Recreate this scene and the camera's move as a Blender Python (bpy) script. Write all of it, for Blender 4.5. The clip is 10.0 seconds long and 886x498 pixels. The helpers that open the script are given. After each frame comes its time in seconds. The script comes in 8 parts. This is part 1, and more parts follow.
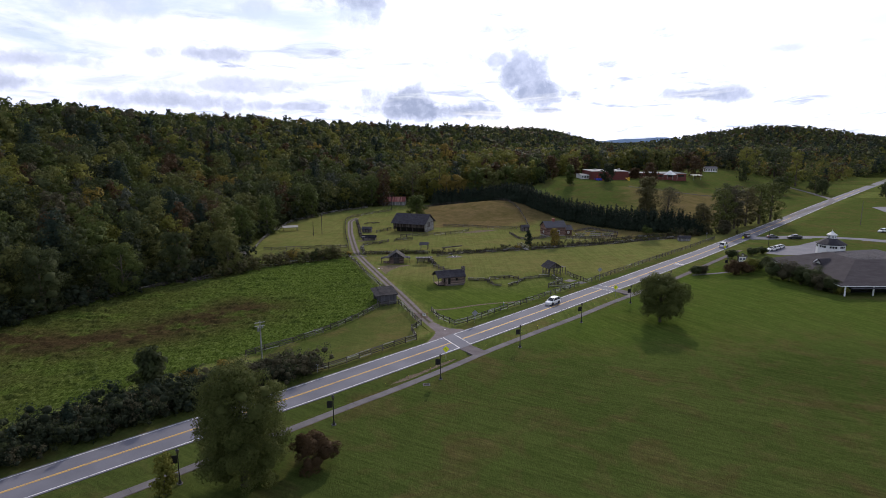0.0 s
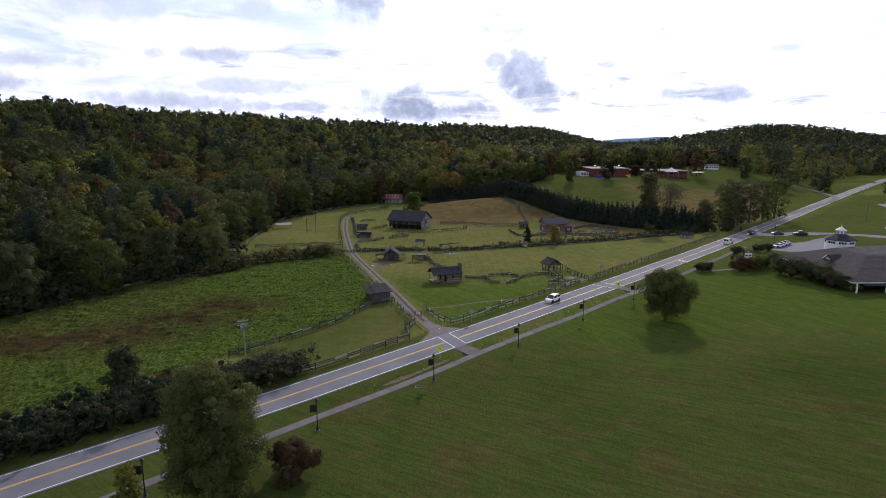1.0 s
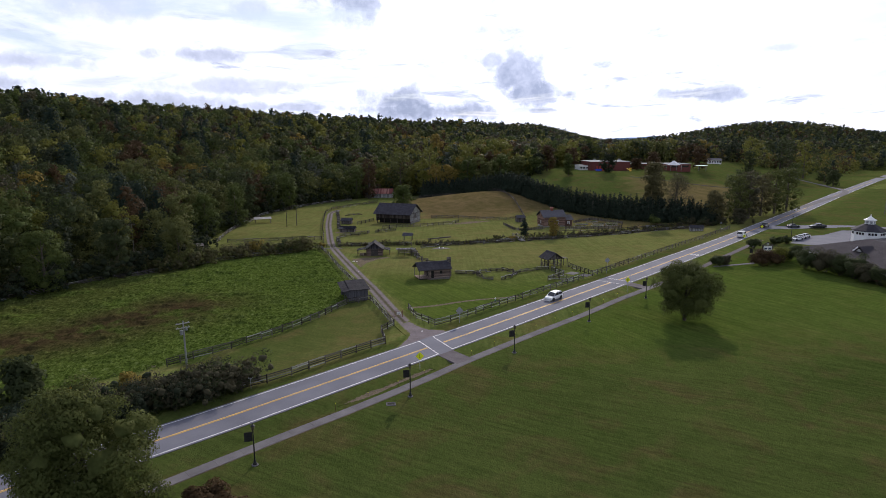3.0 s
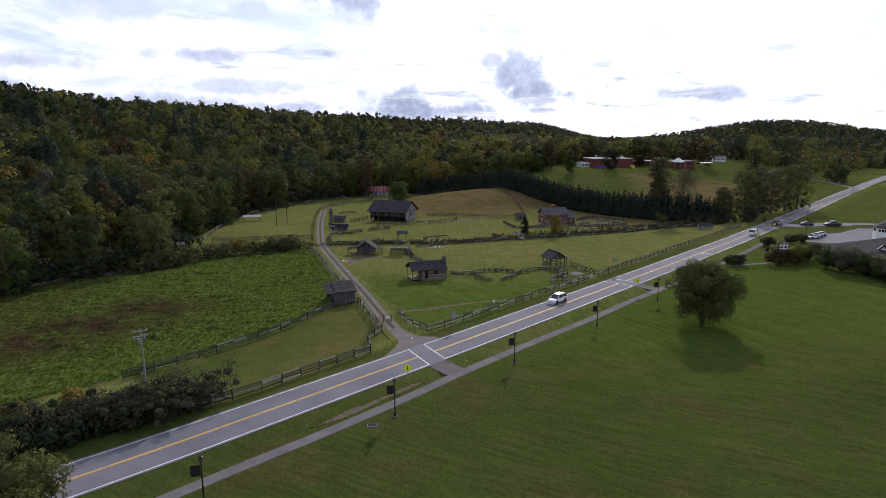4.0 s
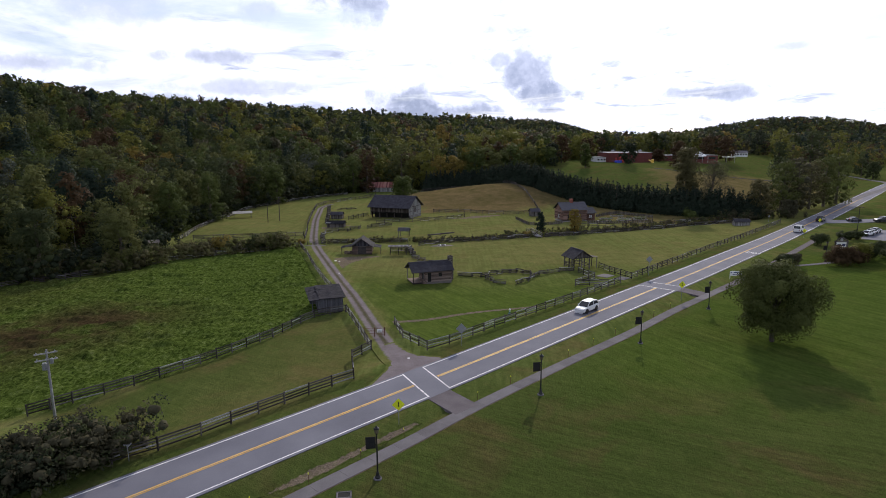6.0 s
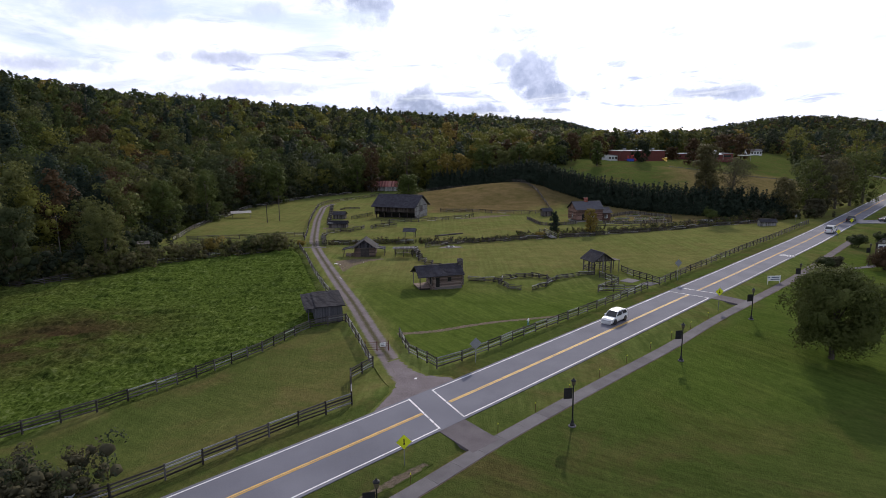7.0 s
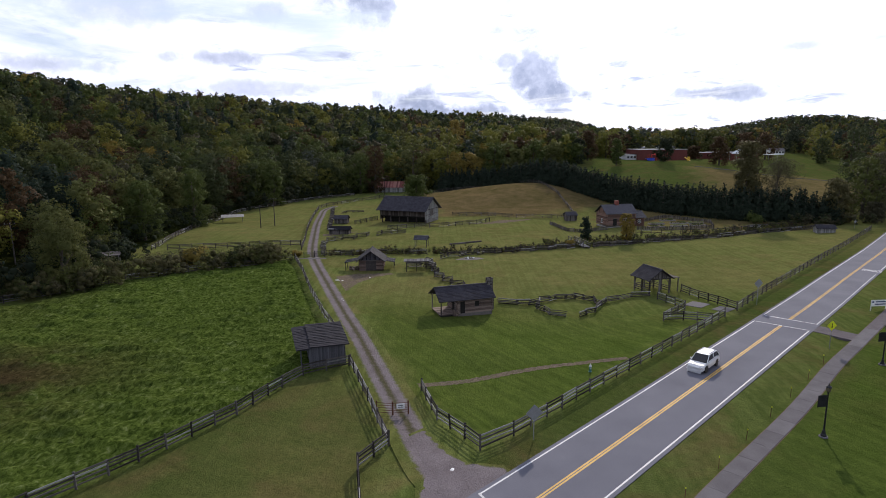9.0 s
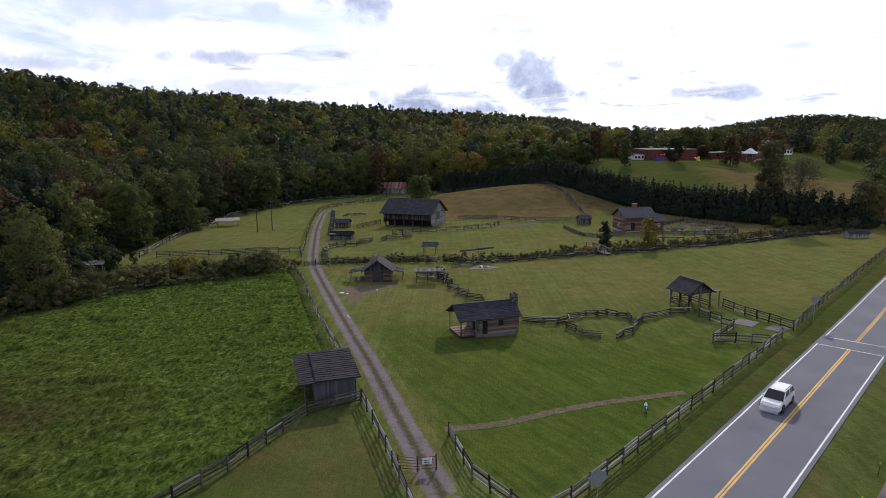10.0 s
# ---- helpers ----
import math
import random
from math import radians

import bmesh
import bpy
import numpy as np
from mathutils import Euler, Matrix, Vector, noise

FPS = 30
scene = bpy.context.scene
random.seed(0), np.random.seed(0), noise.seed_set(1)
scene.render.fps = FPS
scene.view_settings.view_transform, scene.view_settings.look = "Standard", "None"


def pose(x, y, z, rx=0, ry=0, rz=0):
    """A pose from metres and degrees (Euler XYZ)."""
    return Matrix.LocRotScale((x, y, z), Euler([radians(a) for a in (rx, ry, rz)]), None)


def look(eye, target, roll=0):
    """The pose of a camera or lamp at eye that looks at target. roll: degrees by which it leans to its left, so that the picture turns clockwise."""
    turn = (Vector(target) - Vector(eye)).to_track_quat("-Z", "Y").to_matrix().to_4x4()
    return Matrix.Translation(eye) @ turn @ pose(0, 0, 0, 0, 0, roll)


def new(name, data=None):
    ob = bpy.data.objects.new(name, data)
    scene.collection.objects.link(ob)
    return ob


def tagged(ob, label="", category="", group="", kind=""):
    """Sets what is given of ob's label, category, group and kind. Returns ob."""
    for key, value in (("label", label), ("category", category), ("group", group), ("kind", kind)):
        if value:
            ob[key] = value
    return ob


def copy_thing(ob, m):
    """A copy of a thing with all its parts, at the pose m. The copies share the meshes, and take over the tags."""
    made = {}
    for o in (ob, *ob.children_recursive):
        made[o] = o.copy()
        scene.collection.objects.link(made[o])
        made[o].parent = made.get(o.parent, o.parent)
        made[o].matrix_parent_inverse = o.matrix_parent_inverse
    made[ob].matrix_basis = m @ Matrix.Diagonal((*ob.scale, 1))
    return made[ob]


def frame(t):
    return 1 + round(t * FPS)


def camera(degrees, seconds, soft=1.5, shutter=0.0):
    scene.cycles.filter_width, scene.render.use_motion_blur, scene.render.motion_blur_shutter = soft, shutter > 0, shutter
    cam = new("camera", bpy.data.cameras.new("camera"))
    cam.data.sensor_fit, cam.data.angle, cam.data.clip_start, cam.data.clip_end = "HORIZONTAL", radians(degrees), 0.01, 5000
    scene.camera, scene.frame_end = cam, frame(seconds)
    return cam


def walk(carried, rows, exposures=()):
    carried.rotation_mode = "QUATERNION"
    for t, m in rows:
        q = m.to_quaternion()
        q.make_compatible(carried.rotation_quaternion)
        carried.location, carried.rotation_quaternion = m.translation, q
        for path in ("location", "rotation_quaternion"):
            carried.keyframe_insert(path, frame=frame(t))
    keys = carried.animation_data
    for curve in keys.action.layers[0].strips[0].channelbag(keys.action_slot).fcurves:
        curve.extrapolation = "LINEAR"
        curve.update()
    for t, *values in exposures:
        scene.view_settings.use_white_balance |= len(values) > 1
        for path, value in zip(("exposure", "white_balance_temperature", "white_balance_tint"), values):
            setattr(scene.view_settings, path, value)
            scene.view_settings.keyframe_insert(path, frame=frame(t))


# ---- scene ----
# ---------------------------------------------------------------- camera and its path
cam = camera(73.4, 10.0, soft=0.9)
METRES, EYE, TILT, LEAN, TURN = 96.0, 41.2, -10.5, 0.0, 0.0
ROWS = [
    (0.0, -0.00073, -0.00052, 0.00010, -0.111, -0.032, 0.035),
    (0.5, 0.00430, 0.02972, -0.00560, -0.151, -0.014, 0.091),
    (1.0, 0.00955, 0.06542, -0.01200, -0.187, -0.016, 0.115),
    (1.5, 0.01523, 0.10654, -0.01790, -0.253, -0.008, 0.150),
    (2.0, 0.02181, 0.15205, -0.02430, -0.328, 0.011, 0.194),
    (2.5, 0.02847, 0.20144, -0.02970, -0.462, 0.019, 0.237),
    (4.0, 0.04947, 0.36052, -0.03622, -0.503, 0.008, 0.324),
    (4.5, 0.05387, 0.41366, -0.03801, -0.260, 0.021, 0.292),
    (5.0, 0.05664, 0.46589, -0.04008, -0.036, 0.029, 0.329),
    (5.5, 0.05731, 0.51723, -0.04112, 0.076, 0.033, 0.352),
    (7.0, 0.04778, 0.67237, -0.03688, 0.796, 0.080, 0.318),
    (7.5, 0.03971, 0.72483, -0.03266, 0.903, 0.101, 0.293),
    (8.0, 0.03034, 0.77821, -0.02657, 0.964, 0.094, 0.253),
    (8.5, 0.01930, 0.83163, -0.01891, 0.933, 0.105, 0.255),
    (9.0, 0.00728, 0.88454, -0.01051, 0.945, 0.101, 0.260),
    (9.5, -0.00747, 0.93601, -0.00191, 0.924, 0.081, 0.245),
    (10.0, -0.02519, 0.98558, 0.00752, 0.659, 0.061, 0.300),
]
walk(cam, [(t, pose(0, 0, EYE, TILT, LEAN, TURN) @ pose(METRES * x, METRES * y, METRES * z, 90 + pitch, roll, yaw)) for t, x, y, z, yaw, pitch, roll in ROWS], [(0.0, -0.04, 6450, 15.0), (10.0, -0.04, 6450, 15.0)])

# ---------------------------------------------------------------- light and sky
SUN_AZ, SUN_EL = 15.7, 27.0
sun_dir = Vector((math.sin(radians(SUN_AZ)) * math.cos(radians(SUN_EL)), math.cos(radians(SUN_AZ)) * math.cos(radians(SUN_EL)), math.sin(radians(SUN_EL))))
sun_data = bpy.data.lights.new("sun", "SUN")
sun_data.energy, sun_data.angle, sun_data.color = 3.05, radians(1.4), (1.0, 0.93, 0.80)
sun_lamp = new("sun", sun_data)
sun_lamp.matrix_world = look(sun_dir * 300, (0, 0, 0))

world = bpy.data.worlds.new("sky")
scene.world = world
world.use_nodes = True


def sky_nodes():
    nt = world.node_tree
    nt.nodes.clear()
    N = nt.nodes.new
    L = nt.links.new
    out, bg = N("ShaderNodeOutputWorld"), N("ShaderNodeBackground")
    sky = N("ShaderNodeTexSky")
    sky.sky_type, sky.sun_disc = "NISHITA", False
    sky.sun_elevation, sky.sun_rotation = radians(SUN_EL), radians(SUN_AZ)
    co = N("ShaderNodeTexCoord")

    def math_(op, a, b=None, c=None, clamp=False):
        n = N("ShaderNodeMath")
        n.operation, n.use_clamp = op, clamp
        for i, v in enumerate((a, b, c)):
            if v is None:
                continue
            if isinstance(v, (int, float)):
                n.inputs[i].default_value = v
            else:
                L(v, n.inputs[i])
        return n.outputs[0]

    def ramp(v, lo, hi):
        n = N("ShaderNodeMapRange")
        n.interpolation_type = "SMOOTHSTEP"
        L(v, n.inputs[0])
        n.inputs[1].default_value, n.inputs[2].default_value = lo, hi
        return n.outputs[0]

    sep = N("ShaderNodeSeparateXYZ")
    L(co.outputs["Generated"], sep.inputs[0])
    x, y, z = sep.outputs
    # cloud layer projected on a flat sheet overhead
    h = math_("ADD", math_("MAXIMUM", z, 0.0), 0.10)
    flat = N("ShaderNodeCombineXYZ")
    L(math_("DIVIDE", x, h), flat.inputs[0])
    L(math_("DIVIDE", y, h), flat.inputs[1])

    def cloud(scale, detail, rough, seed, dist=0.6):
        n = N("ShaderNodeTexNoise")
        n.noise_dimensions = "4D"
        L(flat.outputs[0], n.inputs["Vector"])
        n.inputs["W"].default_value = seed
        n.inputs["Scale"].default_value, n.inputs["Detail"].default_value = scale, detail
        n.inputs["Roughness"].default_value, n.inputs["Distortion"].default_value = rough, dist
        return n.outputs[0]

    cover = ramp(cloud(0.55, 8, 0.58, 3.1), 0.36, 0.52)
    body = ramp(cloud(0.8, 9, 0.60, 11.7), 0.50, 0.68)
    # single cumulus puffs, each a soft disc in azimuth and height broken up by noise
    az = math_("ARCTAN2", x, y)
    el = math_("ARCTAN2", z, math_("SQRT", math_("ADD", math_("MULTIPLY", x, x), math_("MULTIPLY", y, y))))
    fine = N("ShaderNodeTexNoise")
    L(co.outputs["Generated"], fine.inputs["Vector"])
    fine.inputs["Scale"].default_value, fine.inputs["Detail"].default_value, fine.inputs["Roughness"].default_value = 14, 9, 0.62
    crisp = N("ShaderNodeTexNoise")
    L(co.outputs["Generated"], crisp.inputs["Vector"])
    crisp.inputs["Scale"].default_value, crisp.inputs["Detail"].default_value, crisp.inputs["Roughness"].default_value = 42, 8, 0.6
    puffs = None
    for a, e, wa, we, k in ((0.118, 0.096, 0.054, 0.038, 0.9), (0.150, 0.070, 0.068, 0.026, 1.0), (0.210, 0.068, 0.034, 0.014, 1.0), (-0.070, 0.062, 0.055, 0.026, 0.9), (-0.045, 0.048, 0.080, 0.018, 1.0), (0.045, 0.044, 0.055, 0.016, 1.0),
                            (0.175, 0.045, 0.045, 0.007, 1.0), (-0.150, 0.215, 0.055, 0.034, 0.9), (0.395, 0.066, 0.075, 0.011, 0.9), (0.36, 0.035, 0.05, 0.006, 0.5), (0.500, 0.125, 0.045, 0.009, 0.6), (0.57, 0.15, 0.10, 0.012, 0.35),
                            (-0.335, 0.080, 0.110, 0.012, 0.55), (-0.42, 0.055, 0.10, 0.016, 0.7), (-0.36, 0.125, 0.060, 0.010, 0.7), (-0.58, 0.105, 0.09, 0.014, 0.6), (-0.62, 0.075, 0.07, 0.016, 0.7), (-0.28, 0.190, 0.035, 0.016, 0.6), (-0.47, 0.19, 0.09, 0.025, 0.45), (0.0, 0.10, 0.03, 0.02, 0.4), (0.44, 0.175, 0.07, 0.008, 0.5), (0.60, 0.205, 0.08, 0.010, 0.5), (0.30, 0.13, 0.05, 0.007, 0.35), (0.090, 0.122, 0.026, 0.016, 0.8), (0.165, 0.062, 0.07, 0.009, 0.9), (-0.02, 0.045, 0.09, 0.008, 0.8), (-0.22, 0.05, 0.10, 0.008, 0.7)):
        da = math_("DIVIDE", math_("SUBTRACT", az, a), wa)
        de = math_("DIVIDE", math_("SUBTRACT", el, e), we)
        r = math_("SQRT", math_("ADD", math_("MULTIPLY", da, da), math_("MULTIPLY", de, de)))
        r = math_("ADD", r, math_("MULTIPLY", math_("SUBTRACT", fine.outputs[0], 0.5), 3.4))
        r = math_("ADD", r, math_("MULTIPLY", math_("SUBTRACT", crisp.outputs[0], 0.5), 1.6))
        p = math_("MULTIPLY", math_("SUBTRACT", 1.0, ramp(r, 0.25, 1.35)), k)
        puffs = p if puffs is None else math_("MAXIMUM", puffs, p)
    wisps = math_("MULTIPLY", ramp(cloud(1.7, 10, 0.62, 21.3, 1.0), 0.48, 0.70), 0.8)
    shade = math_("MAXIMUM", math_("MAXIMUM", math_("MULTIPLY", body, 0.52), wisps), math_("MULTIPLY", puffs, math_("MULTIPLY_ADD", crisp.outputs[0], 1.1, 0.42), None, True))

    def mix(f, a, b):
        n = N("ShaderNodeMix")
        n.data_type = "RGBA"
        if isinstance(f, (int, float)):
            n.inputs[0].default_value = f
        else:
            L(f, n.inputs[0])
        for s, v in ((6, a), (7, b)):
            if isinstance(v, tuple):
                n.inputs[s].default_value = v
            else:
                L(v, n.inputs[s])
        return n.outputs[2]

    blue = N("ShaderNodeVectorMath")
    blue.operation = "SCALE"
    L(sky.outputs[0], blue.inputs[0])
    blue.inputs["Scale"].default_value = 0.07
    low = math_("SUBTRACT", 1.0, ramp(el, 0.15, 0.6))
    hazy = mix(math_("MULTIPLY_ADD", low, 0.65, 0.05), blue.outputs[0], (0.72, 0.86, 1.02, 1))
    white = mix(shade, (1.06, 1.13, 1.34, 1), (0.33, 0.39, 0.54, 1))
    # the cloud sheet glows where the sun stands behind it
    dot = N("ShaderNodeVectorMath")
    dot.operation = "DOT_PRODUCT"
    L(co.outputs["Generated"], dot.inputs[0])
    dot.inputs[1].default_value = sun_dir
    glow = math_("MULTIPLY", math_("POWER", math_("MAXIMUM", dot.outputs["Value"], 0.0), 12.0), 0.62)
    # broken cloud: bright banks low over the hills, more open blue overhead and away from the sun
    high = ramp(el, 0.22, 0.75)
    away = ramp(dot.outputs["Value"], 0.75, -0.3)
    thin = math_("MULTIPLY", cover, math_("SUBTRACT", 1.0, math_("MULTIPLY", math_("MAXIMUM", high, away), 0.5)))
    lit = mix(thin, hazy, white)
    add = N("ShaderNodeVectorMath")
    add.operation = "SCALE"
    L(lit, add.inputs[0])
    L(math_("ADD", glow, 1.0), add.inputs["Scale"])
    L(add.outputs[0], bg.inputs[0])
    bg.inputs[1].default_value = 1.1
    L(bg.outputs[0], out.inputs[0])


sky_nodes()

# ---------------------------------------------------------------- materials
MATS = {}


def shade_mat(name, cols, rough=0.85, metal=0.0, scale=1.0, fine=12.0, bump=0.25, per="object", spread=0.35, detail=6, stretch=(1, 1, 1), translucent=0.0, spec=0.3, deep=0.04):
    """Two-scale procedural surface: colour drifts over metres, grain over centimetres, and each piece or island a little its own."""
    if name in MATS:
        return MATS[name]
    m = bpy.data.materials.new(name)
    MATS[name] = m
    m.use_nodes = True
    nt = m.node_tree
    b = nt.nodes["Principled BSDF"]
    N, L = nt.nodes.new, nt.links.new
    co = N("ShaderNodeTexCoord")
    mp = N("ShaderNodeMapping")
    mp.inputs["Scale"].default_value = stretch
    L(co.outputs["Object"], mp.inputs[0])
    n1, n2 = N("ShaderNodeTexNoise"), N("ShaderNodeTexNoise")
    for n, s, d in ((n1, scale, 3), (n2, fine, detail)):
        L(mp.outputs[0], n.inputs["Vector"])
        n.inputs["Scale"].default_value, n.inputs["Detail"].default_value = s, d
    ramp = N("ShaderNodeValToRGB")
    el = ramp.color_ramp.elements
    while len(el) < len(cols):
        el.new(0.5)
    for i, c in enumerate(cols):
        el[i].position = 0.5 if len(cols) == 1 else 0.28 + 0.44 * i / (len(cols) - 1)
        el[i].color = (*c, 1)
    add = N("ShaderNodeMath")
    add.operation = "MULTIPLY_ADD"
    L(n2.outputs[0], add.inputs[0])
    add.inputs[1].default_value = 0.5
    half = N("ShaderNodeMath")
    half.operation = "MULTIPLY"
    L(n1.outputs[0], half.inputs[0])
    half.inputs[1].default_value = 0.5
    L(half.outputs[0], add.inputs[2])
    fac = add.outputs[0]
    if per == "island":
        rnd = N("ShaderNodeNewGeometry").outputs["Random Per Island"]
    else:
        rnd = N("ShaderNodeObjectInfo").outputs["Random"]
    sh = N("ShaderNodeMapRange")
    L(rnd, sh.inputs[0])
    sh.inputs[3].default_value, sh.inputs[4].default_value = -spread * 0.5, spread * 0.5
    a2 = N("ShaderNodeMath")
    L(fac, a2.inputs[0])
    L(sh.outputs[0], a2.inputs[1])
    L(a2.outputs[0], ramp.inputs[0])
    L(ramp.outputs[0], b.inputs["Base Color"])
    b.inputs["Roughness"].default_value, b.inputs["Metallic"].default_value = rough, metal
    b.inputs["Specular IOR Level"].default_value = spec
    if bump:
        bp = N("ShaderNodeBump")
        bp.inputs["Strength"].default_value, bp.inputs["Distance"].default_value = bump, deep
        L(n2.outputs[0], bp.inputs["Height"])
        L(bp.outputs[0], b.inputs["Normal"])
    if translucent:
        tr, mx = N("ShaderNodeBsdfTranslucent"), N("ShaderNodeMixShader")
        L(ramp.outputs[0], tr.inputs[0])
        mx.inputs[0].default_value = translucent
        L(b.outputs[0], mx.inputs[1])
        L(tr.outputs[0], mx.inputs[2])
        L(mx.outputs[0], nt.nodes["Material Output"].inputs[0])
    return m


def leaf(name, *cols):
    return shade_mat(name, cols, rough=0.7, scale=0.22, fine=2.2, bump=0.35, per="island", spread=0.14, translucent=0.34, spec=0.04, deep=0.15)


LEAF_DARK = leaf("foliage dark green", (0.031, 0.042, 0.020), (0.053, 0.066, 0.028), (0.082, 0.096, 0.041))
LEAF_GREEN = leaf("foliage green", (0.042, 0.058, 0.018), (0.074, 0.096, 0.027), (0.115, 0.138, 0.043))
LEAF_OLIVE = leaf("foliage yellow green", (0.084, 0.089, 0.021), (0.144, 0.146, 0.031), (0.210, 0.204, 0.052))
LEAF_GOLD = leaf("foliage gold", (0.114, 0.086, 0.022), (0.210, 0.158, 0.038), (0.300, 0.226, 0.061))
LEAF_RUST = leaf("foliage rust", (0.042, 0.029, 0.016), (0.072, 0.047, 0.025), (0.108, 0.070, 0.036))
LEAF_PINE = leaf("foliage evergreen", (0.016, 0.027, 0.021), (0.029, 0.044, 0.031), (0.046, 0.063, 0.044))
LEAF_BRUSH = leaf("brush olive brown", (0.046, 0.044, 0.027), (0.076, 0.071, 0.043), (0.112, 0.102, 0.060))
LEAF_DEEP = leaf("foliage deep green", (0.018, 0.025, 0.016), (0.032, 0.041, 0.024), (0.052, 0.063, 0.035))
LEAF_MOSS = leaf("foliage moss", (0.066, 0.074, 0.025), (0.106, 0.115, 0.038), (0.156, 0.163, 0.055))
# greyed, bluer and lighter: distance haze worked into a leaf colour
LEAF_HAZE_GREY = leaf("foliage grey green", (0.052, 0.064, 0.050), (0.084, 0.098, 0.075), (0.122, 0.136, 0.105))
LEAF_OLIVE_BROWN = leaf("foliage olive brown", (0.060, 0.056, 0.026), (0.100, 0.092, 0.042), (0.148, 0.134, 0.062))
LEAF_LAWN = leaf("foliage olive green", (0.046, 0.058, 0.018), (0.082, 0.096, 0.029), (0.130, 0.145, 0.046))
LEAF_HEDGE = shade_mat("foliage windbreak evergreen", [(0.018, 0.027, 0.019), (0.031, 0.043, 0.030), (0.047, 0.062, 0.043)], rough=0.8, scale=0.25, fine=2.2, bump=0.9, per="island", spread=0.2, translucent=0.12, spec=0.02, deep=0.3)
# darker version of the log wood, for the smithy walls
DARK_LOG = shade_mat("dark smoky log wood", [(0.045, 0.032, 0.028), (0.095, 0.066, 0.056), (0.16, 0.112, 0.094)], 0.9, fine=10, bump=0.5, stretch=(0.3, 1, 1), spread=0.55, spec=0.1)
SHED_WOOD = shade_mat("slate grey weathered boards", [(0.045, 0.044, 0.050), (0.082, 0.080, 0.090), (0.13, 0.127, 0.14)], 0.9, fine=10, bump=0.4, stretch=(1, 1, 0.4), spread=0.3, spec=0.1)
BARK = shade_mat("bark", [(0.035, 0.028, 0.022), (0.075, 0.062, 0.05), (0.12, 0.10, 0.085)], 0.95, fine=9, bump=0.7, stretch=(1, 1, 0.3))
OLD_WOOD = shade_mat("weathered grey wood", [(0.042, 0.036, 0.034), (0.090, 0.078, 0.074), (0.165, 0.148, 0.140)], 0.9, fine=14, bump=0.5, stretch=(0.3, 1, 1), spread=0.5, spec=0.12)
RAIL_WOOD = shade_mat("weathered rail wood", [(0.028, 0.024, 0.022), (0.060, 0.052, 0.048), (0.112, 0.100, 0.094)], 0.9, fine=9, bump=0.5, spread=0.55, spec=0.12)
SILVER_WOOD = shade_mat("silver weathered wood", [(0.13, 0.125, 0.12), (0.23, 0.225, 0.22), (0.33, 0.32, 0.31)], 0.85, fine=12, bump=0.4, spread=0.5, spec=0.12)
LOG_WOOD = shade_mat("brown log wood", [(0.09, 0.064, 0.055), (0.18, 0.132, 0.112), (0.28, 0.215, 0.18)], 0.9, fine=10, bump=0.5, stretch=(0.3, 1, 1), spread=0.5, spec=0.12)
RED_LOG = shade_mat("reddish log wood", [(0.10, 0.058, 0.046), (0.18, 0.108, 0.086), (0.28, 0.18, 0.145)], 0.9, fine=10, bump=0.5, stretch=(0.3, 1, 1), spread=0.5, spec=0.12)
CHINK = shade_mat("clay chinking", [(0.10, 0.09, 0.082), (0.17, 0.155, 0.14)], 0.95, fine=18)
SHINGLE = shade_mat("dark wood shingles", [(0.020, 0.019, 0.024), (0.040, 0.038, 0.046), (0.072, 0.068, 0.080)], 0.85, fine=16, bump=0.5, spread=0.6, spec=0.12)
GREY_SHINGLE = shade_mat("grey wood shingles", [(0.038, 0.037, 0.044), (0.068, 0.066, 0.076), (0.112, 0.108, 0.122)], 0.85, fine=16, bump=0.5, spread=0.6, spec=0.12)
# near-black standing in for interior shade; also used for dark doors, windows and grates
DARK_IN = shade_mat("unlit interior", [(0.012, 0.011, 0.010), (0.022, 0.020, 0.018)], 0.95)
STONE = shade_mat("field stone", [(0.12, 0.11, 0.10), (0.24, 0.225, 0.21), (0.36, 0.34, 0.32)], 0.9, fine=10, bump=0.6, spread=0.6)
BRICK = shade_mat("red brick", [(0.15, 0.045, 0.035), (0.25, 0.085, 0.065), (0.33, 0.13, 0.10)], 0.9, fine=14, bump=0.3)
ASPHALT = shade_mat("worn asphalt", [(0.112, 0.112, 0.136), (0.150, 0.150, 0.178), (0.190, 0.189, 0.219)], 0.9, scale=0.18, fine=30, bump=0.25, spread=0, spec=0.15)
CONCRETE = shade_mat("aged concrete path", [(0.098, 0.090, 0.094), (0.140, 0.130, 0.136), (0.185, 0.174, 0.180)], 0.9, scale=0.5, fine=20, bump=0.25, spread=0.15, spec=0.05)
PATH_ASPHALT = shade_mat("worn reddish asphalt path", [(0.092, 0.080, 0.084), (0.128, 0.112, 0.118), (0.168, 0.150, 0.156)], 0.95, scale=0.6, fine=22, bump=0.4, spread=0.06, spec=0.05)
GRAVEL = shade_mat("grey brown gravel", [(0.10, 0.088, 0.082), (0.165, 0.148, 0.140), (0.25, 0.23, 0.22)], 0.95, scale=0.35, fine=14, bump=0.7, spread=0, spec=0.05)
DIRT = shade_mat("bare dirt", [(0.10, 0.070, 0.045), (0.17, 0.125, 0.085), (0.25, 0.195, 0.14)], 0.95, scale=0.6, fine=8, bump=0.7, spread=0, spec=0.05)
WHITE_LINE = shade_mat("white road paint", [(0.40, 0.40, 0.41), (0.62, 0.62, 0.62), (0.75, 0.75, 0.75)], 0.7, scale=0.8, fine=12, bump=0.1)
YELLOW_LINE = shade_mat("yellow road paint", [(0.42, 0.25, 0.05), (0.60, 0.37, 0.08), (0.70, 0.45, 0.12)], 0.7, scale=0.8, fine=12, bump=0.1)
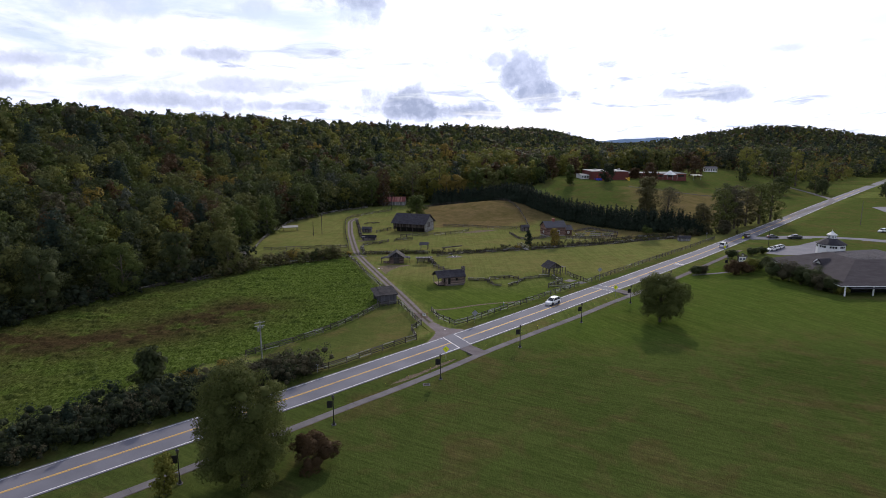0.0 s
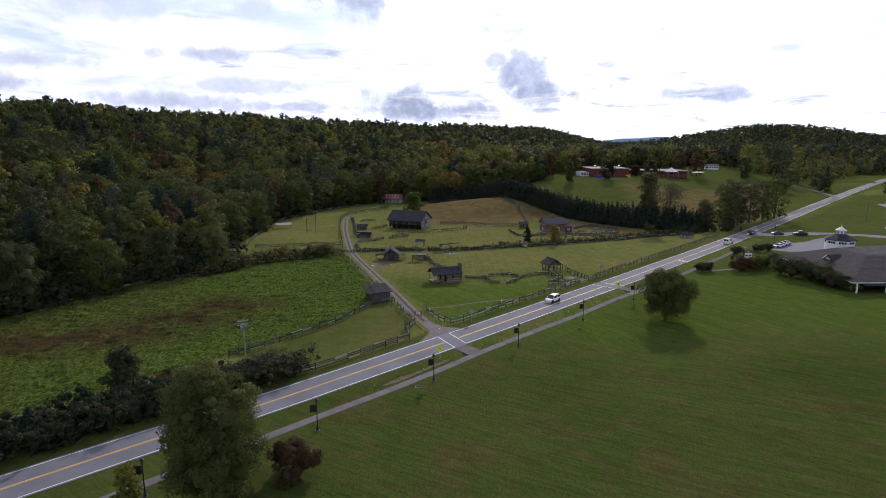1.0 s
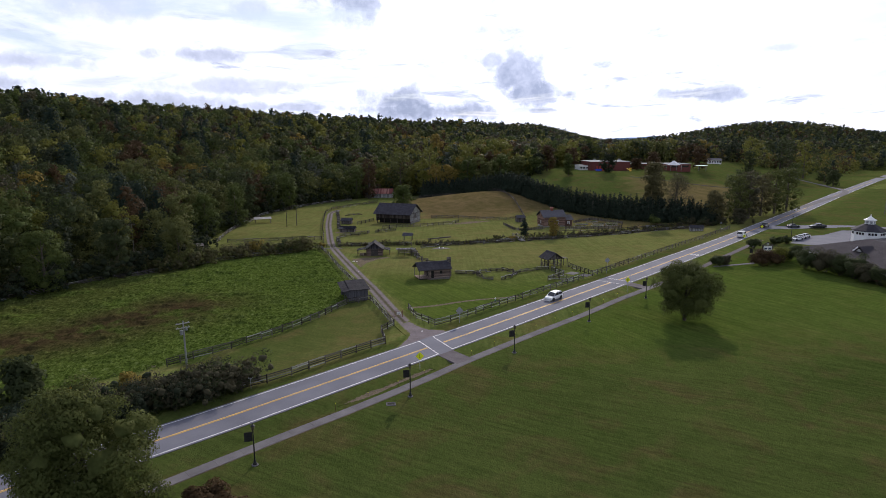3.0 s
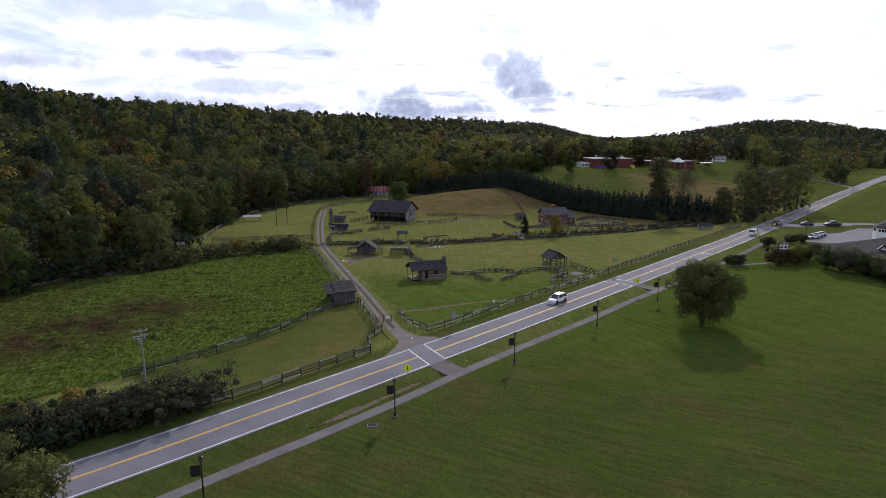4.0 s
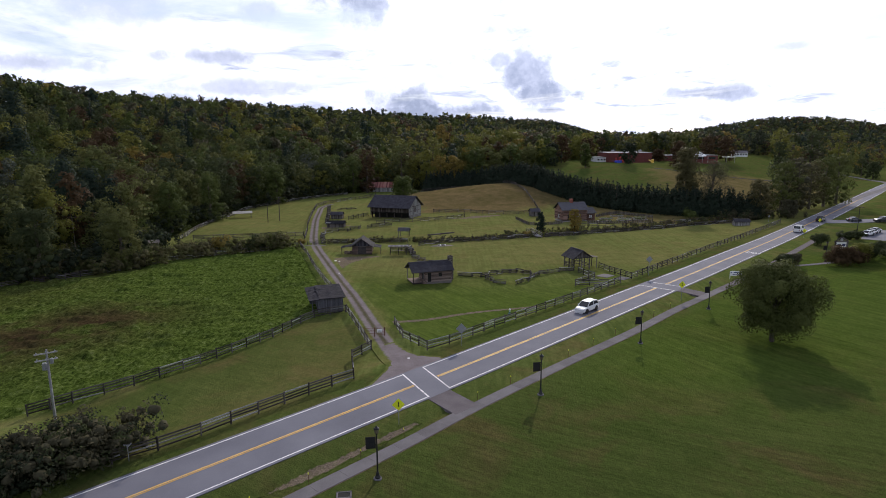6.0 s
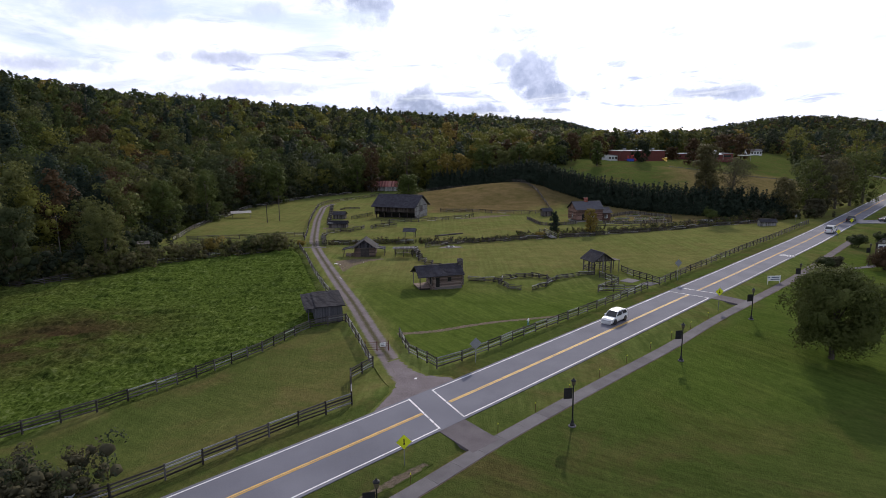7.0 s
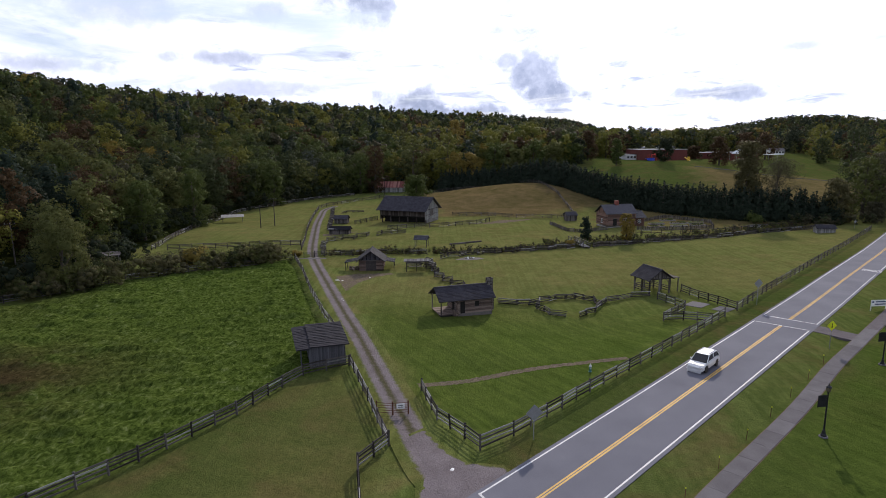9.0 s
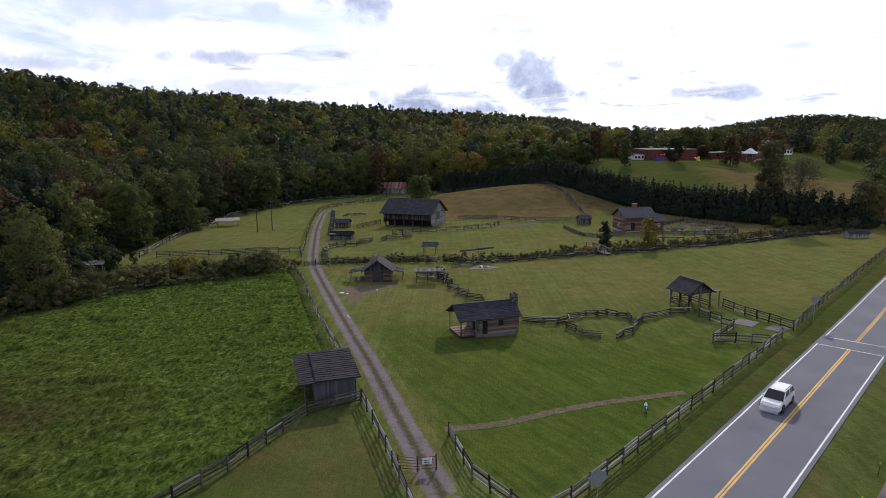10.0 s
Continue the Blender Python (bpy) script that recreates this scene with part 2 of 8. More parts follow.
BLACK_METAL = shade_mat("black painted metal", [(0.012, 0.012, 0.013), (0.022, 0.022, 0.023)], 0.45, fine=8, bump=0.05)
GREY_METAL = shade_mat("galvanised metal", [(0.22, 0.23, 0.24), (0.34, 0.35, 0.36)], 0.5, metal=0.6, fine=8, bump=0.1)
WHITE_PAINT = shade_mat("white paint", [(0.66, 0.66, 0.65), (0.78, 0.78, 0.77)], 0.6, fine=8, bump=0.05)
SIGN_YELLOW = shade_mat("fluorescent yellow sign", [(0.62, 0.66, 0.02), (0.72, 0.76, 0.03)], 0.45, fine=4, bump=0)
GLASS_DARK = shade_mat("dark window glass", [(0.010, 0.012, 0.014), (0.018, 0.020, 0.024)], 0.12, fine=2, bump=0, spec=0.6)
RUBBER = shade_mat("tyre rubber", [(0.012, 0.012, 0.012), (0.022, 0.022, 0.022)], 0.85, fine=20, bump=0.1)

# ---------------------------------------------------------------- small mesh helpers


def link_mesh(name, verts, faces, mats, parent=None, mat_index=None, smooth=False, normals=None):
    me = bpy.data.meshes.new(name)
    verts = np.asarray(verts, dtype=np.float32).reshape(-1, 3)
    if isinstance(faces, np.ndarray):
        k = faces.shape[1]
        me.vertices.add(len(verts))
        me.vertices.foreach_set("co", verts.ravel())
        me.loops.add(faces.size)
        me.loops.foreach_set("vertex_index", faces.astype(np.int32).ravel())
        me.polygons.add(len(faces))
        me.polygons.foreach_set("loop_start", np.arange(0, faces.size, k, dtype=np.int32))
    else:
        me.from_pydata(verts.tolist(), [], faces)
    for m in (mats if isinstance(mats, (list, tuple)) else [mats]):
        me.materials.append(m)
    if mat_index is not None:
        me.polygons.foreach_set("material_index", np.asarray(mat_index, dtype=np.int32))
    me.polygons.foreach_set("use_smooth", np.full(len(me.polygons), bool(smooth), dtype=bool))
    me.update(calc_edges=True)
    if normals is not None:
        me.polygons.foreach_set("use_smooth", np.ones(len(me.polygons), dtype=bool))
        me.normals_split_custom_set_from_vertices(np.asarray(normals, dtype=np.float32).tolist())
    ob = new(name, me)
    if parent:
        ob.parent = parent
    return ob


def part(name, bm, material, parent, label="", smooth=False):
    """One bmesh as one mesh object under a thing or a part."""
    me = bpy.data.meshes.new(name)
    bm.normal_update()
    if smooth:
        for f in bm.faces:
            f.smooth = True
    bm.to_mesh(me)
    bm.free()
    me.materials.append(material)
    ob = new(name, me)
    ob.parent = parent
    if label:
        ob["label"] = label
    return ob


def share(ob, m, parent):
    """Another object on the same mesh, placed by m under parent."""
    o = new(ob.name.split(".")[0], ob.data)
    o.parent = parent
    o.matrix_basis = m
    return o


def box(sx, sy, sz, at=(0, 0, 0), rot=(0, 0, 0), bevel=0.0, bm=None):
    """A box with its base centre at the given place."""
    own = bmesh.new()
    bmesh.ops.create_cube(own, size=1)
    for v in own.verts:
        v.co = Vector((v.co.x * sx, v.co.y * sy, (v.co.z + 0.5) * sz))
    if bevel:
        bmesh.ops.bevel(own, geom=own.edges[:], offset=bevel, segments=1, affect="EDGES")
    own.transform(pose(*at, *rot))
    return merge(bm, own)


def merge(bm, own):
    if bm is None:
        return own
    me = bpy.data.meshes.new("tmp")
    own.to_mesh(me)
    own.free()
    bm.from_mesh(me)
    bpy.data.meshes.remove(me)
    return bm


def rod(a, b, r1, r2=None, n=6, bm=None):
    """A tapered round bar from a to b."""
    a, b = Vector(a), Vector(b)
    own = bmesh.new()
    d = b - a
    bmesh.ops.create_cone(own, cap_ends=True, segments=n, radius1=r1, radius2=r1 if r2 is None else r2, depth=d.length)
    own.transform(Matrix.Translation((a + b) / 2) @ d.to_track_quat("Z", "Y").to_matrix().to_4x4())
    return merge(bm, own)


def lathe(profile, n=12, at=(0, 0, 0), bm=None):
    """A turned shape from (radius, height) pairs."""
    own = bmesh.new()
    rings = [[own.verts.new((r * math.cos(2 * math.pi * i / n), r * math.sin(2 * math.pi * i / n), z)) for i in range(n)] for r, z in profile]
    for a, b in zip(rings, rings[1:]):
        for i in range(n):
            own.faces.new((a[i], a[(i + 1) % n], b[(i + 1) % n], b[i]))
    own.faces.new(rings[-1])
    own.faces.new(rings[0][::-1])
    own.transform(pose(*at))
    return merge(bm, own)


def prism(points, thick, m=None, bm=None):
    """A flat outline in x, z given thickness along y."""
    own = bmesh.new()
    f = own.faces.new([own.verts.new((x, -thick / 2, z)) for x, z in points])
    r = bmesh.ops.extrude_face_region(own, geom=[f])
    bmesh.ops.translate(own, vec=(0, thick, 0), verts=[v for v in r["geom"] if isinstance(v, bmesh.types.BMVert)])
    bmesh.ops.recalc_face_normals(own, faces=own.faces[:])
    if m is not None:
        own.transform(m)
    return merge(bm, own)


def thing(name, m, label, category, group="", kind=""):
    e = new(name)
    e.empty_display_size = 0.3
    e.matrix_basis = m
    return tagged(e, label, category, group, kind)


# ---------------------------------------------------------------- the lie of the land
ROAD = [(-300, -178), (-138.9, -21.1), (-89.0, 27.9), (-48.9, 67.1), (-26.0, 88.6), (-17.2, 97.2), (0.8, 115.2), (16.1, 130.8), (42.5, 158.1), (57.0, 173.1), (70.1, 186.9), (86.4, 203.9), (97.2, 215.3), (123.8, 244.3), (161.2, 285.6), (190.8, 318.6), (250.3, 384.9), (344.0, 487.0), (470, 622), (800, 975)]
WALKWAY = [(-120, -14), (-70, 32), (-32, 69.3), (-16, 85.4), (-7.9, 93.3), (1.7, 103.3), (8.7, 111.1), (20.1, 122.8), (32, 134.6), (42.3, 145.6), (50.8, 154), (69, 172.2), (90, 195), (112, 219)]
LANE = [(2.2, 120.6), (-0.6, 124.68), (-3.87, 134.64), (-7.06, 144.07), (-11.58, 157.83), (-15.27, 168.1), (-21.54, 186.17), (-28.62, 207.12), (-32.63, 221.5), (-38.28, 249.23), (-41.56, 266.68), (-44.75, 287.22), (-46.8, 302.63), (-45.16, 314.95)]
WOOD_EDGE = [(-170, -200), (-135, 20), (-109, 110), (-87, 162), (-78, 203), (-77.5, 255), (-78, 298), (-62, 345), (-34, 386), (0, 384), (36, 382), (60, 392), (74, 425), (98, 478), (150, 525), (235, 560), (420, 660), (760, 1000)]
RIDGE = [(-330, -250), (-270, 100), (-250, 332), (-235, 500), (-190, 650), (0, 920), (290, 1400), (700, 2100)]
CREEK = [(-123.2, 203.02), (-76.99, 208.15), (-41.05, 211.23), (-24.62, 217.91), (-8.19, 219.45), (4.13, 217.91), (18.51, 222.53), (32.89, 226.63), (58.56, 235.88), (82.18, 245.12), (103.75, 254.36), (114.38, 259.54)]


def along(poly, step):
    """Points along a smooth line through the given ones."""
    p = np.array(poly, dtype=float)
    ext = np.vstack([2 * p[0] - p[1], p, 2 * p[-1] - p[-2]])
    out = []
    for i in range(1, len(ext) - 2):
        p0, p1, p2, p3 = ext[i - 1:i + 3]
        n = max(1, int(np.linalg.norm(p2 - p1) / step))
        t = np.linspace(0, 1, n, endpoint=False)[:, None]
        out.append(0.5 * (2 * p1 + (p2 - p0) * t + (2 * p0 - 5 * p1 + 4 * p2 - p3) * t ** 2 + (3 * p1 - p0 - 3 * p2 + p3) * t ** 3))
    return np.vstack(out + [p[-1:]])


def dist_line(x, y, poly):
    """Distance to a line, and the side (positive: left of its direction)."""
    best = np.full(np.shape(x), 1e9)
    side = np.zeros(np.shape(x))
    p = np.array(poly, dtype=float)
    for a, b in zip(p, p[1:]):
        d = b - a
        t = np.clip(((x - a[0]) * d[0] + (y - a[1]) * d[1]) / (d @ d), 0, 1)
        dx, dy = x - a[0] - t * d[0], y - a[1] - t * d[1]
        r = np.hypot(dx, dy)
        near = r < best
        best = np.where(near, r, best)
        side = np.where(near, np.sign(d[0] * dy - d[1] * dx), side)
    return best, side


def inside(x, y, poly):
    p = np.array(poly, dtype=float)
    hit = np.zeros(np.shape(x), dtype=bool)
    for (ax, ay), (bx, by) in zip(p, np.roll(p, -1, axis=0)):
        cond = ((ay > y) != (by > y))
        with np.errstate(divide="ignore", invalid="ignore"):
            xi = (bx - ax) * (y - ay) / (by - ay) + ax
        hit ^= cond & (x < xi)
    return hit


def smooth(t):
    t = np.clip(t, 0, 1)
    return t * t * (3 - 2 * t)


def wave(x, y, s, seed=0.0):
    """Cheap rolling noise, about -1 to 1."""
    return (np.sin(x / s + 1.3 * seed + 1.7 * np.sin(y / s * 0.7 + seed)) + np.sin(y / s * 1.13 + 2.1 * seed + 1.3 * np.sin(x / s * 0.8 - seed))) * 0.5


HILL_ZONE = WOOD_EDGE + RIDGE[::-1]


def height(x, y):
    x, y = np.asarray(x, dtype=float), np.asarray(y, dtype=float)
    de, _ = dist_line(x, y, WOOD_EDGE)
    dr, sr = dist_line(x, y, RIDGE)
    inz = inside(x, y, HILL_ZONE)
    t = de / (de + dr + 1e-6)
    hill = np.where(inz, 45.4 * (0.45 * t + 0.55 * smooth(t)), 0.0)
    hill = np.where(~inz & (sr > 0), 45.4 * smooth(1 - dr / 500), hill)
    hill = hill + np.where(inz, 3.0 * t * wave(x, y, 45, 2), 0)
    hill = hill * (1 - 0.74 * smooth((x / np.maximum(y, 1) - 0.15) / 0.16) * smooth((y - 450) / 130))
    rd, rs = dist_line(x, y, ROAD)
    s = (x - 8) * 0.68 + (y - 124) * 0.733
    up = np.where(rs > 0, smooth((rd - 18) / 95), 0) * smooth((s - 165) / 95) * 13.5
    brown = 7.4 * np.exp(-(((x - 33) / np.where(x < 33, 40, 30)) ** 2 + ((y - 331) / 36) ** 2)) * smooth((y - 268) / 45)
    far = 40 * np.exp(-(((x - 745) / 190) ** 2 + ((y - 1360) / 230) ** 2)) + 34 * np.exp(-(((x - 1250) / 420) ** 2 + ((y - 1700) / 300) ** 2))
    z = np.maximum(np.maximum(hill, up), brown) + far
    dc, _ = dist_line(x, y, CREEK)
    z = z - 0.9 * np.exp(-(dc / 1.6) ** 2)
    dw, _ = dist_line(x, y, WALKWAY)
    z = z - np.where(rs < 0, 0.32 * np.exp(-((rd - 7.0) / 0.8) ** 2), 0) * (s > -140) * (s < 90)
    z = z - np.where(rs > 0, 0.7 * smooth((rd - 5) / 14), 0)
    calm = smooth((np.minimum(rd, np.minimum(dw + 3, dist_line(x, y, LANE)[0] + 2)) - 4) / 8)
    return z + calm * (0.22 * wave(x, y, 9, 1) + 0.10 * wave(x, y, 3.1, 4))


# ---------------------------------------------------------------- ground sheet
def spaced(marks):
    out = [marks[0][0]]
    for (a, _), (b, st) in zip(marks, marks[1:]):
        n = max(1, round((b - a) / st))
        out += list(np.linspace(a, b, n + 1)[1:])
    return np.array(out)


MEADOW = [(-35.71, 113.88), (-31.09, 118.09), (-23.8, 129.08), (-17.64, 141.61), (-14.97, 147.56), (-16.61, 153.72), (-18.97, 166.35), (-24.21, 181.24), (-29.96, 197.88), (-34.38, 208.66), (-50.29, 196.85), (-59.53, 190.18), (-67.75, 174.26), (-84.18, 167.07), (-94.45, 147.56), (-101.64, 127.02), (-106.77, 100.32), (-110.27, 19.83), (-95.0, 20.0), (-63.64, 83.89), (-46.18, 104.43)]
FIELD = [(3.01, 129.13), (16.03, 141.08), (40.1, 167.7), (75.02, 203.02), (106.0, 236.0), (100.66, 250.24), (58.56, 231.77), (30.83, 222.53), (10.3, 216.37), (-3.05, 210.2), (-8.19, 203.02), (-22.57, 206.1), (-9.42, 156.8), (-2.54, 140.37)]
PADDOCK = [(-36.94, 111.62), (-30.78, 117.78), (-17.43, 141.4), (-11.78, 147.56), (-5.07, 129.26), (-6.58, 125.52), (-5.7, 118.53), (-20.0, 103.5), (-31.0, 93.0)]
BROWN_HILL = [(-4.08, 284.14), (26.73, 279.01), (51.37, 295.44), (67.8, 305.71), (30.83, 359.11), (2.08, 372.46), (-18.46, 346.78), (-8.19, 305.71)]
SCRUB = [(50, 290), (66, 300), (90, 272), (112, 260), (106, 252), (84, 249), (66, 250), (56, 262), (46, 270)]
TAN_FIELD = [(116, 374), (150, 382), (200, 400), (224, 412), (205, 360), (160, 318), (118, 272), (104, 290)]
LAWN_R = [(-33, 68), (-8, 92), (9, 110), (50, 152.5), (90, 193), (108, 190), (106, 150), (300, 90), (100, -120), (-120, -60)]


def edge_mask(x, y, poly, soft):
    d, _ = dist_line(x, y, poly + poly[:1])
    s = np.where(inside(x, y, poly), d, -d)
    return np.clip((s + soft * wave(x, y, 2.2, 6)) / soft * 0.5 + 0.5, 0, 1)


def build_ground():
    gx = spaced([(-4800, 0), (-1200, 400), (-400, 80), (-200, 14), (-115, 4), (-60, 1.6), (62, 1.25), (125, 1.6), (330, 5), (1200, 60), (4800, 400)])
    gy = spaced([(-3000, 0), (-400, 260), (-100, 30), (30, 6), (62, 2), (215, 1.25), (290, 1.5), (560, 4), (1000, 22), (2200, 60), (4800, 300)])
    X, Y = np.meshgrid(gx, gy)
    Z = height(X, Y)
    GRID.update(x=gx, y=gy, z=Z)
    v = np.stack([X.ravel(), Y.ravel(), Z.ravel()], 1)
    nx, ny = len(gx), len(gy)
    i = (np.arange(ny - 1)[:, None] * nx + np.arange(nx - 1)[None, :]).ravel()
    f = np.stack([i, i + 1, i + nx + 1, i + nx], 1)
    ob = link_mesh("ground", v, f, GROUND, smooth=True)
    x, y = v[:, 0], v[:, 1]
    lane_d, _ = dist_line(x, y, LANE)
    rd, rs = dist_line(x, y, ROAD)
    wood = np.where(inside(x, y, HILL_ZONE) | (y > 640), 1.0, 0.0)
    rough = edge_mask(x, y, MEADOW, 1.2)
    # paddock's dry share falls off towards its left end
    dry = np.maximum.reduce([0.35 * edge_mask(x, y, PADDOCK, 1.0) * (0.1 + 0.9 * smooth((x + 27) / 16)), 0.8 * edge_mask(x, y, FIELD, 1.5) * (0.45 + 0.40 * wave(x, y, 14, 3) + 0.3 * smooth((y - 165) / 40)), 1.15 * edge_mask(x, y, BROWN_HILL, 4), 0.9 * edge_mask(x, y, SCRUB, 4), np.where(rs > 0, 0.5 * smooth((y - 200) / 25) * smooth((345 - y) / 30), 0.0)])
    tan = 1.1 * edge_mask(x, y, TAN_FIELD, 5)
    dry = np.maximum(dry, tan)
    lush = 0.9 * edge_mask(x, y, FIELD, 1.5) * smooth((190 - y + 10 * wave(x, y, 11, 2)) / 38)
    lush = np.maximum(lush, 0.72 * edge_mask(x, y, LAWN_R, 1.5) * smooth((y - 104 + 14 * wave(x, y, 17, 9)) / 26) * smooth((x - 14 + 8 * wave(x, y, 12, 5)) / 22))
    ob.data.attributes.new("lush", "FLOAT", "POINT").data.foreach_set("value", lush.astype(np.float32))
    dry = dry * (1 - 0.8 * lush)
    # paddock also takes the darker lawn colour
    mown = np.maximum.reduce([edge_mask(x, y, LAWN_R, 2) * (1 - 0.3 * smooth((y - 95) / 45)), 0.8 * edge_mask(x, y, PADDOCK, 1.0), np.where((rs < 0) & (y < 420), (0.95 - 0.25 * smooth((y - 95) / 45)) * smooth((70 - rd) / 15) * (1 - 0.5 * smooth((y - 98) / 30) * smooth((9 - rd) / 2)), 0.8 * smooth((7.5 - rd) / 2))])
    mown = np.maximum(mown, np.where(rs > 0, 0.75 * smooth((y - 300) / 40) * smooth((x - 62) / 10), 0.0))
    bare = np.clip(1 - (np.abs(rd - 3.9) / 1.3), 0, 1) * 0.6
    col = ob.data.attributes.new("cover", "FLOAT_COLOR", "POINT")
    col.data.foreach_set("color", np.stack([rough, dry, bare, wood], 1).astype(np.float32).ravel())
    col2 = ob.data.attributes.new("mown", "FLOAT", "POINT")
    col2.data.foreach_set("value", mown.astype(np.float32))
    rs_ = np.maximum.reduce([edge_mask(x, y, BROWN_HILL, 4), 0.75 * edge_mask(x, y, SCRUB, 4), 0.75 * tan])
    ob.data.attributes.new("russet", "FLOAT", "POINT").data.foreach_set("value", rs_.astype(np.float32))
    # band of brown weeds, which also carries painted shade on the meadow's left
    wd = np.exp(-(dist_line(x, y, [(-100, 118), (-80, 117), (-66, 122), (-56, 133), (-49, 141)])[0] / 12.0) ** 2)
    col3 = ob.data.attributes.new("weedy", "FLOAT", "POINT")
    col3.data.foreach_set("value", wd.astype(np.float32))
    return tagged(ob, "rolling grass ground with meadow, mown lawn and dry pasture", "ground", kind="structure")


MOW_TURN, FIELD_TURN = -30, -60


def ground_material():
    m = bpy.data.materials.new("grassland")
    m.use_nodes = True
    nt = m.node_tree
    b = nt.nodes["Principled BSDF"]
    N, L = nt.nodes.new, nt.links.new
    co = N("ShaderNodeTexCoord").outputs["Object"]

    def noise_(scale, detail=4, rough=0.55, stretch=None, dist=0.0):
        n = N("ShaderNodeTexNoise")
        src = co
        if stretch:
            mp = N("ShaderNodeMapping")
            mp.inputs["Scale"].default_value = stretch[:3]
            mp.inputs["Rotation"].default_value = (0, 0, radians(stretch[3]))
            L(co, mp.inputs[0])
            src = mp.outputs[0]
        L(src, n.inputs["Vector"])
        n.inputs["Scale"].default_value, n.inputs["Detail"].default_value, n.inputs["Roughness"].default_value, n.inputs["Distortion"].default_value = scale, detail, rough, dist
        return n.outputs[0]

    def cut_lines(turn=MOW_TURN, across=1.9):
        """Long thin swaths left by the mower."""
        mp = N("ShaderNodeMapping")
        mp.vector_type = "TEXTURE"
        mp.inputs["Rotation"].default_value = (0, 0, radians(turn))
        mp.inputs["Scale"].default_value = (14.0, 1.0, 1.0)
        L(co, mp.inputs[0])
        n = N("ShaderNodeTexNoise")
        L(mp.outputs[0], n.inputs["Vector"])
        n.inputs["Scale"].default_value, n.inputs["Detail"].default_value, n.inputs["Roughness"].default_value, n.inputs["Distortion"].default_value = across, 4, 0.65, 0.25
        return n.outputs[0]

    def ramp(v, *stops):
        n = N("ShaderNodeValToRGB")
        e = n.color_ramp.elements
        while len(e) < len(stops):
            e.new(0.5)
        for k, (p, c) in zip(e, stops):
            k.position, k.color = p, (*c, 1)
        L(v, n.inputs[0])
        return n.outputs[0]

    def mix(f, a, b_):
        n = N("ShaderNodeMix")
        n.data_type = "RGBA"
        if isinstance(f, (int, float)):
            n.inputs[0].default_value = f
        else:
            L(f, n.inputs[0])
        L(a, n.inputs[6])
        L(b_, n.inputs[7])
        return n.outputs[2]

    def mul(a, k, c=0.0):
        n = N("ShaderNodeMath")
        n.operation, n.use_clamp = "MULTIPLY_ADD", True
        L(a, n.inputs[0])
        if isinstance(k, (int, float)):
            n.inputs[1].default_value = k
        else:
            L(k, n.inputs[1])
        n.inputs[2].default_value = c
        return n.outputs[0]

    at = N("ShaderNodeAttribute")
    at.attribute_name = "cover"
    sep = N("ShaderNodeSeparateColor")
    L(at.outputs["Color"], sep.inputs[0])
    wood = at.outputs["Alpha"]
    mown = N("ShaderNodeAttribute")
    mown.attribute_name = "mown"
    weedy = N("ShaderNodeAttribute")
    weedy.attribute_name = "weedy"
    big, mid, fine = noise_(0.035, 4), noise_(0.35, 5, 0.6), noise_(5.0, 5, 0.7)
    tuft = noise_(1.7, 8, 0.75, (1, 0.7, 1, 30), 0.7)
    stripe = noise_(0.8, 3, 0.5, (1, 0.06, 1, -35))
    clump = noise_(2.3, 7, 0.75, (1, 0.6, 1, 20), 0.3)
    grass = mix(mul(fine, 0.6), ramp(mid, (0.3, (0.084, 0.112, 0.030)), (0.7, (0.146, 0.178, 0.050))), ramp(big, (0.35, (0.102, 0.130, 0.037)), (0.65, (0.188, 0.187, 0.066))))
    patch = noise_(0.11, 5, 0.62, None, 0.8)
    lawn = mix(mul(stripe, 0.8, -0.1), ramp(big, (0.35, (0.039, 0.062, 0.015)), (0.62, (0.060, 0.082, 0.022))), ramp(mid, (0.3, (0.049, 0.070, 0.017)), (0.75, (0.090, 0.098, 0.032))))
    lawn = mix(ramp(patch, (0.48, (0, 0, 0)), (0.66, (0.9, 0.9, 0.9))), lawn, ramp(mid, (0.3, (0.064, 0.052, 0.021)), (0.7, (0.104, 0.078, 0.037))))
    lawn = mix(mul(fine, 0.5), lawn, ramp(fine, (0.3, (0.028, 0.044, 0.010)), (0.7, (0.077, 0.090, 0.023))))
    streak = N("ShaderNodeMix")
    streak.data_type, streak.blend_type = "RGBA", "MULTIPLY"
    streak.inputs[0].default_value = 1.0
    L(lawn, streak.inputs[6])
    L(ramp(cut_lines(), (0.36, (0.80, 0.82, 0.81)), (0.64, (1.14, 1.12, 1.09))), streak.inputs[7])
    lawn = streak.outputs[2]
    # lowest stops paint shaded gaps between tussocks, the palest stop their sunlit tips
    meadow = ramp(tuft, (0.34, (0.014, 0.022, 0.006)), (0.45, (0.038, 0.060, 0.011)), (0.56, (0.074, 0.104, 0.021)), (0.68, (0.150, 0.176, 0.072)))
    # weed browns, deepened so the left side's shade is in the colour
    shaded_weeds = ramp(tuft, (0.35, (0.026, 0.019, 0.010)), (0.65, (0.064, 0.045, 0.022)))
    wd = N("ShaderNodeMath")
    wd.operation = "MULTIPLY"
    L(weedy.outputs["Fac"], wd.inputs[0])
    L(ramp(noise_(0.12, 5, 0.65), (0.32, (0, 0, 0)), (0.50, (1, 1, 1))), wd.inputs[1])
    meadow = mix(wd.outputs[0], meadow, shaded_weeds)
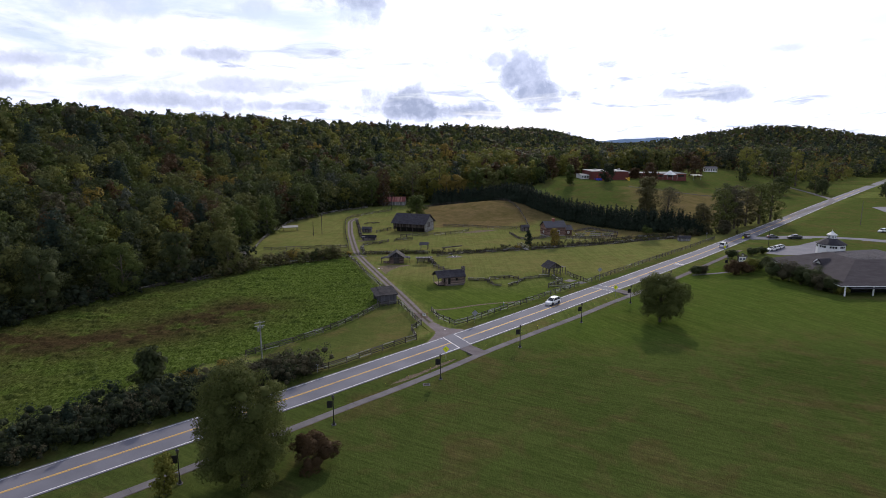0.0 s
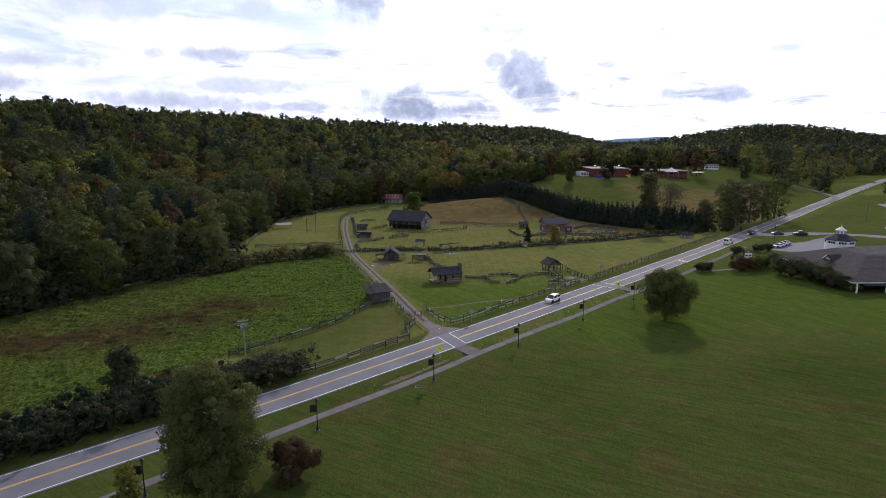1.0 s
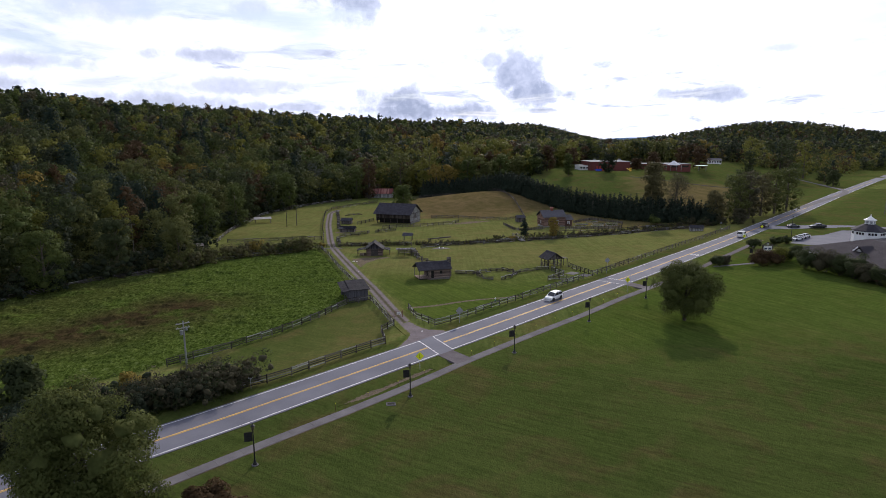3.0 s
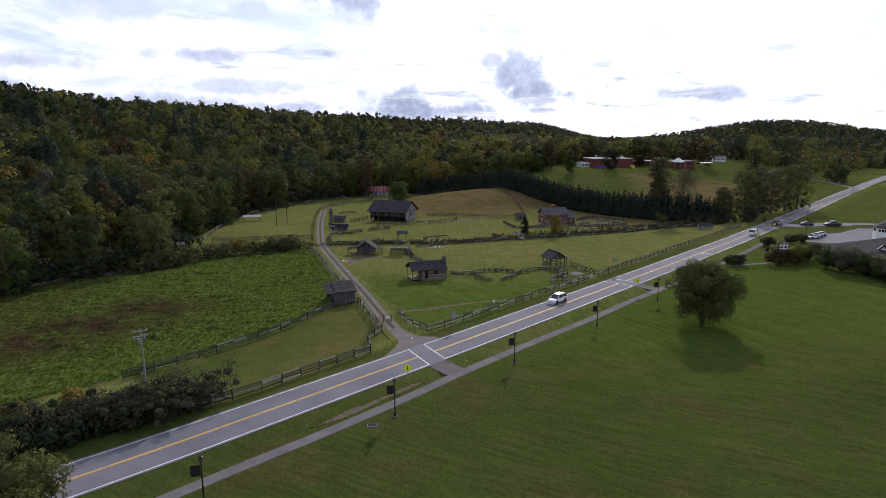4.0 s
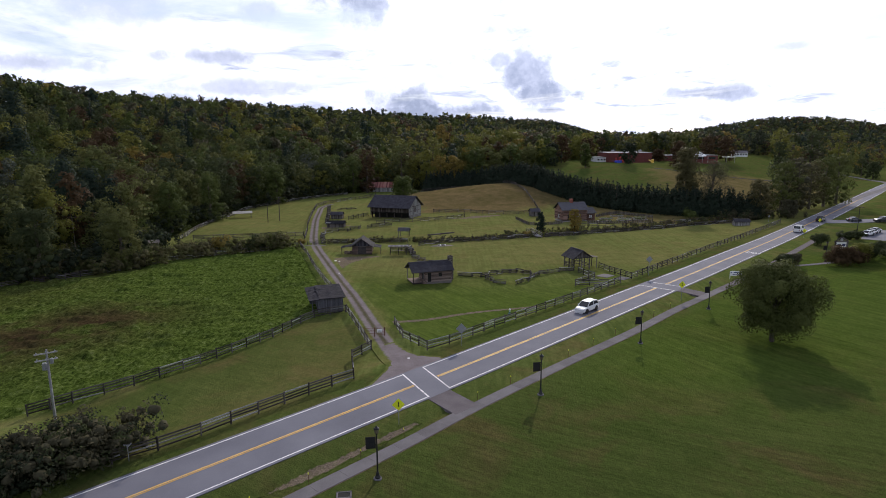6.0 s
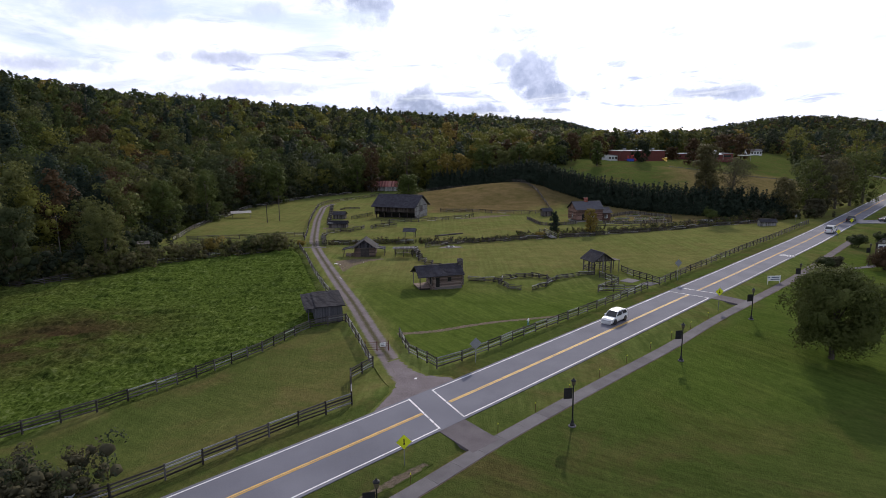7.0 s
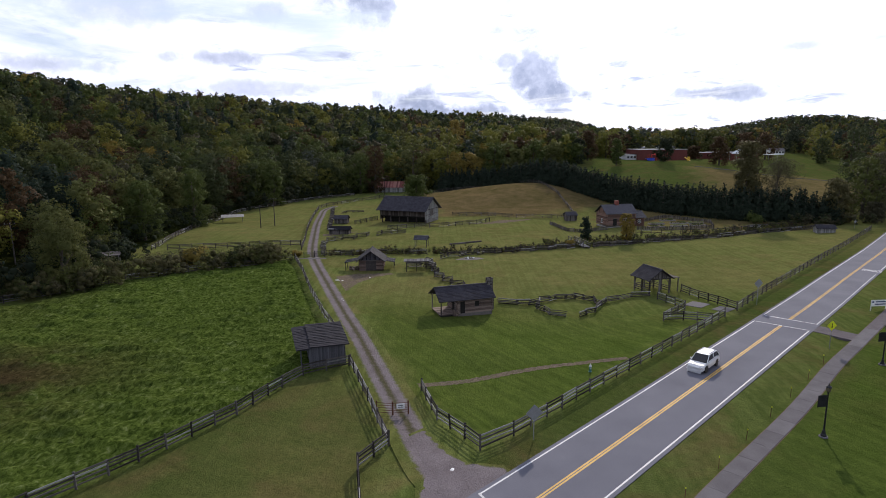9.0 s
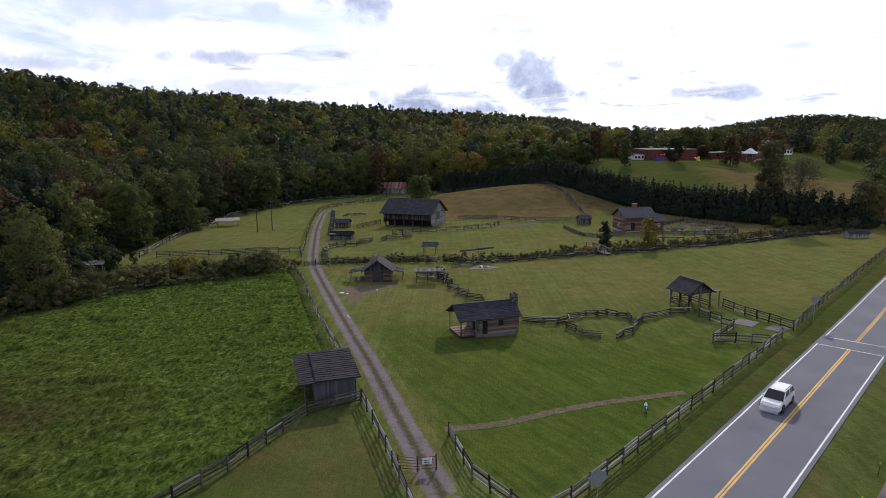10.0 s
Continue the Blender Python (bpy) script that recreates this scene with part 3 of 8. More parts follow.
    straw = mix(mul(fine, 0.5), ramp(mid, (0.3, (0.115, 0.115, 0.038)), (0.7, (0.178, 0.156, 0.060))), ramp(big, (0.4, (0.113, 0.121, 0.037)), (0.6, (0.186, 0.152, 0.064))))
    soil = ramp(fine, (0.3, (0.10, 0.076, 0.056)), (0.7, (0.21, 0.168, 0.13)))
    # very dark green ground wherever the woods mask is set
    woods_floor = ramp(mid, (0.3, (0.012, 0.018, 0.005)), (0.7, (0.030, 0.034, 0.010)))
    rows = noise_(1.3, 2, 0.5, (1, 0.03, 1, 22))
    grass = mix(ramp(rows, (0.44, (0, 0, 0)), (0.57, (0.45, 0.45, 0.45))), grass, ramp(fine, (0.3, (0.041, 0.063, 0.013)), (0.7, (0.080, 0.106, 0.024))))
    grass = mix(ramp(patch, (0.47, (0, 0, 0)), (0.66, (0.62, 0.62, 0.62))), grass, ramp(mid, (0.3, (0.120, 0.100, 0.036)), (0.7, (0.190, 0.150, 0.066))))
    c = mix(mown.outputs["Fac"], grass, lawn)
    lush = N("ShaderNodeAttribute")
    lush.attribute_name = "lush"
    deep = mix(mul(stripe, 0.9, -0.05), ramp(mid, (0.3, (0.050, 0.083, 0.013)), (0.7, (0.080, 0.118, 0.022))), ramp(fine, (0.3, (0.038, 0.066, 0.010)), (0.7, (0.082, 0.112, 0.026))))
    swath = N("ShaderNodeMix")
    swath.data_type, swath.blend_type = "RGBA", "MULTIPLY"
    swath.inputs[0].default_value = 1.0
    L(deep, swath.inputs[6])
    L(ramp(cut_lines(FIELD_TURN, 1.1), (0.38, (0.74, 0.78, 0.76)), (0.62, (1.22, 1.17, 1.14))), swath.inputs[7])
    c = mix(lush.outputs["Fac"], c, swath.outputs[2])
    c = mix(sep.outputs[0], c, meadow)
    c = mix(mul(sep.outputs[1], 0.85), c, straw)
    rus = N("ShaderNodeAttribute")
    rus.attribute_name = "russet"
    sedge = mix(mul(tuft, 0.9), ramp(mid, (0.3, (0.074, 0.058, 0.024)), (0.7, (0.150, 0.108, 0.052))), ramp(patch, (0.38, (0.080, 0.070, 0.026)), (0.62, (0.190, 0.132, 0.068))))
    c = mix(mul(rus.outputs["Fac"], 0.9), c, sedge)
    bn = N("ShaderNodeMath")
    bn.operation = "MULTIPLY_ADD"
    L(noise_(1.1, 7, 0.75), bn.inputs[0])
    bn.inputs[1].default_value, bn.inputs[2].default_value = 2.6, -2.1
    bm_ = N("ShaderNodeMath")
    bm_.operation, bm_.use_clamp = "MULTIPLY_ADD", True
    L(sep.outputs[2], bm_.inputs[0])
    bm_.inputs[1].default_value = 1.35
    L(bn.outputs[0], bm_.inputs[2])
    c = mix(bm_.outputs[0], c, soil)
    c = mix(wood, c, woods_floor)
    # wheel tracks, ragged at the edge, with a grassy crown between them
    tr = N("ShaderNodeAttribute")
    tr.attribute_name = "track"

    def calc(op, a, b_):
        n = N("ShaderNodeMath")
        n.operation = op
        for k, v in enumerate((a, b_)):
            if v is None:
                continue
            if isinstance(v, (int, float)):
                n.inputs[k].default_value = v
            else:
                L(v, n.inputs[k])
        return n.outputs[0]

    off = calc("ABSOLUTE", calc("SUBTRACT", tr.outputs["Fac"], 10.0), None)
    edge = calc("ADD", off, calc("MULTIPLY", calc("SUBTRACT", noise_(1.6, 7, 0.75), 0.5), 1.1))
    gravel = mix(0.55, ramp(noise_(9.0, 8, 0.8), (0.3, (0.140, 0.118, 0.120)), (0.7, (0.285, 0.250, 0.258))), ramp(noise_(0.5, 5, 0.6), (0.35, (0.138, 0.116, 0.116)), (0.65, (0.220, 0.190, 0.196))))
    crown_c = ramp(noise_(3.0, 6, 0.7), (0.3, (0.050, 0.056, 0.019)), (0.55, (0.088, 0.080, 0.040)), (0.75, (0.15, 0.125, 0.09)))
    body = N("ShaderNodeMapRange")
    L(edge, body.inputs[0])
    body.inputs[1].default_value, body.inputs[2].default_value, body.inputs[3].default_value, body.inputs[4].default_value = 1.0, 1.35, 1.0, 0.0
    crown_f = N("ShaderNodeMapRange")
    L(edge, crown_f.inputs[0])
    crown_f.inputs[1].default_value, crown_f.inputs[2].default_value, crown_f.inputs[3].default_value, crown_f.inputs[4].default_value = 0.12, 0.52, 0.9, 0.0
    # random clump tone; over the meadow it strengthens the painted gaps and tips
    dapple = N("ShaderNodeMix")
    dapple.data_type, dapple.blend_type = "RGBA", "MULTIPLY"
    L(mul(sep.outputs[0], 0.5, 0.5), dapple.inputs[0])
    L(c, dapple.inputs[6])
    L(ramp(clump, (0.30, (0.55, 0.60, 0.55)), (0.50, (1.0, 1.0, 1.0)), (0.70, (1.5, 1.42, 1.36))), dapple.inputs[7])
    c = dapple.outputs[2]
    c = mix(body.outputs[0], c, mix(crown_f.outputs[0], gravel, crown_c))
    L(c, b.inputs["Base Color"])
    b.inputs["Roughness"].default_value, b.inputs["Specular IOR Level"].default_value = 1.0, 0.0
    bp = N("ShaderNodeBump")
    bp.inputs["Strength"].default_value, bp.inputs["Distance"].default_value = 1.0, 0.22
    L(mix(sep.outputs[0], mix(0.5, fine, clump), mix(0.4, tuft, clump)), bp.inputs["Height"])
    L(bp.outputs[0], b.inputs["Normal"])
    return m


GROUND = ground_material()
GRID = {}
ground = build_ground()


def ground_z(x, y):
    """Height of the ground sheet at a place."""
    gx, gy, Z = GRID["x"], GRID["y"], GRID["z"]
    i = min(max(int(np.searchsorted(gx, x)) - 1, 0), len(gx) - 2)
    j = min(max(int(np.searchsorted(gy, y)) - 1, 0), len(gy) - 2)
    u, v = (x - gx[i]) / (gx[i + 1] - gx[i]), (y - gy[j]) / (gy[j + 1] - gy[j])
    return float((Z[j, i] * (1 - u) + Z[j, i + 1] * u) * (1 - v) + (Z[j + 1, i] * (1 - u) + Z[j + 1, i + 1] * u) * v)



def ribbon(name, poly, width, lift, mat, label, category="road", step=1.0, offset=0.0, thick=0.0, wob=0.0):
    """A strip laid on the land along a line, with a turned-down edge."""
    p = along(poly, step)
    d = np.gradient(p, axis=0)
    d /= np.linalg.norm(d, axis=1)[:, None]
    n = np.stack([-d[:, 1], d[:, 0]], 1)
    w = np.full(len(p), width / 2)
    cols = []
    zc = height(*(p + n * offset).T) + lift
    for k, drop in ((-1.0, 1), (-1.0, 0), (-0.5, 0), (0, 0), (0.5, 0), (1.0, 0), (1.0, 1)):
        jig = wob * wave(p[:, 0], p[:, 1], 0.9, k + 3) if abs(k) == 1 else 0
        q = p + n * (offset + k * w + jig)[:, None]
        cols.append(np.c_[q, zc - drop * (lift + 0.25)])
    v = np.stack(cols, 1).reshape(-1, 3)
    k = len(cols)
    i = (np.arange(len(p) - 1)[:, None] * k + np.arange(k - 1)[None, :]).ravel()
    ob = link_mesh(name, v, np.stack([i, i + 1, i + k + 1, i + k], 1)[:, ::-1], mat, smooth=False)
    return tagged(ob, label, category, kind="structure")


road = ribbon("road", ROAD, 7.3, 0.06, ASPHALT, "two-lane worn grey asphalt road", step=2.0)
walkway = ribbon("pavement", WALKWAY, 1.66, 0.015, DIRT, "narrow grey concrete walkway beside the road", "pavement", step=1.5)


def lay_slabs():
    """Concrete slabs with open joints on the walkway's bed."""
    p = along(WALKWAY, 0.25)
    s = np.concatenate([[0], np.cumsum(np.linalg.norm(np.diff(p, axis=0), axis=1))])
    for k in range(int(s[-1] / 3.0)):
        a, b = k * 3.0 + 0.008, (k + 1) * 3.0 - 0.008
        q = np.array([[np.interp(u, s, p[:, 0]), np.interp(u, s, p[:, 1])] for u in (a, b)])
        d = (q[1] - q[0]) / np.linalg.norm(q[1] - q[0])
        n = np.array([-d[1], d[0]]) * 0.76
        z = height(q[:, 0], q[:, 1])
        top = [(*(q[0] - n), z[0] + 0.055), (*(q[1] - n), z[1] + 0.055), (*(q[1] + n), z[1] + 0.055), (*(q[0] + n), z[0] + 0.055)]
        v = top + [(x, y, zz - 0.12) for x, y, zz in top]
        link_mesh("slab", v, [(0, 1, 2, 3), (0, 4, 5, 1), (1, 5, 6, 2), (2, 6, 7, 3), (3, 7, 4, 0)], CONCRETE if q[0][1] < 157 else PATH_ASPHALT, walkway)


lay_slabs()
lane = ribbon("lane", LANE, 4.6, 0.036, GROUND, "grey gravel farm lane with two wheel tracks between fences", "lane", step=1.0)
off = np.tile(np.array([7.7, 7.7, 8.85, 10.0, 11.15, 12.3, 12.3], dtype=np.float32), len(lane.data.vertices) // 7)
cov = lane.data.attributes.new("cover", "FLOAT_COLOR", "POINT")
cov.data.foreach_set("color", np.tile(np.array([0, 0.3, 0, 0], dtype=np.float32), len(lane.data.vertices)))
lane.data.attributes.new("track", "FLOAT", "POINT").data.foreach_set("value", off)


# ---------------------------------------------------------------- trees and woods
rng = np.random.default_rng(7)


def leaf_cloud(r, lobes, n, size, flat=0.0, tri=False):
    """Small bent leaf sprays on the skins of lobes (x, y, z, radius); returns corner points, four (or three) to a spray."""
    lob = np.array(lobes)
    w = lob[:, 3] ** 2
    k = r.choice(len(lob), n, p=w / w.sum())
    d = r.normal(size=(n, 3))
    d[:, 2] += 0.45
    d /= np.linalg.norm(d, axis=1)[:, None]
    rad = lob[k, 3] * (0.66 + 0.38 * r.random(n))
    c = lob[k, :3] + d * rad[:, None] * np.array([1, 1, 0.85])
    nrm = d + r.normal(scale=0.36, size=(n, 3))
    nrm[:, 2] += flat
    nrm /= np.linalg.norm(nrm, axis=1)[:, None]
    a = np.cross(nrm, r.normal(size=(n, 3)))
    a /= np.linalg.norm(a, axis=1)[:, None]
    b = np.cross(nrm, a)
    s = size * (0.55 + 0.9 * r.random(n))[:, None]
    mid = lob[:, :3].mean(0)
    soft = c - mid
    soft /= np.linalg.norm(soft, axis=1)[:, None] + 1e-6
    face = 0.66 * d + 0.42 * soft + 0.22 * nrm + np.array([0, 0, 0.16])
    face /= np.linalg.norm(face, axis=1)[:, None]
    if tri:
        return np.stack([c + a * s, c - a * s * 0.6 + b * s * 0.9, c - a * s * 0.5 - b * s * 0.9], 1).reshape(-1, 3), np.repeat(face, 3, axis=0)
    return np.stack([c + a * s, c + b * s * 0.6 + nrm * s * 0.15, c - a * s, c - b * s * 0.6 - nrm * s * 0.15], 1).reshape(-1, 3), np.repeat(face, 4, axis=0)


def broad_lobes(r, h, w, base=0.25, n=14, skirt=False):
    """Crown lobes for a broadleaf of height h and spread w: an uneven dome, fuller towards its rim."""
    out = []
    for i in range(n):
        t = (i + 0.5) / n
        prof = max(0.3, 1 - t ** 1.7) ** 0.6 if skirt else math.sin(math.pi * (0.25 + 0.60 * t)) ** 0.7
        lr = w * 0.5 * r.uniform(0.36, 0.58) * (0.6 + 0.4 * prof)
        rr = max(0.0, w * 0.5 * prof - lr * 0.75) * r.uniform(0.55, 1.08)
        a = i * 2.4 + r.random()
        z = h * (base + (1.0 - base) * t)
        if skirt:
            rr *= r.uniform(0.75, 1.15)
            z += h * r.uniform(-0.05, 0.08)
        out.append((rr * math.cos(a), rr * math.sin(a), min(z, h - lr * 0.75), lr))
    return out


def clumps(r, lobes, k=5, low=0.40, high=0.60):
    """Breaks each lobe into smaller leafy clumps on its skin."""
    out = []
    for x, y, z, rad in lobes:
        d = r.normal(size=(k, 3))
        d[:, 2] += 0.35
        d /= np.linalg.norm(d, axis=1)[:, None]
        for u in d:
            q = rad * r.uniform(low, high)
            out.append((x + u[0] * rad * 0.72, y + u[1] * rad * 0.72, z + u[2] * rad * 0.64, q))
    return out


def cone_lobes(r, h, w, base=0.06, n=12):
    out = []
    for i in range(n):
        t = (i + 0.5) / n
        z = h * (base + (0.95 - base) * t)
        lr = w * 0.5 * (1.02 - t) * 0.75 + 0.12
        a = i * 2.4
        rr = w * 0.18 * (1 - t)
        out.append((rr * math.cos(a), rr * math.sin(a), z, lr))
    return out


def ball(div):
    bm = bmesh.new()
    bmesh.ops.create_icosphere(bm, subdivisions=div, radius=1.0)
    v, f = np.array([x.co[:] for x in bm.verts]), np.array([[x.index for x in g.verts] for g in bm.faces])
    bm.free()
    return v, f


BALLS = {1: ball(1)}


def cores(lobes, k=0.8, div=1, seed=3):
    """Dense foliage inside each lobe: a lumpy clump with a dented skin; returns points, faces and outward directions."""
    r = np.random.default_rng(seed)
    bv, bf = BALLS[div]
    vs, fs, ns = [], [], []
    for i, (x, y, z, rad) in enumerate(lobes):
        q = bv * (rad * k * r.uniform(0.66, 1.2, len(bv)))[:, None] * np.array([1, 1, 0.88])
        vs.append(q + np.array([x, y, z]))
        fs.append(bf + len(bv) * i)
        ns.append(bv)
    return np.vstack(vs), np.vstack(fs), np.vstack(ns)


def tree(name, x, y, h, w, mat, label, seed=1, leaves=2600, size=0.34, base=0.22, kind="broad", lobes=18, group="", bare=0.0, category="tree"):
    """A tree: trunk with limbs and a crown of many small leaf sprays."""
    r = np.random.default_rng(seed)
    t = thing(name, pose(x, y, ground_z(x, y)), label, category, group)
    lob = cone_lobes(r, h, w, base, lobes) if kind == "cone" else broad_lobes(r, h, w, base, lobes, kind == "skirt")
    tr = 0.022 * h + 0.05
    bm = rod((0, 0, -0.3), (0.04 * w * (r.random() - 0.5), 0, h * 0.55), tr * 1.25, tr * 0.6, 8)
    bm = rod((0, 0, h * 0.5), (0, 0, h * 0.9), tr * 0.6, tr * 0.12, 6, bm)
    for lx, ly, lz, lr in lob[::2]:
        bm = rod((0, 0, max(h * 0.12, lz - 0.6 * math.hypot(lx, ly) - 0.6 * lr)), (lx, ly, lz + 0.2 * lr), tr * 0.35, tr * 0.07, 5, bm)
    part("trunk", bm, BARK, t)
    fine = lob if kind == "cone" else clumps(r, lob, 6 if leaves > 5000 else 5)
    v, nv = leaf_cloud(r, fine, int(leaves * 2.0 * (1 - bare)), size * 0.85)
    crown = link_mesh("crown", v, np.arange(len(v)).reshape(-1, 4), mat, t, normals=nv)
    if bare == 0:
        cv, cf, cn = cores(lob, 0.42 if leaves > 5000 else 0.36, 1, seed)
        cn = cn * 0.6 + (cv - cv.mean(0)) / (np.linalg.norm(cv - cv.mean(0), axis=1)[:, None] + 1e-6) * 0.5 + np.array([0, 0, 0.2])
        link_mesh("inner_foliage", cv, cf, mat, crown, normals=cn / np.linalg.norm(cn, axis=1)[:, None])
    return t


def bush(x, y, w, h, mat, label, seed=1, leaves=700, size=0.2, name="bush", group=""):
    r = np.random.default_rng(seed)
    t = thing(name, pose(x, y, ground_z(x, y)), label, "bush", group)
    lob = [(w * 0.32 * math.cos(a) * r.random(), w * 0.32 * math.sin(a) * r.random(), h * (0.3 + 0.35 * r.random()), min(w, h * 1.2) * (0.28 + 0.1 * r.random())) for a in np.linspace(0, 6.283, 9)[:-1]]
    bm = None
    for lx, ly, lz, lr in lob:
        bm = rod((lx * 0.2, ly * 0.2, -0.1), (lx, ly, lz), 0.05, 0.02, 4, bm)
    part("stem", bm, BARK, t)
    v, nv = leaf_cloud(r, clumps(r, lob, 4, 0.45, 0.65), int(leaves * 1.9), size * 0.8)
    fo = link_mesh("foliage", v, np.arange(len(v)).reshape(-1, 4), mat, t, normals=nv)
    cv, cf, cn = cores(lob, 0.62, 1, seed)
    link_mesh("inner_foliage", cv, cf, mat, fo, normals=cn)
    return t


WOOD_MATS = [LEAF_DARK, LEAF_GREEN, LEAF_OLIVE, LEAF_GOLD, LEAF_RUST, LEAF_PINE, LEAF_BRUSH, LEAF_DEEP, LEAF_MOSS, LEAF_HAZE_GREY]


def templates(level):
    """Crown patterns for the woods at three levels of closeness."""
    n, size = ((2100, 0.27), (520, 0.55), (100, 1.1))[level]
    out = []
    for s in range(9):
        r = np.random.default_rng(100 + s)
        if s == 8:
            lob = fine = cone_lobes(r, 1.0, 0.36, 0.15, (10, 8, 5)[level])
        else:
            lob = broad_lobes(r, 1.0, 0.62 + 0.09 * (s % 3), (0.10, -0.05, -0.05)[level], (11, 8, 4)[level])
            fine = clumps(r, lob, (5, 4, 3)[level])
        v, nv = leaf_cloud(r, fine, n, size / 17.0, 0.15, tri=True)
        f = np.arange(len(v)).reshape(-1, 3)
        cv, cf, cn = cores(lob, (0.34, 0.38, 0.5)[level], 1, s)
        out_ = cv - np.array([0, 0, 0.5])
        cn = cn * 0.6 + 0.5 * out_ / (np.linalg.norm(out_, axis=1)[:, None] + 1e-6) + np.array([0, 0, 0.2])
        cn /= np.linalg.norm(cn, axis=1)[:, None] + 1e-6
        out.append((np.vstack([v, cv]), np.vstack([f, cf + len(v)]), np.vstack([nv, cn])))
    return out


def plant_woods(name, pts, level, label, mix_p, hmin=13, hmax=21):
    """One mass of trees standing on the given points."""
    tp = templates(level)
    V, F, M, NV = [], [], [], []
    o = 0
    zs = height(pts[:, 0], pts[:, 1])
    for (x, y), z in zip(pts, zs):
        m = rng.choice(10, p=DARK_P if x < -66 and y < 265 else mix_p if x < -30 or level == 2 else GOLD_P)
        k = 8 if m == 5 else rng.integers(0, 8)
        v, f, nv = tp[k]
        h = rng.uniform(hmin, hmax) * (1.15 if m == 5 else 1) * (1.15 if level == 2 and y < 720 else 1)
        a = rng.random() * 6.283
        ca, sa = math.cos(a), math.sin(a)
        sx = h * rng.uniform(0.9, 1.2) * (1.0, 1.12, 1.25)[level]
        q = np.empty_like(v)
        q[:, 0], q[:, 1], q[:, 2] = (v[:, 0] * ca - v[:, 1] * sa) * sx + x, (v[:, 0] * sa + v[:, 1] * ca) * sx + y, v[:, 2] * h * (1.0, 1.2, 1.2)[level] + z - (0.5, 0.22 * h, 0.22 * h)[level]
        nq = np.empty_like(nv)
        nq[:, 0], nq[:, 1], nq[:, 2] = nv[:, 0] * ca - nv[:, 1] * sa, nv[:, 0] * sa + nv[:, 1] * ca, nv[:, 2]
        NV.append(nq)
        V.append(q)
        F.append(f + o)
        M.append(np.full(len(f), m))
        o += len(v)
    ob = link_mesh(name, np.vstack(V), np.vstack(F), WOOD_MATS, mat_index=np.concatenate(M), normals=np.vstack(NV))
    return tagged(ob, label, "woods", kind="stuff")


def scatter(x0, x1, y0, y1, step, keep):
    gx, gy = np.meshgrid(np.arange(x0, x1, step), np.arange(y0, y1, step))
    p = np.stack([gx.ravel(), gy.ravel()], 1) + rng.uniform(-0.42, 0.42, (gx.size, 2)) * step
    return p[keep(p[:, 0], p[:, 1])]


def hill_keep(x, y):
    de, _ = dist_line(x, y, WOOD_EDGE)
    dr, sr = dist_line(x, y, RIDGE)
    return (inside(x, y, HILL_ZONE) & (de > 2.5)) | ((sr > 0) & (dr < 45))


# darker leaf mix that puts the lower left forest's shade into colour
DARK_P = [0.34, 0.17, 0.07, 0.02, 0.06, 0.06, 0.05, 0.11, 0.11, 0.01]
GOLD_P = [0.12, 0.17, 0.20, 0.08, 0.08, 0.03, 0.09, 0.03, 0.18, 0.02]
HILL_P = [0.30, 0.21, 0.09, 0.03, 0.05, 0.05, 0.05, 0.07, 0.14, 0.01]
plant_woods("forest_near", scatter(-190, 0, 110, 420, 9.2, lambda x, y: hill_keep(x, y) & (np.hypot(x, y - 60) < 345) & (x > -190)), 0, "dense mixed autumn forest on the hillside", HILL_P)
UPPER_P = [0.27, 0.21, 0.13, 0.03, 0.05, 0.04, 0.06, 0.04, 0.16, 0.01]
plant_woods("forest_hill", scatter(-330, 260, 60, 660, 10.0, lambda x, y: hill_keep(x, y) & ~((x > -190) & (y < 420) & (y > 110) & (x < 0) & (np.hypot(x, y - 60) < 345)) & (x > -330)), 1, "dense mixed autumn forest on the upper slope", UPPER_P, 15, 21)


def village_foot(x):
    """Where the woods behind the school and the far house begin."""
    return np.interp(x, [235, 258, 280, 305, 345, 358, 420, 520], [572, 560, 528, 524, 535, 545, 610, 705])


def village_keep(x, y):
    rd, _ = dist_line(x, y, ROAD)
    return (rd > 16) & (y > village_foot(x)) & (y < village_foot(x) + 95) & (x > 235) & (x < 520)


def far_keep(x, y):
    rd, rs = dist_line(x, y, ROAD)
    hz = hill_keep(x, y)
    near = (x > 225) & (x < 520) & (y < village_foot(x) + 92)
    return (rd > 14) & ~near & (hz | ((y > 600) | (x > 380)) & (x < y * 0.8 + 60)) & ((y > 655) | (x > 380)) & (y < 1480)


plant_woods("forest_village", scatter(235, 520, 520, 800, 10.5, village_keep), 1, "olive and brown autumn woods behind the school", [0.22, 0.15, 0.21, 0.04, 0.09, 0.04, 0.11, 0.02, 0.11, 0.01], 9, 13)
plant_woods("forest_far", scatter(-260, 1200, 420, 1750, 12.5, far_keep), 2, "far autumn woods on distant hills", [0.36, 0.15, 0.07, 0.01, 0.06, 0.07, 0.07, 0.11, 0.08, 0.02], 12, 19)


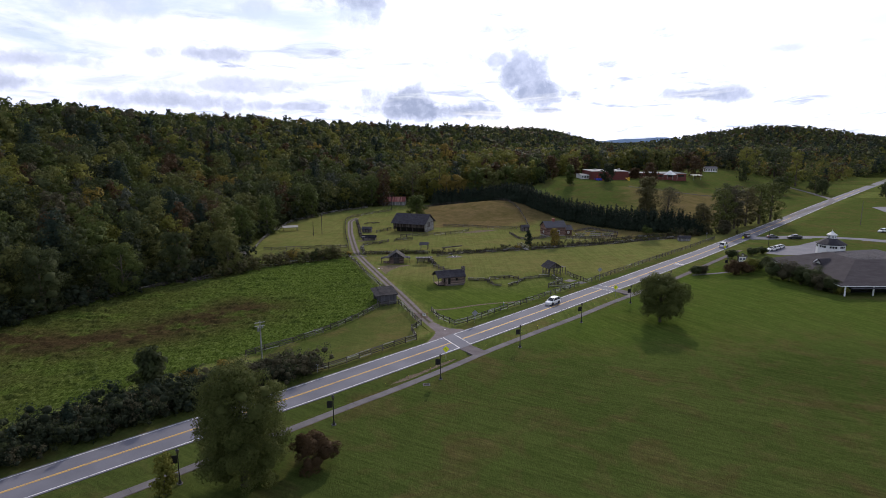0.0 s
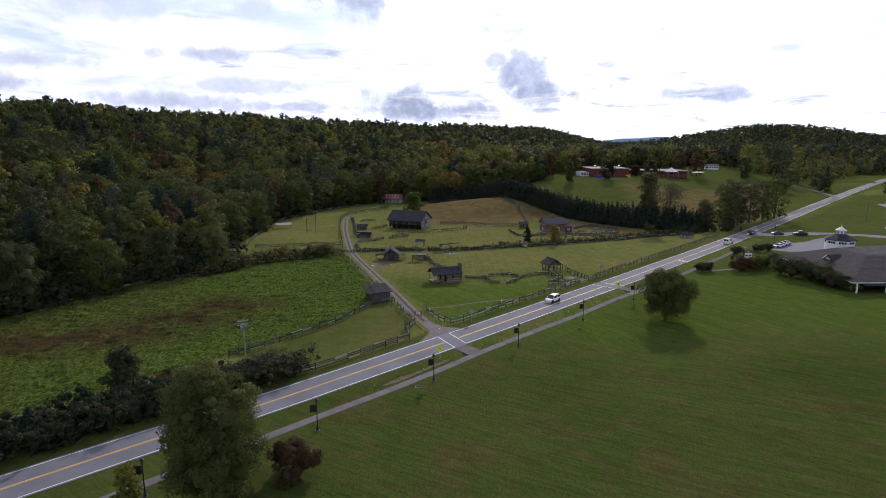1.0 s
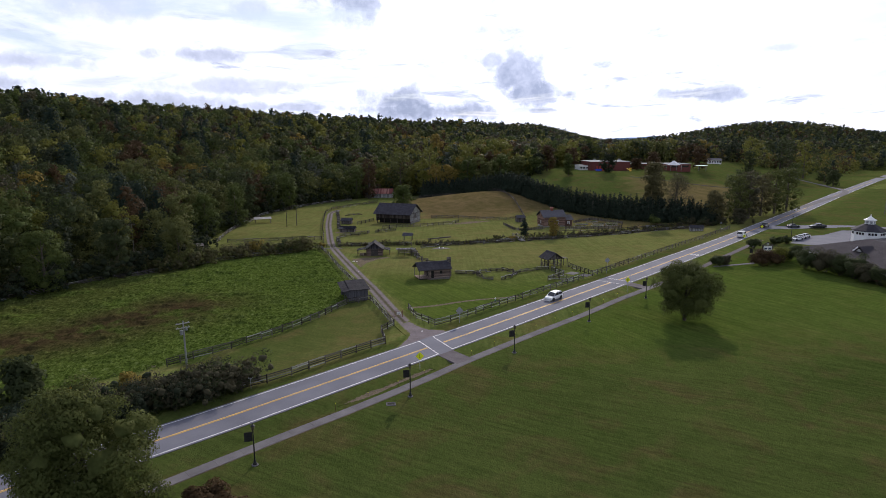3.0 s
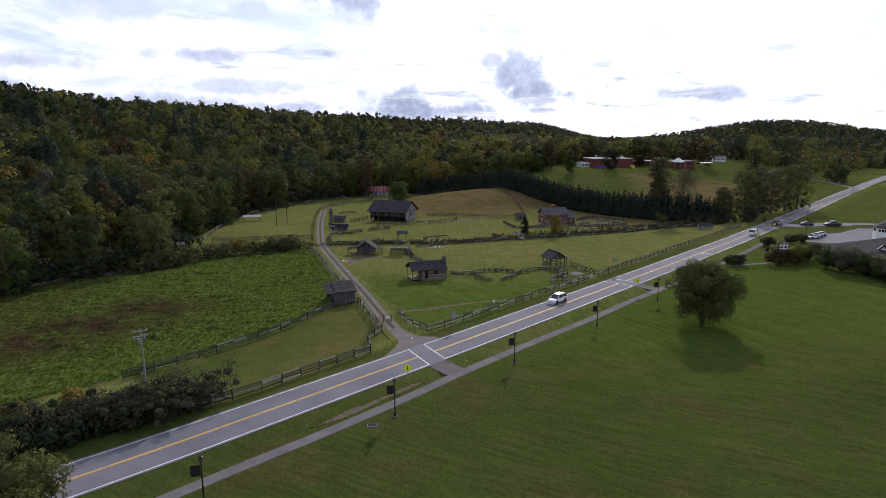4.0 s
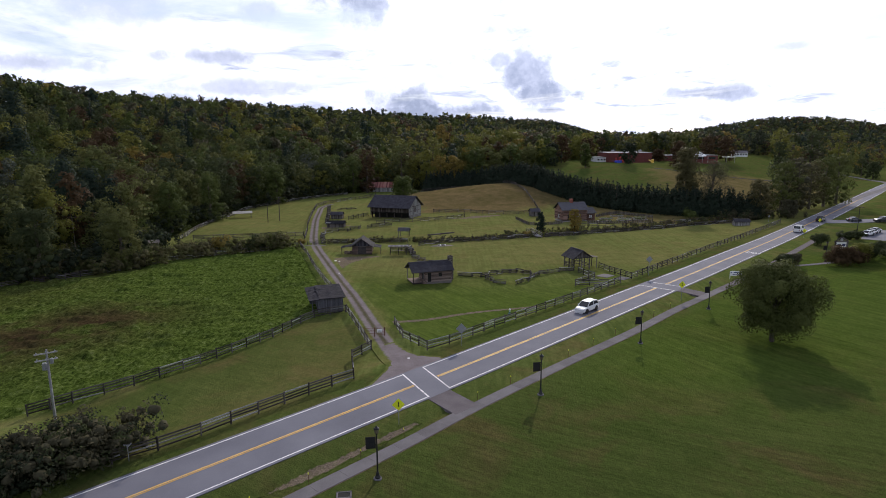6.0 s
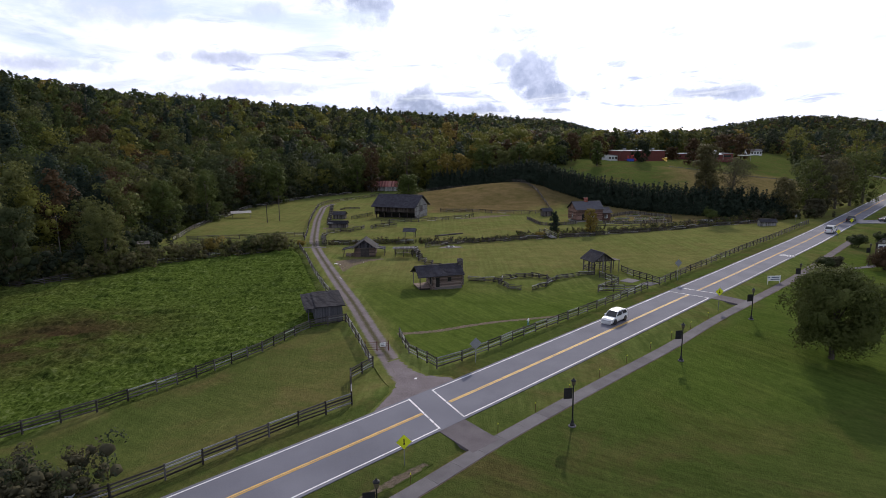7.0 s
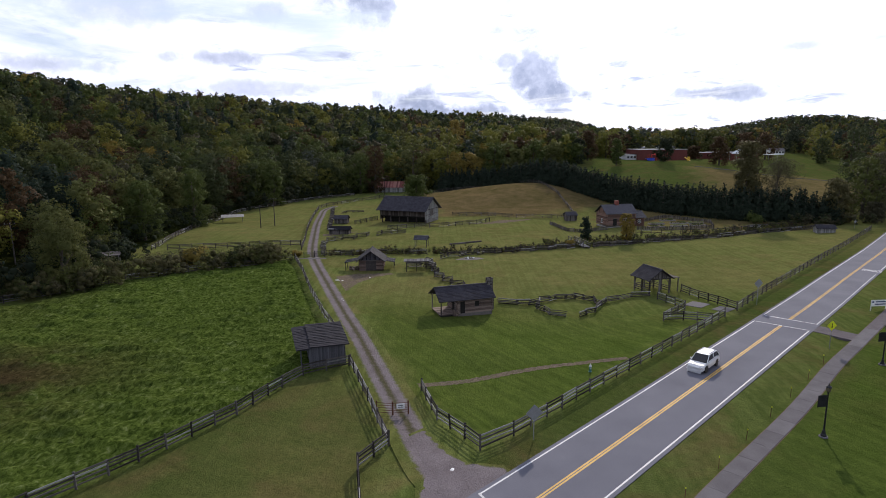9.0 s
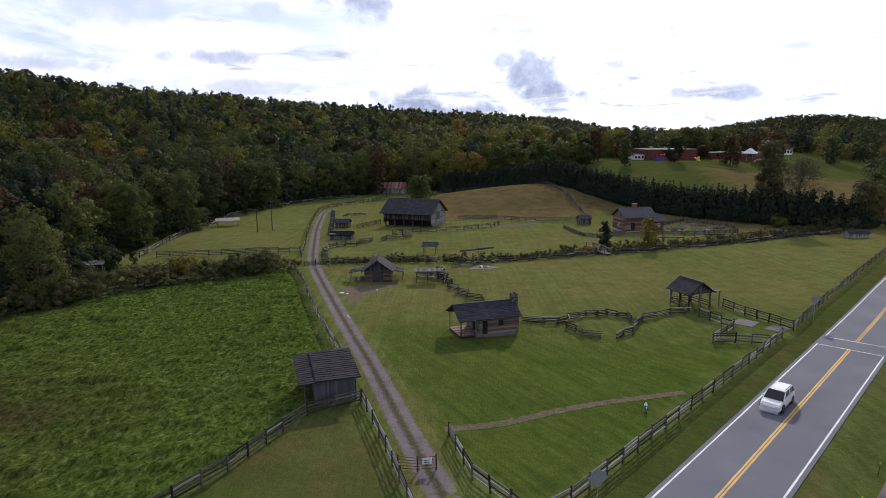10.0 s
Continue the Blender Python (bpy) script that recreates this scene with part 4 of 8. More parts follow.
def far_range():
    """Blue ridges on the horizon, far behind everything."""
    # pale blue base colour paints the air's haze onto the ridge
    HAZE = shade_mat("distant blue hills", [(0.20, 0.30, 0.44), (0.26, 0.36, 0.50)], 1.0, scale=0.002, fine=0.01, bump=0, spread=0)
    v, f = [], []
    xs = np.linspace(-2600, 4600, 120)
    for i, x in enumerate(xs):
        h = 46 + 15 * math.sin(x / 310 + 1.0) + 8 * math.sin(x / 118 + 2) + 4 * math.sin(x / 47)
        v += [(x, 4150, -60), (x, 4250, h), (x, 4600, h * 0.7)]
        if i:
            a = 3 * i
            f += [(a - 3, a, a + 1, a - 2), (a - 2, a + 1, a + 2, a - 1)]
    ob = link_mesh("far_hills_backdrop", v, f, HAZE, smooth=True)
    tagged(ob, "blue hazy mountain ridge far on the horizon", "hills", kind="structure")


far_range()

# ---------------------------------------------------------------- road paint, aprons, drives, bare earth
def flat_patch(name, outline, lift, mat, label, category, parent=None, drop=0.2, cell=1.5, soft=False, level=None, track=False, mown=False, lush=False):
    """A small paved or bare patch laid on the land: an outline filled and turned down at its rim."""
    bm = bmesh.new()
    bm.faces.new([bm.verts.new((x, y, 0)) for x, y in outline])
    bmesh.ops.triangulate(bm, faces=bm.faces[:])
    for _ in range(5):
        long = [e for e in bm.edges if e.calc_length() > cell]
        if long:
            bmesh.ops.subdivide_edges(bm, edges=long, cuts=1)
            bmesh.ops.triangulate(bm, faces=bm.faces[:])
    rim = [e for e in bm.edges if e.is_boundary]
    r = bmesh.ops.extrude_edge_only(bm, edges=rim)
    low = {v for v in r["geom"] if isinstance(v, bmesh.types.BMVert)}
    for v in bm.verts:
        v.co.z = (ground_z(v.co.x, v.co.y) + lift if level is None else level) - (drop if v in low else 0)
    bmesh.ops.recalc_face_normals(bm, faces=bm.faces[:])
    if max(f.normal.z for f in bm.faces) < 0.5:
        bmesh.ops.reverse_faces(bm, faces=bm.faces[:])
    rimset = {i for i, v in enumerate(bm.verts) if v in low or any(e.other_vert(v) in low for e in v.link_edges)}
    ob = part(name, bm, mat, parent)
    if soft:
        bare = np.array([(0, 0.0 if mown or lush else 0.3, 0.0 if i in rimset else 1.3, 0) for i in range(len(ob.data.vertices))], dtype=np.float32)
        ob.data.attributes.new("cover", "FLOAT_COLOR", "POINT").data.foreach_set("color", bare.ravel())
    if lush:
        ob.data.attributes.new("lush", "FLOAT", "POINT").data.foreach_set("value", [0.9] * len(ob.data.vertices))
    if mown:
        ob.data.attributes.new("mown", "FLOAT", "POINT").data.foreach_set("value", [1.0] * len(ob.data.vertices))
    if track:
        cover = np.array([(0, 0.3, 0, 0) for _ in ob.data.vertices], dtype=np.float32)
        ob.data.attributes.new("cover", "FLOAT_COLOR", "POINT").data.foreach_set("color", cover.ravel())
        ob.data.attributes.new("track", "FLOAT", "POINT").data.foreach_set("value", [11.9 if i in rimset else 10.75 for i in range(len(ob.data.vertices))])
    return ob if parent else tagged(ob, label, category, kind="structure")


def blob(x, y, rx, ry, turn=0, n=18, seed=0, rag=0.25):
    r = np.random.default_rng(seed)
    out = []
    for i in range(n):
        a = 2 * math.pi * i / n
        k = 1 + rag * (r.random() - 0.5) * 2
        u, v = rx * k * math.cos(a), ry * k * math.sin(a)
        c, s = math.cos(radians(turn)), math.sin(radians(turn))
        out.append((x + u * c - v * s, y + u * s + v * c))
    return out


ROAD_PTS = along(ROAD, 0.5)
ROAD_LEN = np.concatenate([[0], np.cumsum(np.linalg.norm(np.diff(ROAD_PTS, axis=0), axis=1))])


def road_at(s, off):
    """Place on the road s metres along it, off metres to its left, with the heading in degrees."""
    x, y = np.interp(s, ROAD_LEN, ROAD_PTS[:, 0]), np.interp(s, ROAD_LEN, ROAD_PTS[:, 1])
    x2, y2 = np.interp(s + 1, ROAD_LEN, ROAD_PTS[:, 0]), np.interp(s + 1, ROAD_LEN, ROAD_PTS[:, 1])
    d = math.hypot(x2 - x, y2 - y)
    return x - off * (y2 - y) / d, y + off * (x2 - x) / d, math.degrees(math.atan2(y2 - y, x2 - x))


def road_s(x, y):
    return float(ROAD_LEN[np.argmin(np.hypot(ROAD_PTS[:, 0] - x, ROAD_PTS[:, 1] - y))])


def paint(s0, s1, off, width, mat, name="line", lift=0.066, seed=0, wear=0.0):
    """A painted line along the road."""
    n = max(2, int((s1 - s0) / 1.0))
    v, f = [], []
    r = np.random.default_rng(seed)
    for i, s in enumerate(np.linspace(s0, s1, n)):
        w = width * (1 + wear * (r.random() - 0.5))
        xa, ya, _ = road_at(s, off - w / 2)
        xb, yb, _ = road_at(s, off + w / 2)
        z = ground_z(xa, ya) * 0 + road_z(s) + lift
        v += [(xa, ya, z), (xb, yb, z)]
        if i:
            f.append((2 * i - 2, 2 * i, 2 * i + 1, 2 * i - 1))
    return link_mesh(name, v, f, mat, road)


def road_z(s):
    x, y, _ = road_at(s, 0)
    return ground_z(x, y)


def cross_paint(s, off0, off1, width, mat, skew=0.0, seed=0, worn=True):
    """A line across the road in worn dashes."""
    r = np.random.default_rng(seed)
    o = off0
    while o < off1 - 0.2:
        seg = min(off1 - o, r.uniform(0.7, 1.5) if worn else off1 - off0)
        v = []
        for oo, ds in ((o, -width / 2), (o + seg, -width / 2), (o + seg, width / 2), (o, width / 2)):
            x, y, _ = road_at(s + ds + skew * oo, oo)
            v.append((x, y, road_z(s) + 0.068))
        link_mesh("crosswalk_dash", v, [(0, 3, 2, 1)], mat, road)
        o += seg + (r.uniform(0.05, 0.16) if worn else 0)


S1 = road_s(3.0, 117.4)
S2 = road_s(45.7, 161.5)
S_END = road_s(344, 487)
S_START = road_s(-130, -12)
EDGE = 3.27
SKEW = 0.32
for a, b in ((S_START, S1 - 2.7), (S1 + 0.6, S2 - 1.9), (S2 + 1.9, road_s(75, 192.8)), (road_s(78.3, 196.3), road_s(119, 240.5)), (road_s(134, 257), S_END)):
    paint(a, b, -EDGE, 0.14, WHITE_LINE, "edge_line", seed=int(a), wear=0.25)
for a, b in ((S_START, S1 - 0.6), (S1 + 2.6, S2 - 1.9), (S2 + 1.9, S_END)):
    paint(a, b, EDGE, 0.14, WHITE_LINE, "edge_line", seed=int(b), wear=0.25)
for off in (-0.115, 0.115):
    for a, b in ((S_START, S1 - 1.8), (S1 + 1.9, S2 - 2.0), (S2 + 2.0, S_END)):
        paint(a, b, off, 0.15, YELLOW_LINE, "centre_line", seed=int(a) + 5, wear=0.2)
for s, sd in ((S1 - 1.62, 1), (S1 + 1.62, 2)):
    cross_paint(s, -EDGE - 0.1, EDGE + 0.1, 0.2, WHITE_LINE, SKEW, seed=sd)
for s, sd in ((S2 - 1.85, 3), (S2 + 1.85, 4)):
    cross_paint(s, -EDGE, EDGE - 0.2, 0.2, WHITE_LINE, -0.06, seed=sd)


def lettering(body, x, y, z, rx, rz, size, mat, name, parent=None, extrude=0.004, sx=1.0, sy=1.0):
    c = bpy.data.curves.new(name, "FONT")
    c.body, c.size, c.align_x, c.align_y, c.extrude = body, size, "CENTER", "CENTER", extrude
    tmp = bpy.data.objects.new(name, c)
    me = bpy.data.meshes.new_from_object(tmp)
    bpy.data.objects.remove(tmp)
    me.transform(Matrix.Diagonal((sx, sy, 1, 1)))
    me.materials.clear()
    me.materials.append(mat)
    ob = new(name, me)
    ob.matrix_basis = pose(x, y, z, rx, 0, rz)
    if parent:
        ob.parent = parent
    return ob


# pavement word for drivers heading up the road, in the near lane
sx_, sy_, sa_ = road_at(road_s(77.0, 195.1), -2.2)
lettering("SCHOOL", sx_, sy_, road_z(road_s(77.0, 195.1)) + 0.067, 0, sa_ - 90, 1.05, WHITE_LINE, "road_word", road, 0.002, 0.78, 2.7)

flat_patch("crossing_apron", [(5.6, 115.2), (3.2, 112.9), (6.3, 108.9), (8.7, 111.2)], 0.055, PATH_ASPHALT, "worn asphalt apron from road crossing to walkway", "pavement", level=0.052, drop=0.5)
flat_patch("crossing_apron", [(48.7, 160.7), (46.7, 158.3), (50.4, 153.6), (52.6, 155.8)], 0.055, PATH_ASPHALT, "worn asphalt apron from far crossing to walkway", "pavement", level=0.052, drop=0.5)
flat_patch("lane_mouth", [(-2.9, 112.6), (6.4, 122.3), (4.6, 125.4), (1.9, 125.9), (0.3, 127.6), (-1.9, 132.5), (-4.0, 130.5), (-2.3, 124.5), (-2.0, 121), (-3.4, 116.5), (-5.0, 113.6)], 0.05, GROUND, "gravel mouth of the farm lane at the road", "lane", cell=0.9, track=True)
flat_patch("side_path", [(76.5, 177.0), (77.2, 178.2), (84, 180.4), (91, 182.8), (91.4, 181.6), (84.2, 179.2)], 0.05, CONCRETE, "thin concrete path across the lawn", "pavement")
flat_patch("car_park", [(118.0, 212.5), (127.5, 224.5), (140, 230), (152, 238), (160, 236), (150, 222), (134, 208), (122, 208)], 0.05, ASPHALT, "grey asphalt car park of the visitor centre", "car park", cell=4)
ribbon("visitor_drive", [(128, 246), (136, 246.5), (150, 247.5), (168, 245), (182, 237), (197, 239), (214, 248), (234, 261), (252, 285)], 7.0, 0.055, ASPHALT, "curving asphalt drive of the visitor centre", "drive", step=3.0)
flat_patch("far_drive", [(225, 270), (245, 300), (252, 335), (262, 360), (272, 362), (262, 330), (256, 296), (240, 270)], 0.05, ASPHALT, "curving asphalt drive through grass", "drive", cell=4)
ribbon("school_drive", [(183, 312), (188, 318), (212, 343), (241, 372), (262, 398), (274, 424), (284, 452), (286, 470), (284, 492)], 3.4, 0.08, CONCRETE, "pale curving drive up past the school", "drive", step=3.0)
ribbon("school_path", [(118, 377), (140, 380), (171, 385), (200, 398), (216, 408)], 2.0, 0.08, CONCRETE, "pale path across the school field", "path", step=3.0)
flat_patch("barn_track", [(-38.48, 238.96), (-33.86, 240.5), (-28.73, 244.61), (-24.62, 249.23), (-26.67, 249.84), (-31.81, 247.17), (-38.48, 246.15)], 0.012, GROUND, "worn dirt track branching off the lane", "track", cell=2.0, soft=True)
flat_patch("barn_track", [(4.13, 262.17), (10.3, 264.12), (18.51, 267.71), (26.73, 272.85), (25.7, 275.31), (15.43, 273.26), (9.27, 267.71), (4.13, 263.19)], 0.012, GROUND, "worn dirt track beside the barn", "track", cell=2.0, soft=True)
flat_patch("bare_patch", [(-23.02, 193.1), (-18.32, 196.37), (-10.62, 197.24), (-9.92, 195.0), (-13.57, 192.69), (-15.79, 188.12), (-17.04, 182.49), (-19.38, 179.96)], 0.012, GROUND, "bare trodden earth beside the lane", "dirt", cell=1.4, soft=True)
DIRT_MID = [(-3.3, 142.2), (0.0, 142.8), (2.5, 143.4), (6.9, 145.1), (13.0, 147.0), (18.8, 148.4), (21.0, 148.8)]
flat_patch("dirt_line", [(x - 0.15, y + 0.62) for x, y in DIRT_MID] + [(x + 0.15, y - 0.62) for x, y in DIRT_MID[::-1]], 0.012, GROUND, "narrow strip of bare earth across the grass", "dirt", cell=0.5, soft=True, lush=True)
flat_patch("gully_dirt", [(-9.6, 95.2), (-7.9, 97.4), (-5.6, 100.2), (-4.4, 101.0), (-1.9, 103.6), (0.2, 106.0), (2.2, 107.9), (3.0, 107.6), (2.0, 106.3), (0.3, 104.4), (-1.2, 103.2), (-3.0, 100.9), (-4.4, 99.0), (-6.6, 96.9)], 0.012, GROUND, "eroded dirt and stones in the roadside swale", "dirt", cell=0.5, soft=True, mown=True)
flat_patch("slab", [(36.04, 171.85), (38.26, 174.05), (39.96, 171.64), (37.78, 169.69)], 0.06, CONCRETE, "broken concrete slab by the gate", "slab")
flat_patch("slab", [(38.84, 168.68), (40.81, 170.2), (42.24, 168.37), (40.25, 166.7)], 0.06, CONCRETE, "broken concrete slab by the gate", "slab")
flat_patch("fire_ring_bed", [(1.26, 208.36), (4.34, 207.43), (7.52, 208.77), (6.6, 210.61), (3.11, 211.03)], 0.04, GRAVEL, "grey ash and gravel round a fire place", "gravel", cell=1.2)

# ---------------------------------------------------------------- single trees, hedges and brush
tree("shade_tree", -24.0, 65.6, 15.2, 11.6, LEAF_LAWN, "large dark green leafy tree beside the walkway", 11, 30000, 0.125, 0.03, lobes=28)
tree("lawn_tree", 50.0, 131.0, 10.4, 12.4, LEAF_LAWN, "round green broadleaf tree alone on the mown lawn", 12, 17000, 0.15, 0.17, lobes=26)
tree("young_tree", -32.6, 63.4, 5.0, 3.2, LEAF_OLIVE, "young yellow-green tree beside a lamp post", 14, 900, 0.18, 0.05)
bush(-16.8, 70.4, 7.4, 3.8, LEAF_RUST, "rounded reddish brown bush on the lawn edge", 13, 6500, 0.12)
tree("tree", -48.5, 93.5, 7.5, 6.5, LEAF_DARK, "dark green tree standing at the meadow edge", 15, 2600, 0.24, 0.1)
tree("cedar", 34.3, 232.6, 6.2, 4.0, LEAF_PINE, "dark rounded cedar beside the foot bridge", 16, 2600, 0.14, 0.03, kind="skirt")
tree("yellow_tree", 44.6, 232.4, 7.2, 4.6, LEAF_GOLD, "small yellow autumn tree in front of the log house", 17, 1500, 0.2, 0.1)
tree("barn_tree", -13.5, 318, 10, 12, LEAF_GREEN, "full green tree behind the grey barn", 18, 2600, 0.3, 0.0)
tree("cedar", -53, 78.5, 5.5, 4.0, LEAF_PINE, "dark young cedar in the roadside brush", 19, 1500, 0.17, 0.02, kind="cone")
# school grounds: place, height of the top over datum, spread
for i, (x, y, top, w, m, l) in enumerate((
        (82.8, 385, 24.5, 7.6, LEAF_GREEN, "slim green tree beside the school"), (108.9, 392, 25, 10.5, LEAF_DEEP, "dense dark tree on the school lawn"), (76.2, 420, 29.5, 12, LEAF_RUST, "tall rust-leaved tree beside the school"),
        (97.8, 445, 27.5, 10, LEAF_RUST, "tall rust-leaved tree behind the school"), (138.2, 395, 25, 12.5, LEAF_RUST, "round russet autumn tree on the school lawn"),
        (139.4, 430, 20, 10, LEAF_RUST, "low dark red tree at the school wall"), (68.5, 408, 24.5, 9, LEAF_DEEP, "dark tree at the corner of the school grounds"), (243, 482, 24, 12, LEAF_DARK, "green tree beside the far house"), (250, 440, 13, 13, LEAF_DARK, "broad dark tree in far grass"), (285, 445, 11, 11, LEAF_DARK, "small dark tree near the road"),
        (180.5, 458, 28, 13, LEAF_RUST, "round orange-brown tree behind the school canopy"), (195.0, 460, 28, 14, LEAF_RUST, "round orange-brown tree behind the school canopy"))):
    tree("school_tree", x, y, top - ground_z(x, y), w, m, l, 30 + i, 1500, 0.40, 0.08, lobes=18, group="trees on the school grounds")
tree("thin_tree", 96.5, 279, 24.0, 11.5, LEAF_OLIVE_BROWN, "tall olive brown tree above the evergreen hedge", 41, 4900, 0.30, 0.26, lobes=22)
tree("thin_tree", 107.4, 281, 19.0, 15, LEAF_BRUSH, "spreading half-bare tree above the evergreen hedge", 42, 7500, 0.15, 0.18, bare=0.1, lobes=28)
for i, (x, y, h, w, m) in enumerate(((117, 264, 13, 11, LEAF_OLIVE_BROWN), (128, 269, 19, 13, LEAF_LAWN), (137, 276, 20, 14, LEAF_BRUSH), (146, 283, 18, 13, LEAF_OLIVE_BROWN), (156, 290, 19, 13, LEAF_LAWN), (166, 298, 20, 13, LEAF_LAWN), (138, 288, 20, 14, LEAF_DARK), (124, 258, 6, 6, LEAF_BRUSH))):
    tree("roadside_tree", x, y, h, w, m, "leafy tree in the clump beside the road", 50 + i, 2000, 0.32, 0.05, lobes=18, group="clump of trees beside the road")
for i, (x, y, h, w, m) in enumerate(((318, 425, 10, 10, LEAF_DARK), (335, 440, 12, 12, LEAF_PINE), (350, 455, 13, 12, LEAF_DARK), (300, 478, 12, 12, LEAF_DARK), (272, 470, 14, 12, LEAF_GREEN))):
    tree("far_tree", x, y, h, w, m, "dark tree beside the far end of the road", 65 + i, 700, 0.5, 0.05, lobes=12, group="trees at the far end of the road")
for i, (x, y, top, w, m, k) in enumerate(((263.9, 520, 34.5, 19, LEAF_OLIVE, "broad"), (300.6, 540, 32, 18, LEAF_DARK, "broad"), (296.5, 500, 31, 18, LEAF_OLIVE, "broad"), (253.3, 580, 39, 15, LEAF_PINE, "cone"), (232, 600, 36, 15, LEAF_PINE, "cone"), (222, 590, 34, 13, LEAF_PINE, "cone"),
                                         (188, 560, 31, 13, LEAF_HAZE_GREY, "broad"), (202, 560, 31, 12, LEAF_DARK, "broad"), (267, 560, 29, 18, LEAF_DEEP, "broad"), (247, 600, 34.5, 17, LEAF_DARK, "broad"), (285, 590, 33, 18, LEAF_DEEP, "broad"), (325, 570, 32, 18, LEAF_DARK, "broad"))):
    tree("village_tree", x, y, top - ground_z(x, y), w, m, "tall tree round the far white house", 300 + i, 700, 0.6, 0.04, kind=k, lobes=14, group="trees round the far house")
# pines standing over the ridge line
for i, (x, y, top) in enumerate(((-143.6, 378, 51.7), (-136.5, 385, 48.5), (-153, 369, 49.0), (-168, 350, 50.0), (-120, 402, 47.5))):
    tree("ridge_pine", x, y, top - ground_z(x, y), 8.5, LEAF_PINE, "dark pine standing above the ridge line", 400 + i, 1500, 0.34, 0.2, kind="cone", lobes=14, group="pines on the ridge")
# forest front
for i, (x, y, h, w, m) in enumerate(((-68, 184.5, 13.5, 10.5, LEAF_MOSS), (-78, 172, 15, 11, LEAF_DARK), (-73, 191, 10, 9, LEAF_DARK), (-86, 156, 14, 11, LEAF_GREEN), (-96, 138, 16, 13, LEAF_DARK), (-70, 318, 18, 12, LEAF_GREEN), (-44, 372, 19, 13, LEAF_GREEN), (-78, 262, 17, 12, LEAF_GREEN), (-80, 236, 15, 12, LEAF_GREEN), (-102, 118, 15, 12, LEAF_BRUSH))):
    tree("wood_edge_tree", x, y, h, w, m, "leafy tree at the edge of the forest", 80 + i, 5600, 0.19, 0.04, lobes=18, group="trees at the forest edge")
for i, (x, y, top, w, m) in enumerate(((-1.5, 385, 28.2, 15, LEAF_OLIVE), (2.8, 378, 18.8, 10.5, LEAF_GOLD), (10.9, 380, 18.1, 13, LEAF_GOLD), (21.7, 384, 22.9, 15, LEAF_GREEN), (33.2, 382, 20.2, 12, LEAF_MOSS), (41.7, 388, 23.9, 15.5, LEAF_GREEN), (53.4, 395, 22.6, 14, LEAF_MOSS), (64, 402, 22, 13, LEAF_GREEN),
                                      (23, 405, 28.8, 20, LEAF_OLIVE), (44.8, 420, 33.9, 22, LEAF_OLIVE), (67.7, 440, 32.6, 22, LEAF_BRUSH), (-19, 385, 26.6, 17, LEAF_MOSS), (-36.5, 372, 22, 12, LEAF_RUST), (99, 470, 28.7, 22, LEAF_OLIVE), (3, 470, 37.7, 12, LEAF_GOLD))):
    tree("wood_edge_tree", x, y, top - ground_z(x, y), w, m, "rounded autumn tree at the edge of the forest", 340 + i, 2800, 0.30, 0.03, lobes=20, group="trees at the forest edge")

HEDGE = [(114, 262), (102, 266), (90, 273), (78, 283), (67, 297), (55, 313), (45, 329), (34, 345), (22, 359), (8, 367), (-5, 367)]


def hedge_row():
    """Evergreens of one clipped windbreak, two rows."""
    src = None
    p = along(HEDGE, 2.3)
    k = 0
    for row in (0, 1, 2):
        for i in range(len(p)):
            x, y = p[i] + rng.normal(scale=0.5, size=2) + np.array([1.7, 2.0]) * row
            h = rng.uniform(9.6, 11.8)
            if k < 4:
                t = tree("hedge_evergreen", x, y, 8.0, 4.6, LEAF_HEDGE, "dark evergreen in the dense windbreak hedge", 120 + k, 620, 0.27, 0.0, kind="cone", lobes=14, group="evergreen windbreak hedge")
                src = (src or []) + [t]
            else:
                t = copy_thing(src[k % 4], pose(x, y, ground_z(x, y), 0, 0, rng.uniform(0, 360)))
                t.scale = (rng.uniform(1.3, 1.65), rng.uniform(1.3, 1.65), h / 8.0)
            k += 1


hedge_row()

# visitor centre planting
for i, (x, y, w, h, m) in enumerate(((78.5, 178.5, 3.6, 2.6, LEAF_DARK), (81, 179.8, 3.4, 2.6, LEAF_BRUSH), (90.0, 178.6, 4.6, 4.0, LEAF_RUST), (92.8, 178.8, 4.6, 3.6, LEAF_RUST), (97.0, 182.6, 4.8, 4.0, LEAF_OLIVE), (100.0, 183.2, 4.2, 3.2, LEAF_DARK),
                                    (99.0, 173.8, 6.4, 5.4, LEAF_DARK), (101.8, 169.6, 6.2, 5.6, LEAF_BRUSH), (103.0, 166.0, 6.0, 5.4, LEAF_DARK), (104.0, 162.5, 6.0, 5.4, LEAF_DARK), (104.8, 159.5, 5.5, 5.0, LEAF_BRUSH), (105.6, 156.2, 4.4, 3.8, LEAF_DARK), (106.6, 153.8, 3.6, 2.8, LEAF_OLIVE),
                                    (111, 209, 6, 2.6, LEAF_DARK), (116.5, 212, 5, 2.4, LEAF_DARK), (104.5, 186, 4.0, 3.4, LEAF_DARK), (101, 203, 4.5, 2.8, LEAF_DARK))):
    bush(x, y, w * 1.12, h * 1.12, m, "rounded leafy shrub in the planting by the visitor centre", 150 + i, 2900, 0.13, "shrub", "shrubs round the visitor centre")


